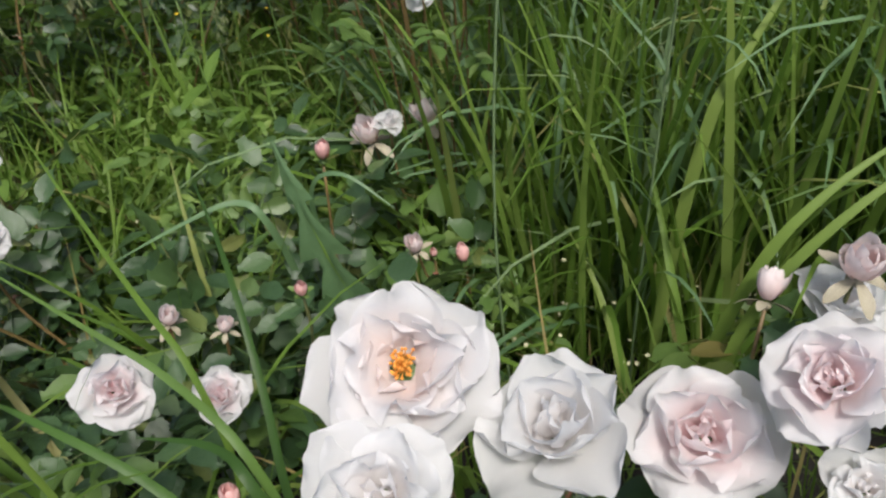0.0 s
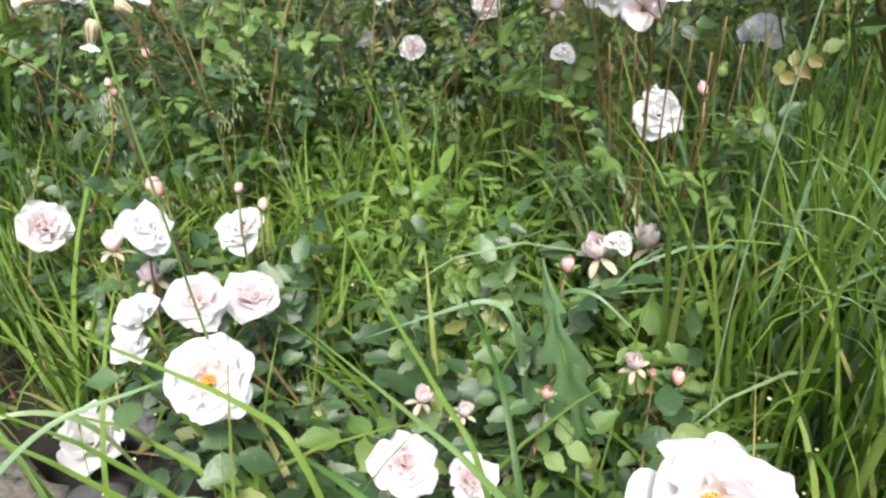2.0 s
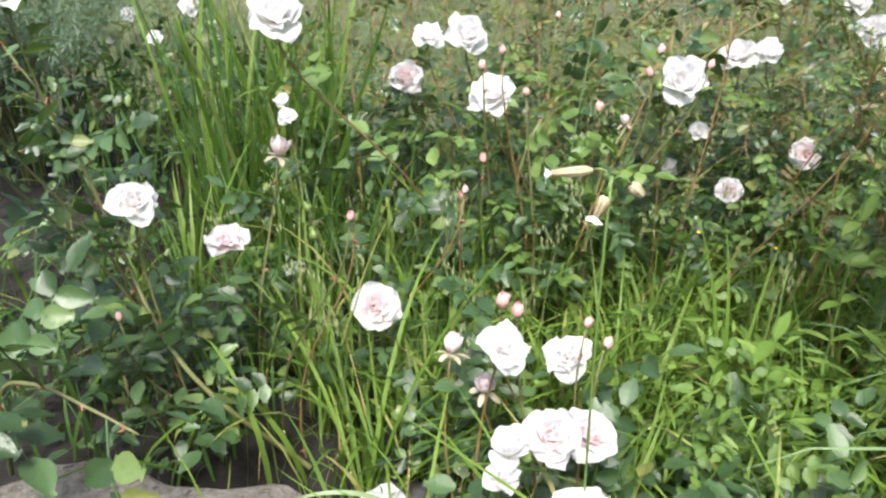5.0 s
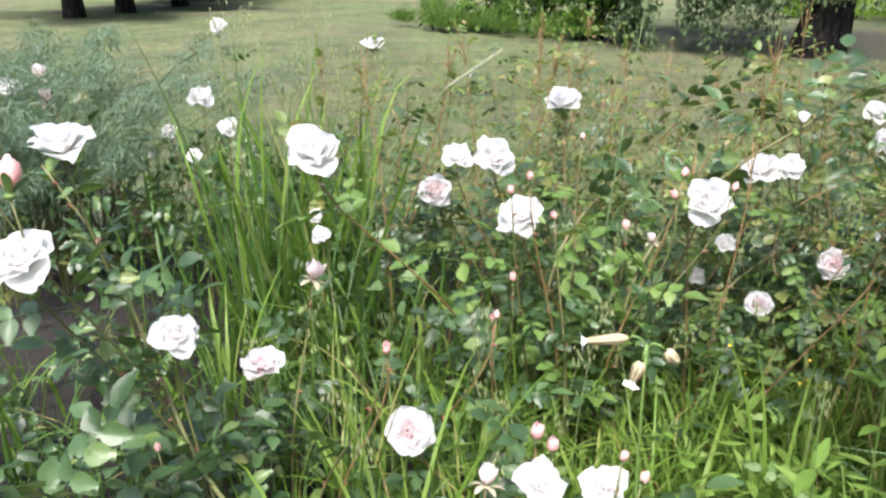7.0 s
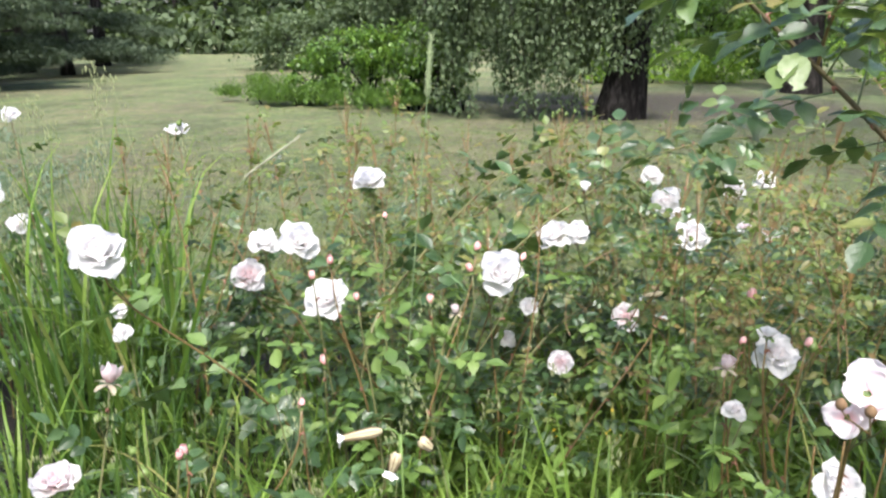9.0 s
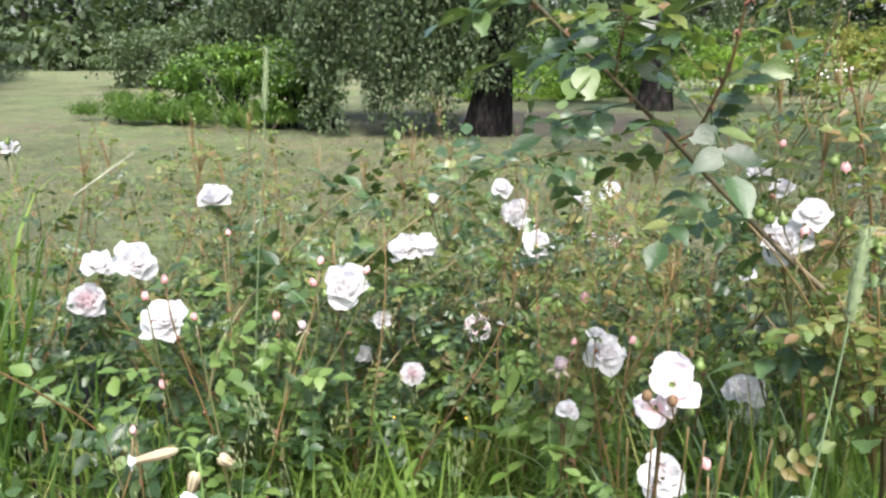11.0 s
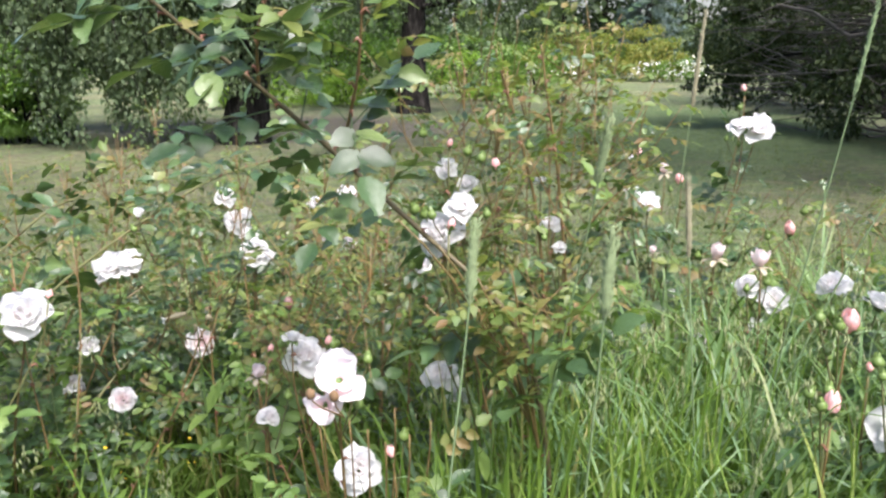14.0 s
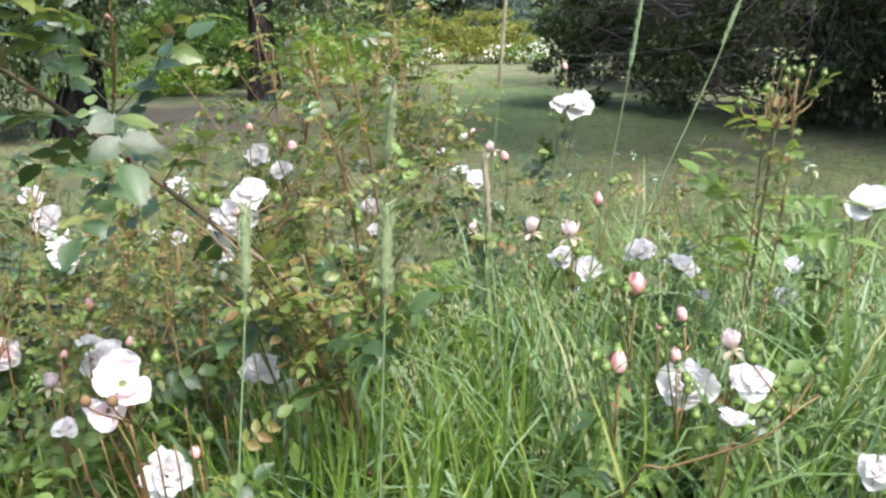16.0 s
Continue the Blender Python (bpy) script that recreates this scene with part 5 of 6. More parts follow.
def tip_shoot(bush, tip, foot, seed):
    """A tall thin shoot with small reddish leaves and a spray of green buds at its top."""
    r = random.Random(seed)
    tip = Vector(tip)
    line = bezier((*foot, -0.03), (foot[0], foot[1], tip.z * 0.4), tip - Vector((r.uniform(-0.04, 0.04), r.uniform(-0.04, 0.04), tip.z * 0.3)), tip, 10)
    cane(bush, line, 0.0024, 0.0012, CANE_RED, 0.09, 0.026, 0.35, 0.6, [28], 0.55, "shoot")
    for k in range(r.randrange(3, 7)):
        p = tip + Vector((r.uniform(-0.03, 0.03), r.uniform(-0.03, 0.03), r.uniform(-0.02, 0.045)))
        part("bud_stalk", mesh("bud_stalk", *tube(bezier(line[9], line[9].lerp(p, 0.4) + Vector((0, 0, 0.012)), p - Vector((0, 0, 0.015)), p, 4), [0.001] * 5, 4), CANE_RED), bush)
        part("green_bud", GREEN_BUD, bush, "small green unopened bud", Matrix.Translation(p) @ Euler((r.uniform(-0.3, 0.3), r.uniform(-0.3, 0.3), 0)).to_matrix().to_4x4() @ Matrix.Scale(r.uniform(0.005, 0.009), 4))


for k, (home, tip) in enumerate((
    (5, (-1.404, 1.344, 0.807)), (5, (-1.047, 1.475, 0.731)), (5, (-1.027, 1.722, 0.751)), (5, (-1.494, 1.089, 0.72)), (7, (-1.867, 1.274, 0.742)), (5, (-0.841, 2.14, 0.854)), (8, (-0.694, 1.963, 0.73)),
    (5, (-1.191, 1.502, 0.733)), (10, (0.173, 1.416, 0.99)), (10, (0.217, 1.412, 0.939)), (10, (0.287, 1.506, 0.966)), (10, (0.091, 1.518, 0.978)), (13, (0.932, 1.089, 0.921)), (13, (0.921, 1.152, 0.9)),
    (10, (0.333, 1.532, 1.024)), (8, (-0.561, 2.003, 0.755)), (5, (-1.057, 1.54, 0.79)), (5, (-0.916, 1.738, 0.724)), (10, (0.15, 1.33, 0.9)), (10, (0.25, 1.36, 0.88)))):
    tip_shoot(made[home][0], tip, (tip[0] * 0.9 + 0.02 * math.sin(k * 3), tip[1] - 0.08), 700 + k)

# a stout shoot with a crown of large green buds and fresh leaves
for k, (dx, dy, dz, w) in enumerate(((0.0, 0.0, 0.0, 0.017), (0.03, 0.01, 0.012, 0.018), (-0.03, 0.0, -0.01, 0.015), (0.045, -0.01, -0.02, 0.016), (0.015, -0.015, 0.016, 0.016), (-0.075, 0.0, -0.03, 0.015), (0.065, 0.0, 0.012, 0.013))):
    root, p = Vector((0.915, 1.11, 0.84)), Vector((0.925 + dx, 1.11 + dy, 0.915 + dz))
    part("bud_stalk", mesh("bud_stalk", *tube(bezier(root, root.lerp(p, 0.3) + Vector((0, 0, 0.006)), p - Vector((0, 0, 0.03)), p, 5), [0.0019] * 6, 5), CANE_RED), made[13][0])
    part("green_bud", GREEN_BUD, made[13][0], "large green unopened bud", Matrix.Translation(p) @ Matrix.Scale(w * 0.8, 4))
cane(made[13][0], spline([(0.86, 1.1, -0.02), (0.88, 1.1, 0.4), (0.905, 1.11, 0.7), (0.915, 1.11, 0.84)]), 0.0036, 0.0026, CANE_GREEN, 0.08, 0.018, 0.72, 1.1, [16], 0.9, fresh=1.0)

_r = random.Random(77)
for k in range(48):
    tip = (_r.uniform(-1.6, 0.2), _r.uniform(1.15, 2.2), _r.uniform(0.54, 0.82))
    tip_shoot(made[5 if tip[0] < -0.6 else 8][0], tip, (tip[0] + _r.uniform(-0.25, 0.05), tip[1] - _r.uniform(0.0, 0.2)), 740 + k)

leaf_on(made[0][0], (0.25, 0.48, 0.262), (0.3, -0.6, 0.4), 1.3, True)
leaf_on(made[0][0], (0.29, 0.5, 0.25), (0.7, 0.1, 0.4), 1.3)
for k in range(9):
    one = new("fallen_petal", PETALS["loose"][k % 5][3])
    one.matrix_basis = Matrix.Translation((-0.6 + 0.22 * math.sin(k * 2.1), 0.33 + 0.1 * math.cos(k * 3.3), 0.012)) @ Euler((1.2 + 0.3 * math.sin(k), 0.3 * math.cos(k * 2), k * 1.3)).to_matrix().to_4x4() @ Matrix.Scale(0.06, 4)
    tagged(one, "white rose petal fallen on dark soil", "petal", "fallen petals")

cane(made[13][0], spline([(0.5, 0.78, -0.02), (0.49, 0.72, 0.3), (0.521, 0.645, 0.527), (0.550, 0.624, 0.552), (0.600, 0.603, 0.579), (0.632, 0.586, 0.602), (0.658, 0.584, 0.626)]), 0.002, 0.0012, CANE, 0, 0.03, 0.5, 0.6, [5], 0.6)
for k, (dx, dz) in enumerate(((0.0, 0.03), (0.03, 0.045), (0.045, 0.015), (-0.03, 0.05), (0.06, 0.05))):
    root = Vector((0.658, 0.584, 0.626))
    p = root + Vector((dx, 0.01 * k, dz))
    part("bud_stalk", mesh("bud_stalk", *tube(bezier(root, root.lerp(p, 0.5) + Vector((0, 0, 0.004)), p - Vector((0, 0, 0.012)), p, 4), [0.0011] * 5, 4), CANE_RED), made[13][0])
    part("green_bud", GREEN_BUD, made[13][0], "small green unopened bud", Matrix.Translation(p) @ Matrix.Scale(0.012, 4))


def twiggy(bush, boxes, seed, youth=0.45):
    """Fine side twigs with tiny leaves that tangle over a bush."""
    r = random.Random(seed)
    rods, green, young = [], [], []
    for x0, x1, y0, y1, z0, z1, count in boxes:
        for _ in range(count):
            a = Vector((r.uniform(x0, x1), r.uniform(y0, y1), r.uniform(z0, z1)))
            b = a + Vector((r.uniform(-0.14, 0.14), r.uniform(-0.12, 0.12), r.uniform(0.05, 0.22)))
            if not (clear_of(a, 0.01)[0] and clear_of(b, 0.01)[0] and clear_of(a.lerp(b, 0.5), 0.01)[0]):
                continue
            ln = bezier(a, a.lerp(b, 0.3) + Vector((r.uniform(-0.03, 0.03), 0, -0.01)), a.lerp(b, 0.7) + Vector((0, r.uniform(-0.03, 0.03), 0.01)), b, 6)
            rods.append(tube(ln, [0.0013 - 0.0001 * i for i in range(7)], 4))
            tint = young if r.random() < youth else green
            for i in range(2, 7):
                m = Matrix.Rotation(r.uniform(0, 6.28), 3, "Z") @ Matrix.Rotation(r.uniform(-0.4, 0.7), 3, "X") @ Matrix.Rotation(r.uniform(-0.6, 0.6), 3, "Y")
                tint.append((r.randrange(3), np.array(m) * r.uniform(0.35, 0.62), np.array(ln[i])))
    tagged(part("twig", mesh("twig", *join(rods), CANE_RED), bush, "fine red-brown twigs"), kind="stuff")
    tagged(part("leaves", scattered("leaves", SIMPLE_LEAVES, green, ROSE_LEAF), bush), kind="stuff")
    tagged(part("young_leaves", scattered("young_leaves", SIMPLE_LEAVES, young, YOUNG_LEAF), bush, "yellow-green and reddish young leaves"), kind="stuff")


twiggy(made[5][0], [(-1.6, -0.5, 1.1, 2.0, 0.26, 0.6, 115)], 1)
twiggy(made[8][0], [(-0.7, 0.15, 1.4, 2.5, 0.26, 0.58, 105)], 2)
twiggy(made[9][0], [(-0.4, 0.12, 0.95, 1.5, 0.34, 0.62, 70)], 3, 0.55)
twiggy(made[10][0], [(0.0, 0.42, 1.2, 1.7, 0.55, 0.92, 110), (0.0, 0.3, 0.95, 1.2, 0.55, 0.75, 30)], 4, 0.65)
twiggy(made[12][0], [(0.55, 1.2, 1.15, 1.8, 0.35, 0.6, 60)], 5)

for k, tip in enumerate(((-0.015, 0.709, 0.605), (0.003, 0.723, 0.586), (0.030, 0.763, 0.594), (0.052, 0.723, 0.580), (0.074, 0.758, 0.582), (0.023, 0.726, 0.568), (-0.054, 0.727, 0.585), (-0.082, 0.736, 0.567))):
    foot = (tip[0] * 0.7 - 0.03, tip[1] + 0.12)
    cane(made[9][0], bezier((*foot, -0.02), (*foot, tip[2] * 0.5), (tip[0], tip[1] + 0.03, tip[2] - 0.1), tip, 8), 0.0017, 0.001, CANE_RED, 0, 0.022, 0.68, 0.72, [12], 0.84, "shoot", 0.85)

# ---- low rose leaves that fill the bed ----
def filler(name, boxes, seed, label, templates=SIMPLE_LEAVES, mat=ROSE_LEAF, size=1.0, flat=0.5):
    g = np.random.default_rng(seed)
    places = []
    for x0, x1, y0, y1, z0, z1, count in boxes:
        pos = np.stack([g.uniform(x0, x1, count), g.uniform(y0, y1, count), z0 + (z1 - z0) * g.beta(1.3, 1.5, count)], -1)
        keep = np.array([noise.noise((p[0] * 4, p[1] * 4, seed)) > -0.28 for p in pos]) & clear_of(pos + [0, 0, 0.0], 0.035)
        a = turn_of(g.uniform(0, 6.28, count), g.normal(0.1, 0.5, count), g.normal(0, flat, count), size * g.uniform(0.7, 1.15, count))
        places += [(int(k), r, p) for k, r, p, s in zip(g.integers(0, len(templates), count), a, pos, keep) if s]
    ob = new(name, scattered(name, templates, places, mat))
    return tagged(ob, label, "foliage", kind="stuff")


filler("rose_foliage", [(-0.95, -0.35, 0.5, 0.78, 0.02, 0.2, 160), (-0.42, -0.25, 0.34, 0.5, 0.02, 0.2, 50), (-0.3, 0.0, 0.35, 0.7, 0.02, 0.14, 80), (-1.75, -0.95, 0.2, 0.95, 0.03, 0.2, 120)], 5, "dark glossy rose leaves low over the soil")
filler("rose_foliage", [(-0.42, 0.0, 0.42, 0.85, 0.05, 0.24, 110)], 17, "broad dark green leaves among weeds", SIMPLE_LEAVES, ROSE_LEAF, 1.15)
filler("rose_foliage", [(-1.75, -0.6, 0.95, 1.6, 0.04, 0.42, 400), (-1.4, -0.45, 1.5, 2.2, 0.05, 0.34, 170)], 6, "thick dark rose leaves at the back of the bed")
filler("rose_foliage", [(-0.8, 0.1, 1.5, 2.7, 0.05, 0.4, 340), (0.0, 0.35, 1.1, 1.5, 0.4, 0.72, 25)], 7, "rose leaves between small white blooms")
filler("rose_foliage", [(-2.9, -1.6, 0.5, 1.7, 0.05, 0.45, 460), (-2.0, -1.1, -0.2, 0.4, 0.03, 0.26, 100), (0.55, 1.05, 0.72, 1.0, 0.15, 0.42, 60), (0.4, 1.1, 1.9, 2.4, 0.1, 0.5, 90)], 8, "rose leaves among long grass")


filler("rose_foliage", [(-0.4, 0.1, 0.5, 0.95, 0.05, 0.26, 150), (0.2, 0.45, 1.1, 1.4, 0.45, 0.8, 30), (-1.2, -0.2, 1.05, 1.8, 0.25, 0.5, 210)], 15, "fresh light green rose leaves", SIMPLE_LEAVES, FRESH_LEAF, 0.78)


filler("rose_foliage", [(-2.1, -1.05, -0.25, 0.45, 0.0, 0.06, 50), (-1.6, -0.95, 0.4, 0.9, 0.0, 0.06, 30)], 16, "small dark leaves close over the soil", SIMPLE_LEAVES, ROSE_LEAF, 0.62)


# ---- grass ----
def blade(bend, width=0.02, steps=7, fold=0.35, power=1.6):
    """A grass blade one unit long that rises along z and bends over towards y; a high power keeps the bend near its tip."""
    v, f, y, z = [], [], 0.0, 0.0
    for i in range(steps + 1):
        u = i / steps
        th = bend * u**power
        if i:
            y, z = y + math.sin(th) / steps, z + math.cos(th) / steps
        w = width * (0.55 + 0.45 * min(1, u * 3)) * (1 - u**2.4) + 0.0004
        v += [(-w / 2, y, z + fold * w * 0.5), (0, y, z), (w / 2, y, z + fold * w * 0.5)]
    for i in range(steps):
        f += [(3 * i, 3 * i + 1, 3 * i + 4, 3 * i + 3), (3 * i + 1, 3 * i + 2, 3 * i + 5, 3 * i + 4)]
    return v, f


SLIM_BLADES = [blade(0.15, 0.014), blade(0.4, 0.016), blade(0.75, 0.017), blade(1.2, 0.016), blade(2.0, 0.015)]
BLADES = [blade(0.35, 0.026), blade(0.8, 0.03), blade(1.3, 0.028), blade(1.9, 0.026), blade(2.5, 0.024)]
UPRIGHT = [blade(0.12, 0.018), blade(0.3, 0.022), blade(0.5, 0.02, 7, 0.35, 2.5), blade(1.1, 0.022, 8, 0.35, 3.0), blade(1.9, 0.02, 9, 0.35, 4.0), blade(0.2, 0.028), blade(0.6, 0.026, 7, 0.35, 2.2)]
FINE_BLADES = [blade(0.3, 0.009, 4), blade(0.9, 0.01, 4), blade(1.6, 0.009, 5)]


def grass(name, label, patches, mat, templates, seed, kind="stuff"):
    """Grass in patches: rows of (x, y, rx, ry, count, low, high)."""
    g = np.random.default_rng(seed)
    places = []
    for x, y, rx, ry, count, low, high in patches:
        pos = np.stack([x + rx * g.uniform(-1, 1, count), y + ry * g.uniform(-1, 1, count), np.full(count, -0.03)], -1)
        h = g.uniform(low, high, count)
        a = turn_of(g.uniform(0, 6.28, count), g.normal(0, 0.13, count), g.normal(0, 0.13, count), h)
        wide = np.clip(0.4 / h, 0.6, 2.2)
        a[:, :, 0] *= wide[:, None]
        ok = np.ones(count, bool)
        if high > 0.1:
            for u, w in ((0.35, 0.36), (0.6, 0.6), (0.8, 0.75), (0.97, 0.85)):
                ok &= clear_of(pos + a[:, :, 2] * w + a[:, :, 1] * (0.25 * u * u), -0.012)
        places += [(int(k), r, p) for k, r, p, s in zip(g.integers(0, len(templates), count), a, pos, ok) if s]
    ob = new(name, scattered(name, templates, places, mat))
    return tagged(ob, label, "grass", kind=kind)


grass("tall_grass", "tall green grass in a dense clump", [(0.36, 0.84, 0.26, 0.2, 500, 0.36, 0.68), (0.62, 0.95, 0.34, 0.3, 260, 0.36, 0.7), (0.42, 1.3, 0.34, 0.35, 330, 0.3, 0.64), (0.16, 0.92, 0.14, 0.12, 120, 0.36, 0.66)], GRASS, UPRIGHT, 1)
grass("tall_grass", "tall soft grass with arching tips round a rose bush", [(0.66, 0.98, 0.36, 0.3, 260, 0.4, 0.8), (0.95, 1.2, 0.5, 0.45, 620, 0.35, 0.8), (1.4, 1.6, 0.5, 0.6, 560, 0.35, 0.75), (0.9, 0.75, 0.4, 0.25, 380, 0.3, 0.62), (0.42, 1.2, 0.2, 0.2, 90, 0.4, 0.74)], SOFT_GRASS, [UPRIGHT[3], UPRIGHT[4], blade(1.5, 0.032, 9, 0.35, 2.2), blade(2.1, 0.03, 10, 0.35, 2.6), blade(0.9, 0.034, 8, 0.35, 1.8), blade(2.6, 0.026, 10, 0.35, 3.2)], 21)
grass("meadow_grass", "light green grass in the middle of the bed", [(-0.25, 0.9, 0.4, 0.3, 400, 0.14, 0.38), (-0.5, 1.15, 0.4, 0.25, 300, 0.18, 0.42), (-0.85, 0.95, 0.34, 0.25, 210, 0.2, 0.45), (-0.7, 0.66, 0.3, 0.1, 90, 0.15, 0.36)], GRASS, SLIM_BLADES[1:] + BLADES[2:4], 11)
grass("tall_grass", "tall green grass growing through a rose bush", [(-1.62, 0.98, 0.14, 0.2, 110, 0.45, 0.9), (-1.45, 0.85, 0.2, 0.15, 30, 0.35, 0.6), (-2.2, 1.2, 0.6, 0.5, 200, 0.35, 0.7), (-1.15, 0.8, 0.3, 0.2, 80, 0.25, 0.5)], SHADED_GRASS, SLIM_BLADES[:4] + BLADES[:2], 2)
grass("tall_grass", "tall bright grass clump with drooping tips", [(-1.62, 0.98, 0.13, 0.2, 60, 0.5, 0.98)], GRASS, UPRIGHT + [blade(1.5, 0.03, 9, 0.35, 2.6), blade(2.2, 0.028, 10, 0.35, 3.0)], 22)
grass("tall_grass", "dark green grass curving under a rose bush", [(-1.35, 0.5, 0.35, 0.3, 130, 0.18, 0.42), (-1.6, 0.15, 0.4, 0.3, 70, 0.15, 0.36)], SHADED_GRASS, SLIM_BLADES[1:], 14)
grass("tall_grass", "green grass arching beside a boulder", [(-0.95, 0.64, 0.2, 0.1, 80, 0.2, 0.42)], GRASS, SLIM_BLADES[1:], 13)
grass("meadow_grass", "long thin grass all through the bed", [(-0.35, 0.8, 0.65, 0.36, 760, 0.12, 0.34), (-1.2, 0.7, 0.7, 0.5, 260, 0.15, 0.4), (-0.6, 1.3, 1.0, 0.5, 800, 0.15, 0.45), (-0.3, 1.7, 0.9, 0.7, 700, 0.15, 0.4), (0.5, 1.1, 0.6, 0.6, 500, 0.2, 0.5), (0.9, 1.9, 0.9, 0.6, 1100, 0.2, 0.45)], GRASS, FINE_BLADES + BLADES[2:4], 3)
grass("low_grass", "short green grass in an open gap", [(-0.2, 1.3, 0.5, 0.4, 3600, 0.07, 0.22), (0.2, 0.75, 0.5, 0.4, 2200, 0.05, 0.2), (-0.35, 0.95, 0.35, 0.3, 1700, 0.05, 0.16), (-0.5, 1.6, 0.6, 0.4, 1200, 0.05, 0.16), (-0.9, 0.9, 0.5, 0.4, 500, 0.04, 0.14), (0.6, 2.2, 1.0, 0.6, 2600, 0.06, 0.2)], GRASS, FINE_BLADES, 4)
grass("broad_grass", "broad pale grass blades arching over one another", [(0.6, 0.95, 0.3, 0.2, 460, 0.38, 0.7), (0.95, 1.15, 0.4, 0.3, 560, 0.4, 0.78), (0.3, 1.05, 0.25, 0.2, 260, 0.36, 0.64), (-0.02, 1.05, 0.2, 0.14, 120, 0.24, 0.44), (0.14, 0.9, 0.2, 0.12, 150, 0.36, 0.64)], BLUE_GRASS, UPRIGHT[3:5] + BLADES[1:4] + [blade(1.5, 0.036, 9, 0.35, 2.2), blade(2.2, 0.034, 10, 0.35, 2.6)], 12)
grass("dry_grass", "dead straw among the green grass", [(0.3, 0.9, 0.6, 0.5, 130, 0.1, 0.4), (-0.6, 0.9, 0.8, 0.6, 110, 0.1, 0.35), (-0.5, 1.6, 1.2, 0.8, 110, 0.1, 0.4)], DRY_GRASS, FINE_BLADES, 5)


def lawn_blades(count, seed):
    g = np.random.default_rng(seed)
    y = 1.8 + g.exponential(2.6, count)
    x = g.normal(0, 1, count) * (1.2 + 0.6 * y) - 0.12 * y
    pos = np.stack([x, y, np.full(count, -0.02)], -1)
    a = turn_of(g.uniform(0, 6.28, count), g.normal(0, 0.3, count), g.normal(0, 0.3, count), g.uniform(0.015, 0.045, count))
    shapes = [([(-0.12, 0, 0), (0.12, 0, 0), (0.05, 0.5, 0.9)], [(0, 1, 2)]), ([(-0.1, 0, 0), (0.1, 0, 0), (-0.3, -0.4, 0.8), (0.3, 0.1, 0.9)], [(0, 1, 2), (0, 1, 3)])]
    ob = new("lawn_grass", scattered("lawn_grass", shapes, [(int(k), r, p) for k, r, p in zip(g.integers(0, 2, count), a, pos)], LAWN_BLADE))
    return tagged(ob, "short mown lawn grass", "grass", kind="stuff")


lawn_blades(80000, 6)

BLADE_MESHES = [mesh("blade", *b, GRASS) for b in (*UPRIGHT[1:4], UPRIGHT[6], BLADES[2])]
BLUE_MESHES = [mesh("blade", *b, BLUE_GRASS) for b in BLADES]
SLIM_MESHES = [mesh("blade", *b, GRASS) for b in SLIM_BLADES]


def tuft(label, at, rows, pool=None):
    """A tuft whose blades can be told apart: rows of (turn, lean, length, mesh)."""
    ob = thing("grass_tuft", label, "grass", at, "grass tufts in the bed")
    for az, lean, length, k in rows:
        part("blade", (pool or BLADE_MESHES)[k], ob, "", Matrix.Rotation(radians(az), 4, "Z") @ Matrix.Rotation(radians(-lean), 4, "X") @ Matrix.Diagonal((length * 0.95, length, length, 1)))
    return ob


def random_tuft(label, at, count, low, high, seed, pool=None, lean=18):
    r = random.Random(seed)
    return tuft(label, at, [(r.uniform(0, 360), r.uniform(2, lean), r.uniform(low, high), r.randrange(5)) for _ in range(count)], pool)


for k, (x, y, n, low, high) in enumerate(((-0.8, 0.52, 9, 0.25, 0.42), (-0.3, 0.22, 16, 0.28, 0.5), (-0.2, 0.5, 10, 0.25, 0.45), (0.02, 0.72, 16, 0.3, 0.55), (0.22, 0.7, 18, 0.35, 0.6), (0.42, 0.66, 18, 0.35, 0.6), (0.55, 0.72, 16, 0.35, 0.62), (-0.98, 0.55, 16, 0.25, 0.48), (-1.6, 0.98, 10, 0.6, 0.9), (0.35, 1.0, 16, 0.35, 0.62), (0.62, 1.1, 16, 0.35, 0.62), (0.3, 0.6, 10, 0.3, 0.5), (-0.4, 0.9, 10, 0.25, 0.5), (-1.35, 0.55, 12, 0.3, 0.55), (0.5, 0.85, 20, 0.4, 0.66), (0.72, 0.75, 18, 0.35, 0.6), (0.85, 0.95, 20, 0.4, 0.66), (0.42, 0.78, 16, 0.4, 0.62), (1.0, 1.15, 18, 0.4, 0.66))):
    random_tuft("tuft of broad green grass blades", (x, y, -0.02), n, low, high, 300 + k, BLUE_MESHES if k in (4, 9) else SLIM_MESHES if k in (0, 1, 7) else None)


def sliver(length, width):
    """A narrow pointed leaf along y that droops to its tip."""
    v, f = [], []
    for u, w in ((0, 0.12), (0.2, 0.7), (0.45, 1.0), (0.75, 0.6), (1.0, 0.02)):
        z = -0.35 * length * u * u
        v += [(-w * width / 2, length * u, z + 0.15 * w * width), (0, length * u, z), (w * width / 2, length * u, z + 0.15 * w * width)]
    for i in range(4):
        f += [(3 * i, 3 * i + 1, 3 * i + 4, 3 * i + 3), (3 * i + 1, 3 * i + 2, 3 * i + 5, 3 * i + 4)]
    return v, f


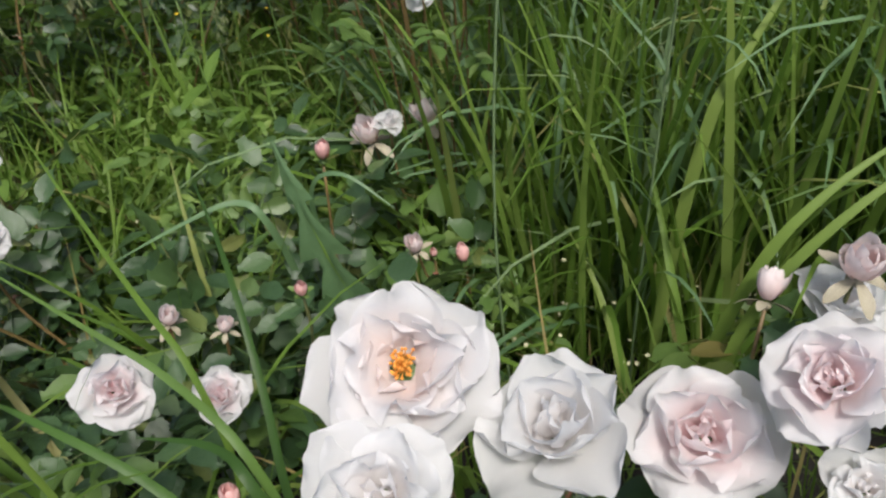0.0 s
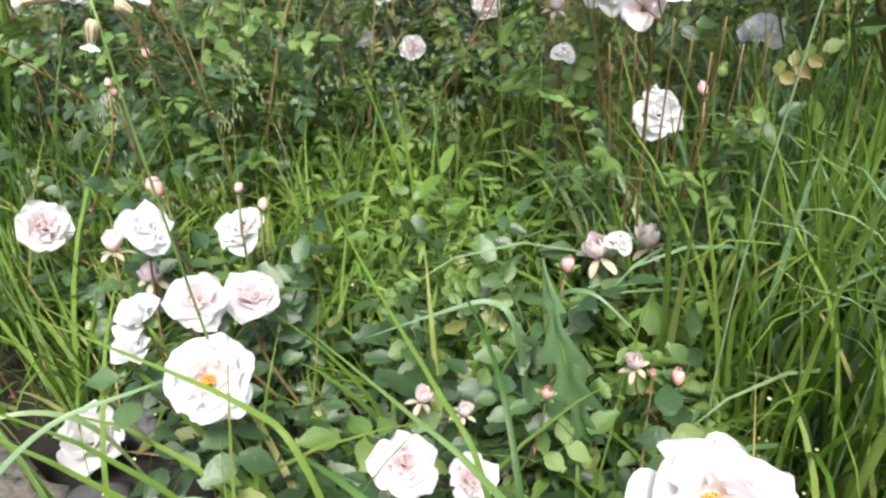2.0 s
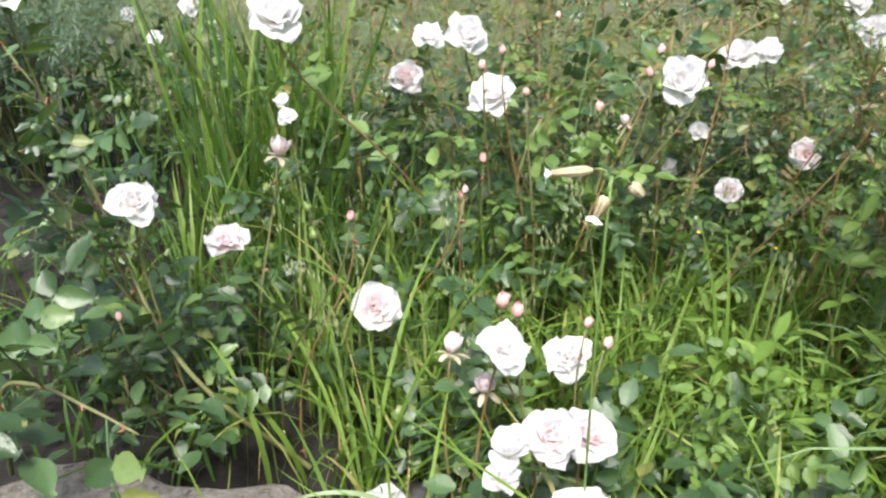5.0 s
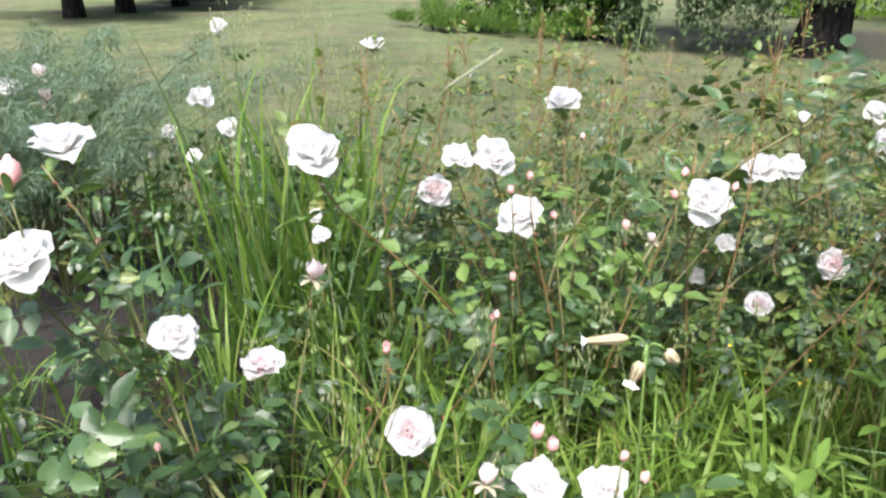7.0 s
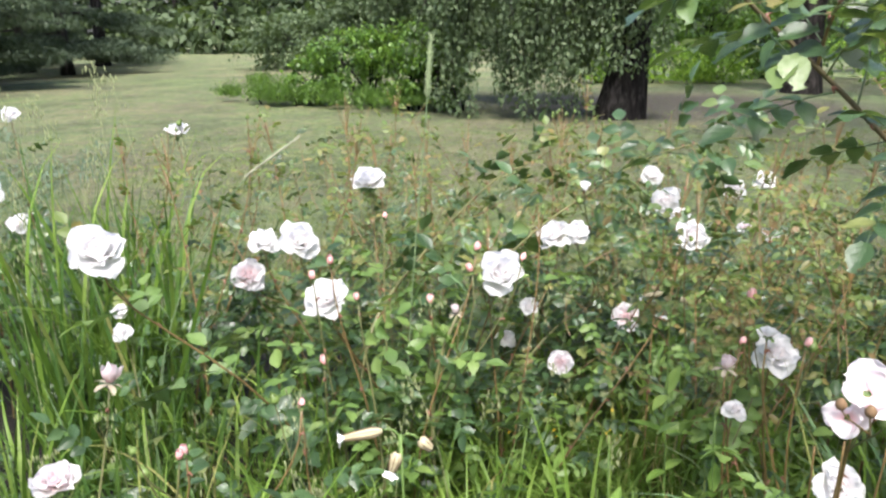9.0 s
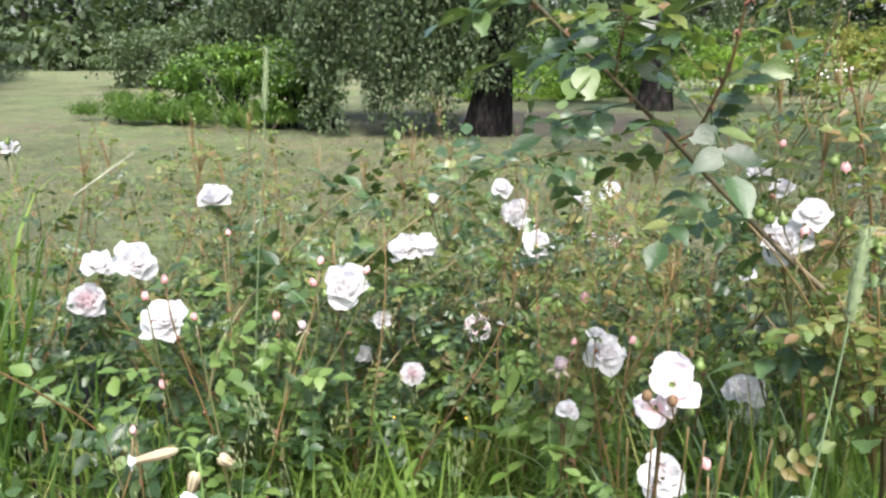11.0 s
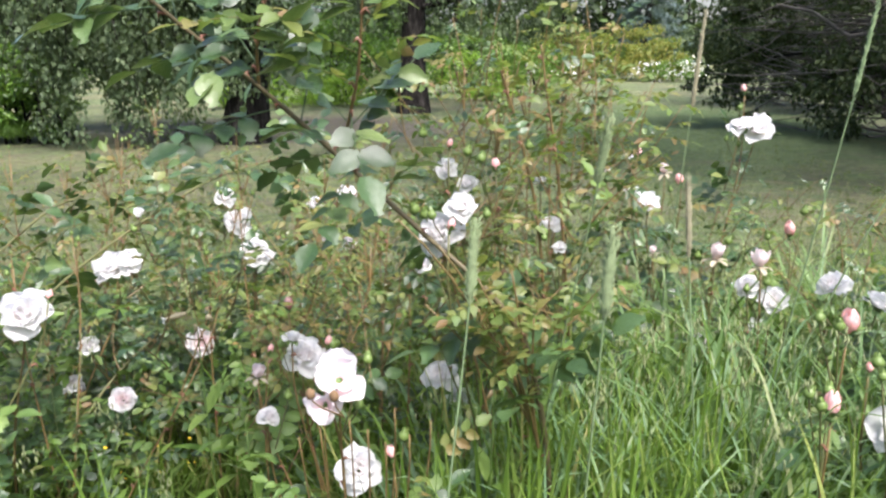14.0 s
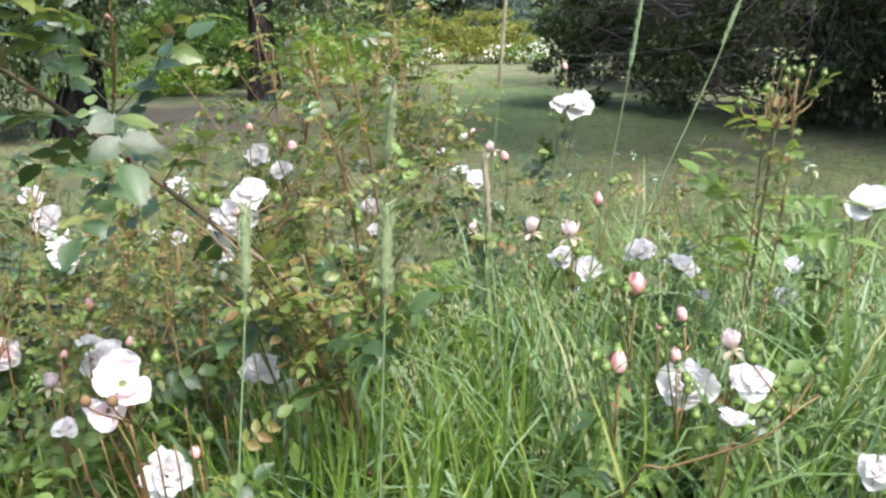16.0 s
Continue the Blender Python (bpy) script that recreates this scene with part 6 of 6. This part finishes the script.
filler("weed_foliage", [(-0.35, 0.2, 0.95, 1.45, 0.05, 0.3, 1500), (-0.6, 0.5, 0.72, 1.35, 0.0, 0.3, 2300), (-0.35, 0.15, 0.6, 0.95, 0.0, 0.2, 900), (-1.5, -0.8, 1.3, 1.9, 0.0, 0.4, 500), (-0.6, 0.2, 1.6, 2.4, 0.0, 0.35, 800), (0.0, 0.35, 0.95, 1.6, 0.1, 0.42, 900)], 9, "leafy light green weeds filling the gaps", [sliver(0.036, 0.009), sliver(0.028, 0.011), sliver(0.05, 0.007)], WEED, 1.0, 0.8)


tuft("grass tuft whose long blades arch across the roses", (-0.2, 0.3, -0.02), [(82, 16, 0.62, 3), (96, 24, 0.6, 3), (70, 30, 0.58, 2), (112, 20, 0.56, 3), (60, 26, 0.6, 3), (100, 34, 0.6, 2), (88, 10, 0.6, 4), (-70, 20, 0.46, 3), (-40, 14, 0.48, 3)], SLIM_MESHES)
tuft("grass tuft leaning over dark soil", (-0.5, 0.24, -0.02), [(70, 25, 0.48, 3), (100, 30, 0.44, 3), (-60, 24, 0.54, 3), (-85, 30, 0.56, 2), (30, 18, 0.5, 3), (-100, 36, 0.46, 2)], SLIM_MESHES)
tuft("grass tuft arching beside a boulder", (-0.78, 0.46, -0.02), [(-70, 26, 0.56, 3), (-95, 30, 0.54, 2), (-50, 34, 0.5, 2), (80, 20, 0.5, 3), (60, 28, 0.48, 3), (20, 15, 0.56, 3), (-20, 14, 0.56, 2)], SLIM_MESHES)


def ribbon(points, width):
    """A single grass blade along points, folded on its midrib and tapered to both ends."""
    line = spline(points, 5)
    v, f, n = [], [], len(line) - 1
    for i, p in enumerate(line):
        d = (line[min(i + 1, n)] - line[max(i - 1, 0)]).normalized()
        side = d.cross(Vector((0.12, -0.55, 0.83))).normalized()
        w = width * (0.45 + 0.55 * min(1, 4 * i / n)) * (1 - (i / n) ** 3) / 2 + 0.0003
        up = side.cross(d) * 0.3 * w
        v += [p - side * w + up, p, p + side * w + up]
    for i in range(n):
        f += [(3 * i, 3 * i + 1, 3 * i + 4, 3 * i + 3), (3 * i + 1, 3 * i + 2, 3 * i + 5, 3 * i + 4)]
    return v, f


def long_tuft(label, blades, mat):
    """A tuft of a few long blades, each along its own line from root to tip."""
    ob = thing("grass_tuft", label, "grass", group="grass tufts in the bed")
    for width, *points in blades:
        part("blade", mesh("blade", *ribbon(points, width), mat), ob)


long_tuft("grass tuft whose long blades lie across the white roses", (
    (0.0055, (-0.16, 0.25, -0.02), (-0.17, 0.25, 0.25), (-0.203, 0.255, 0.394), (-0.263, 0.273, 0.405), (-0.381, 0.293, 0.4), (-0.648, 0.36, 0.343)),
    (0.005, (-0.13, 0.27, -0.02), (-0.06, 0.29, 0.25), (-0.08, 0.32, 0.356), (-0.127, 0.354, 0.39), (-0.198, 0.409, 0.42), (-0.298, 0.49, 0.463))), GRASS)
long_tuft("grass tuft with pale blades drooping over soil", (
    (0.0065, (-0.55, 0.06, -0.02), (-0.54, 0.1, 0.2), (-0.5, 0.17, 0.3), (-0.463, 0.237, 0.345), (-0.42, 0.301, 0.345), (-0.39, 0.36, 0.335)),
    (0.007, (-0.6, 0.42, -0.02), (-0.61, 0.38, 0.14), (-0.64, 0.34, 0.205), (-0.69, 0.29, 0.215), (-0.75, 0.24, 0.175)),
    (0.008, (-0.48, 0.12, -0.02), (-0.45, 0.2, 0.16), (-0.38, 0.27, 0.24), (-0.28, 0.3, 0.22))), BLUE_GRASS)
long_tuft("grass tuft with long dark blades beside large blooms", (
    (0.006, (0.03, 0.2, -0.02), (0.02, 0.235, 0.25), (-0.01, 0.257, 0.361), (-0.072, 0.289, 0.39), (-0.132, 0.307, 0.41), (-0.24, 0.34, 0.44)),
    (0.008, (0.05, 0.19, -0.02), (0.03, 0.225, 0.24), (0.0, 0.24, 0.352), (-0.037, 0.262, 0.36), (-0.1, 0.27, 0.35)),
    (0.008, (0.04, 0.21, -0.02), (-0.02, 0.24, 0.2), (-0.09, 0.26, 0.3), (-0.19, 0.28, 0.34), (-0.27, 0.31, 0.32)),
    (0.007, (0.04, 0.22, -0.02), (-0.03, 0.3, 0.2), (-0.06, 0.36, 0.3), (-0.11, 0.44, 0.36), (-0.2, 0.56, 0.36))), SHADED_GRASS)
long_tuft("grass tuft with broad bright blades leaning outwards", (
    (0.0095, (0.25, 0.42, -0.02), (0.26, 0.44, 0.2), (0.297, 0.455, 0.35), (0.342, 0.48, 0.412), (0.42, 0.53, 0.45)),
    (0.009, (0.27, 0.41, -0.02), (0.275, 0.42, 0.2), (0.297, 0.43, 0.34), (0.36, 0.46, 0.42), (0.45, 0.51, 0.46)),
    (0.012, (0.24, 0.6, -0.02), (0.25, 0.61, 0.2), (0.275, 0.627, 0.376), (0.299, 0.648, 0.43), (0.36, 0.71, 0.52))), GRASS)
long_tuft("pale arching grass blade among weeds", (
    (0.007, (-0.12, 0.6, -0.02), (-0.12, 0.57, 0.2), (-0.126, 0.545, 0.32), (-0.155, 0.547, 0.34), (-0.203, 0.523, 0.33), (-0.28, 0.49, 0.3)),
    (0.006, (-0.1, 0.62, -0.02), (-0.1, 0.6, 0.2), (-0.09, 0.58, 0.33), (-0.05, 0.57, 0.36), (0.0, 0.56, 0.33))), BLUE_GRASS)


# ---- flowering grasses, campions and weeds ----
def seed_grass(label, foot, tip, head, bow, mat=SEED, thick=0.0045, seed=1, lay=None):
    """A grass stalk with a long narrow seed head and a few blades."""
    ob = thing("grass_stalk", label, "grass", group="flowering grass stalks")
    foot, tip = Vector(foot), Vector(tip)
    line = bezier(foot, foot + Vector((bow[0], bow[1], (tip.z - foot.z) * 0.45)), tip - (Vector(lay) if lay else (tip - foot) * 0.25), tip, 12)
    part("stalk", mesh("stalk", *tube(line, [0.0016 - 0.00004 * i for i in range(13)], 5), STALK), ob)
    if head:
        d = (line[-1] - line[-3]).normalized()
        r = random.Random(seed)
        core = [line[-1] - d * head + d * head * i / 8 for i in range(10)]
        pieces = [tube(core, [thick * q for q in (0.4, 0.8, 1, 1, 1, 1, 0.95, 0.8, 0.5, 0.2)], 8)]
        for _ in range(150):
            u = r.random()
            p = core[0].lerp(core[-1], u)
            side = Vector((r.uniform(-1, 1), r.uniform(-1, 1), r.uniform(-1, 1))).cross(d).normalized()
            pieces.append(tube([p + side * thick * 0.7, p + side * thick * 1.5 + d * 0.006], [0.0009, 0.0003], 3))
        part("seedhead", mesh("seedhead", *join(pieces), mat), ob, "narrow bristly seed head")
    r = random.Random(seed + 9)
    for u in (2, 5):
        part("blade", BLUE_MESHES[1 + u % 3], ob, "", Matrix.Translation(line[u]) @ Matrix.Rotation(r.uniform(0, 6.28), 4, "Z") @ Matrix.Rotation(-0.35, 4, "X") @ Matrix.Scale(r.uniform(0.16, 0.26), 4))
    return ob


seed_grass("grass stalk with a pale green pointed seed head", (0.22, 0.62, 0.0), (0.266, 0.678, 0.83), 0.085, (0.01, 0.02), SEED, 0.0062, 1)
seed_grass("grass stalk with a narrow grey-green seed head", (0.2, 0.95, 0.0), (0.285, 0.86, 0.925), 0.075, (-0.02, 0.0), SEED, 0.005, 2)
seed_grass("blue-green grass stalk with a slim seed head", (0.09, 0.6, 0.0), (0.128, 0.69, 0.835), 0.08, (-0.03, 0.0), SEED, 0.005, 3)
seed_grass("tall thin grass stalk standing over the roses", (-0.83, 1.05, 0.0), (-0.795, 1.13, 1.0), 0.1, (0.0, 0.0), SEED, 0.0045, 4)
seed_grass("long leaning grass stalk", (0.5, 0.98, 0.0), (0.8, 1.0, 1.09), 0.12, (-0.03, 0.0), STALK, 0.0022, 5)
seed_grass("long grass stalk crossing another", (0.52, 0.98, 0.0), (0.63, 0.96, 1.08), 0.13, (0.0, 0.0), STALK, 0.0022, 6)
seed_grass("tall faded grass stalk", (0.46, 1.36, 0.0), (0.53, 1.4, 1.06), 0.16, (0.0, 0.0), STRAW, 0.0035, 7)
seed_grass("pale straw-coloured grass stalk", (0.45, 0.9, 0.0), (0.42, 1.0, 0.825), 0.1, (0.0, 0.0), STRAW, 0.0035, 8)
seed_grass("thin arching grass stalk with a pale head", (-1.36, 0.86, 0.0), (-1.109, 1.100, 0.805), 0.125, (-0.02, 0.0), PALE_STRAW, 0.0021, 9, (0.134, 0.128, 0.074))

LANCE = leaflet(1.0, 0.3, 0.25, 0.2, 7, 0.0)
LANCE_MESH = mesh("weed_leaf", *LANCE, WEED)


def campion(label, foot, tip, flowers, seed, height_leaves=7):
    """A campion: an upright stem with paired narrow leaves and pale inflated calyces."""
    ob = thing("campion", label, "wild flower", group="campions in the bed")
    r = random.Random(seed)
    foot, tip = Vector(foot), Vector(tip)
    line = bezier(foot, foot + Vector((0, 0, 0.3 * tip.z)), tip - Vector((0, 0, 0.25 * tip.z)), tip, 10)
    part("stem", mesh("stem", *tube(line, [0.0017 - 0.00006 * i for i in range(11)], 5), CALYX), ob)
    for k in range(height_leaves):
        p, az = line[1 + k % 9], k * 1.57 + r.uniform(-0.3, 0.3)
        for s in (0, math.pi):
            part("leaf", LANCE_MESH, ob, "", Matrix.Translation(p) @ Matrix.Rotation(az + s, 4, "Z") @ Matrix.Rotation(r.uniform(0.1, 0.7), 4, "X") @ Matrix.Scale(r.uniform(0.045, 0.075), 4))
    heads = [((-0.78, -0.57, -0.12), (-0.012, -0.008, 0.004), 0.031, True), ((-0.25, -0.2, -1.0), (-0.002, -0.002, -0.016), 0.017, True), ((0.5, 0.4, -0.6), (0.012, 0.009, -0.006), 0.013, False)]
    for k, (out, shift, long, open_one) in enumerate(heads if flowers > 1 else [((r.uniform(-0.3, 0.3), 0.1, 1.0), (0, 0, 0.012), 0.015, False)]):
        out, p = Vector(out).normalized(), tip + Vector(shift)
        end = p + out * long
        part("flower_stalk", mesh("flower_stalk", *tube(bezier(tip - Vector((0, 0, 0.012)), tip + Vector((0, 0, 0.006)), p - out * 0.006 + Vector((0, 0, 0.003)), p, 4), 0.001, 4), CALYX), ob)
        girth = 0.0044 if long > 0.02 else 0.0052 if flowers > 1 else 0.0034
        cup = part("calyx", mesh("calyx", *tube([p.lerp(end, u) for u in (0, 0.08, 0.25, 0.5, 0.8, 1.0)], [0.3 * girth, 0.7 * girth, girth, 0.95 * girth, 0.72 * girth, 0.6 * girth], 10, False), CREAM if flowers > 1 else CALYX), ob, "pale inflated ribbed calyx" if flowers > 1 else "")
        side = out.cross(Vector((0.3, 0.2, 0.9))).normalized()
        ribs = [tube([p.lerp(end, u) + (Matrix.Rotation(0.785 * q, 3, out) @ side) * girth * w for u, w in ((0.05, 0.55), (0.25, 1.0), (0.5, 0.96), (0.8, 0.74), (1.0, 0.62))], 0.0004, 3) for q in range(8)]
        tagged(part("rib", mesh("rib", *join(ribs), HEART), cup, "brown ribs"), kind="stuff")
        if open_one:
            petals = join([petal(r, a * 1.2566, 0.05, 0, 0.55, 0.2, 20, 80, 0.4, 0.05, 4, 4) for a in range(5)])
            part("petals", mesh("petals", *petals, WHITE_FLOWER), cup, "small white petals", Matrix.Translation(end) @ turned(out) @ Matrix.Scale(0.016, 4))
    return ob


campion("campion with cream calyces and a few white petals", (-0.36, 0.37, 0), (-0.37, 0.34, 0.705), 2, 1, 2)
campion("campion in bud beside the roses", (-0.29, 1.0, 0), (-0.31, 1.02, 0.62), 2, 2)
campion("grey-green campion with a drooping bud", (-0.2, 0.98, 0), (-0.22, 0.95, 0.46), 1, 3)
campion("young campion not yet in flower", (-0.33, 0.86, 0), (-0.35, 0.86, 0.42), 1, 4)
campion("leafy campion at the back of the bed", (0.13, 0.86, 0), (0.15, 0.85, 0.6), 1, 5)


def weed(at, height, seed):
    ob = thing("weed", "leafy light green weed", "weed", (0, 0, 0), "weeds in the bed")
    r = random.Random(seed)
    foot = Vector(at)
    tip = foot + Vector((r.uniform(-0.08, 0.08), r.uniform(-0.08, 0.08), height))
    line = bezier(foot, foot + Vector((0, 0, height * 0.4)), tip - Vector((0, 0, height * 0.3)), tip, 8)
    part("stem", mesh("stem", *tube(line, [0.0022 - 0.00015 * i for i in range(9)], 4), WEED), ob)
    for k in range(int(height / 0.02)):
        u = 0.1 + 0.9 * k * 0.02 / height
        p = line[min(8, int(u * 8))]
        part("leaf", LANCE_MESH, ob, "", Matrix.Translation(p) @ Matrix.Rotation(k * 2.4 + r.uniform(-0.3, 0.3), 4, "Z") @ Matrix.Rotation(r.uniform(-0.3, 1.0), 4, "X") @ Matrix.Scale(r.uniform(0.028, 0.056), 4))


g = random.Random(23)
for k in range(66):
    if k < 50:
        x, y = g.uniform(-0.65, 0.05), g.uniform(0.7, 1.2)
    else:
        x, y = g.uniform(0.05, 0.5), g.uniform(0.7, 1.3)
    weed((x, y, -0.02), g.uniform(0.14, 0.32), 500 + k)


def lobed_leaf(at, az, lean, length, label, roll=0):
    """A thistle's long leaf with jagged lobes."""
    ob = thing("thistle_leaf", label, "weed", at)
    v, f, n = [], [], 16
    for i in range(n + 1):
        u = i / n
        w = 0.17 * math.sin(math.pi * min(1, u * 0.9 + 0.08)) * (1.0 if i % 4 == 1 else 0.55 if i % 4 == 2 else 0.3) * (1.15 - 0.7 * u) + 0.004
        s = 0.07 if i % 4 == 1 else 0.0
        v += [(-w, u - s, 0.25 * w - 0.2 * u * u), (-w * 0.4, u, 0.02 - 0.2 * u * u), (0, u, -0.2 * u * u), (w * 0.4, u, 0.02 - 0.2 * u * u), (w, u - s, 0.25 * w - 0.2 * u * u)]
    for i in range(n):
        f += [(5 * i + k, 5 * i + k + 1, 5 * i + k + 6, 5 * i + k + 5) for k in range(4)]
    part("leaf", mesh("thistle_leaf", v, f, BLUE_GRASS), ob, "", Matrix.Rotation(radians(az), 4, "Z") @ Matrix.Rotation(radians(lean), 4, "X") @ Matrix.Rotation(radians(roll), 4, "Y") @ Matrix.Scale(length, 4))
    part("midrib", mesh("midrib", *tube([(0, 0, 0.004), (0, 0.5, -0.046), (0, 0.95, -0.178)], [0.012, 0.008, 0.003], 5), WEED), ob, "", Matrix.Rotation(radians(az), 4, "Z") @ Matrix.Rotation(radians(lean), 4, "X") @ Matrix.Rotation(radians(roll), 4, "Y") @ Matrix.Scale(length, 4))


lobed_leaf((-0.034, 0.536, 0.186), 122, 72, 0.23, "long jagged grey-green thistle leaf", -122)
tuft("thistle stem hidden in grass", (-0.034, 0.54, -0.02), [(10, 2, 0.22, 0), (130, 3, 0.22, 0), (250, 2, 0.21, 0)], BLUE_MESHES)
lobed_leaf((-0.06, 0.5, 0.02), -50, 40, 0.2, "jagged grey-green thistle leaf")
lobed_leaf((-0.08, 0.5, 0.02), 95, 45, 0.2, "jagged grey-green thistle leaf")


def daisies(name, label, mat, spots, size, seed):
    g = np.random.default_rng(seed)
    places = []
    for x, y, rx, ry, low, high, count in spots:
        pos = np.stack([x + rx * g.uniform(-1, 1, count), y + ry * g.uniform(-1, 1, count), g.uniform(low, high, count)], -1)
        a = turn_of(g.uniform(0, 6.28, count), g.normal(0, 0.5, count), g.normal(0, 0.5, count), size * g.uniform(0.7, 1.2, count))
        places += [(0, r, p) for r, p in zip(a, pos)]
    star = join([petal(random.Random(k), k * 1.2566, 0.05, 0, 0.5, 0.2, 30, 85, 0.4, 0.05, 3, 3) for k in range(5)])
    return tagged(new(name, scattered(name, [star], places, mat)), label, "wild flower", kind="stuff")


def panicles(label, spots, seed):
    """Fine grass in flower: thin stalks with loose hanging spikelets."""
    r = random.Random(seed)
    pieces = []
    for x, y, rx, ry, low, high, count in spots:
        for _ in range(count):
            px, py, h = x + r.uniform(-rx, rx), y + r.uniform(-ry, ry), r.uniform(low, high)
            lx, ly = r.uniform(-0.1, 0.1), r.uniform(-0.1, 0.1)
            line = bezier((px, py, -0.02), (px, py, h * 0.5), (px + lx * 0.5, py + ly * 0.5, h * 0.9), (px + lx, py + ly, h), 8)
            pieces.append(tube(line, [0.0011 - 0.0001 * i for i in range(9)], 3))
            for _ in range(16):
                p = line[5 + r.randrange(4)].lerp(line[8], r.random())
                q = p + Vector((r.uniform(-0.02, 0.02), r.uniform(-0.02, 0.02), r.uniform(-0.012, 0.012)))
                pieces.append(tube([q, q + Vector((r.uniform(-0.003, 0.003), 0, -0.006)), q + Vector((r.uniform(-0.004, 0.004), 0, -0.014))], [0.0006, 0.0016, 0.0004], 4))
    ob = new("panicle_grass", mesh("panicle_grass", *join(pieces), STRAW_GREEN))
    return tagged(ob, label, "grass", kind="stuff")


panicles("fine flowering grass with loose pale spikelets", [(0.55, 0.95, 0.3, 0.25, 0.45, 0.7, 34), (0.9, 1.3, 0.4, 0.4, 0.45, 0.7, 40), (-0.95, 0.65, 0.25, 0.2, 0.25, 0.45, 16), (-0.35, 1.3, 0.5, 0.4, 0.3, 0.55, 24), (-1.9, 1.1, 0.5, 0.4, 0.5, 0.8, 20), (-1.72, 1.02, 0.16, 0.14, 0.8, 1.0, 9)], 3)
daisies("chickweed_flowers", "tiny cream chickweed stars in low grass", PALE_FLOWER, [(0.12, 0.7, 0.3, 0.25, 0.06, 0.16, 90), (0.3, 0.6, 0.2, 0.14, 0.05, 0.2, 90), (-0.5, 0.6, 0.4, 0.25, 0.05, 0.18, 50), (-0.3, 1.0, 0.3, 0.25, 0.05, 0.15, 50)], 0.0055, 1)
daisies("yellow_flowers", "tiny yellow flowers under the roses", YELLOW_FLOWER, [(-0.55, 1.3, 0.16, 0.1, 0.12, 0.26, 16)], 0.009, 2)
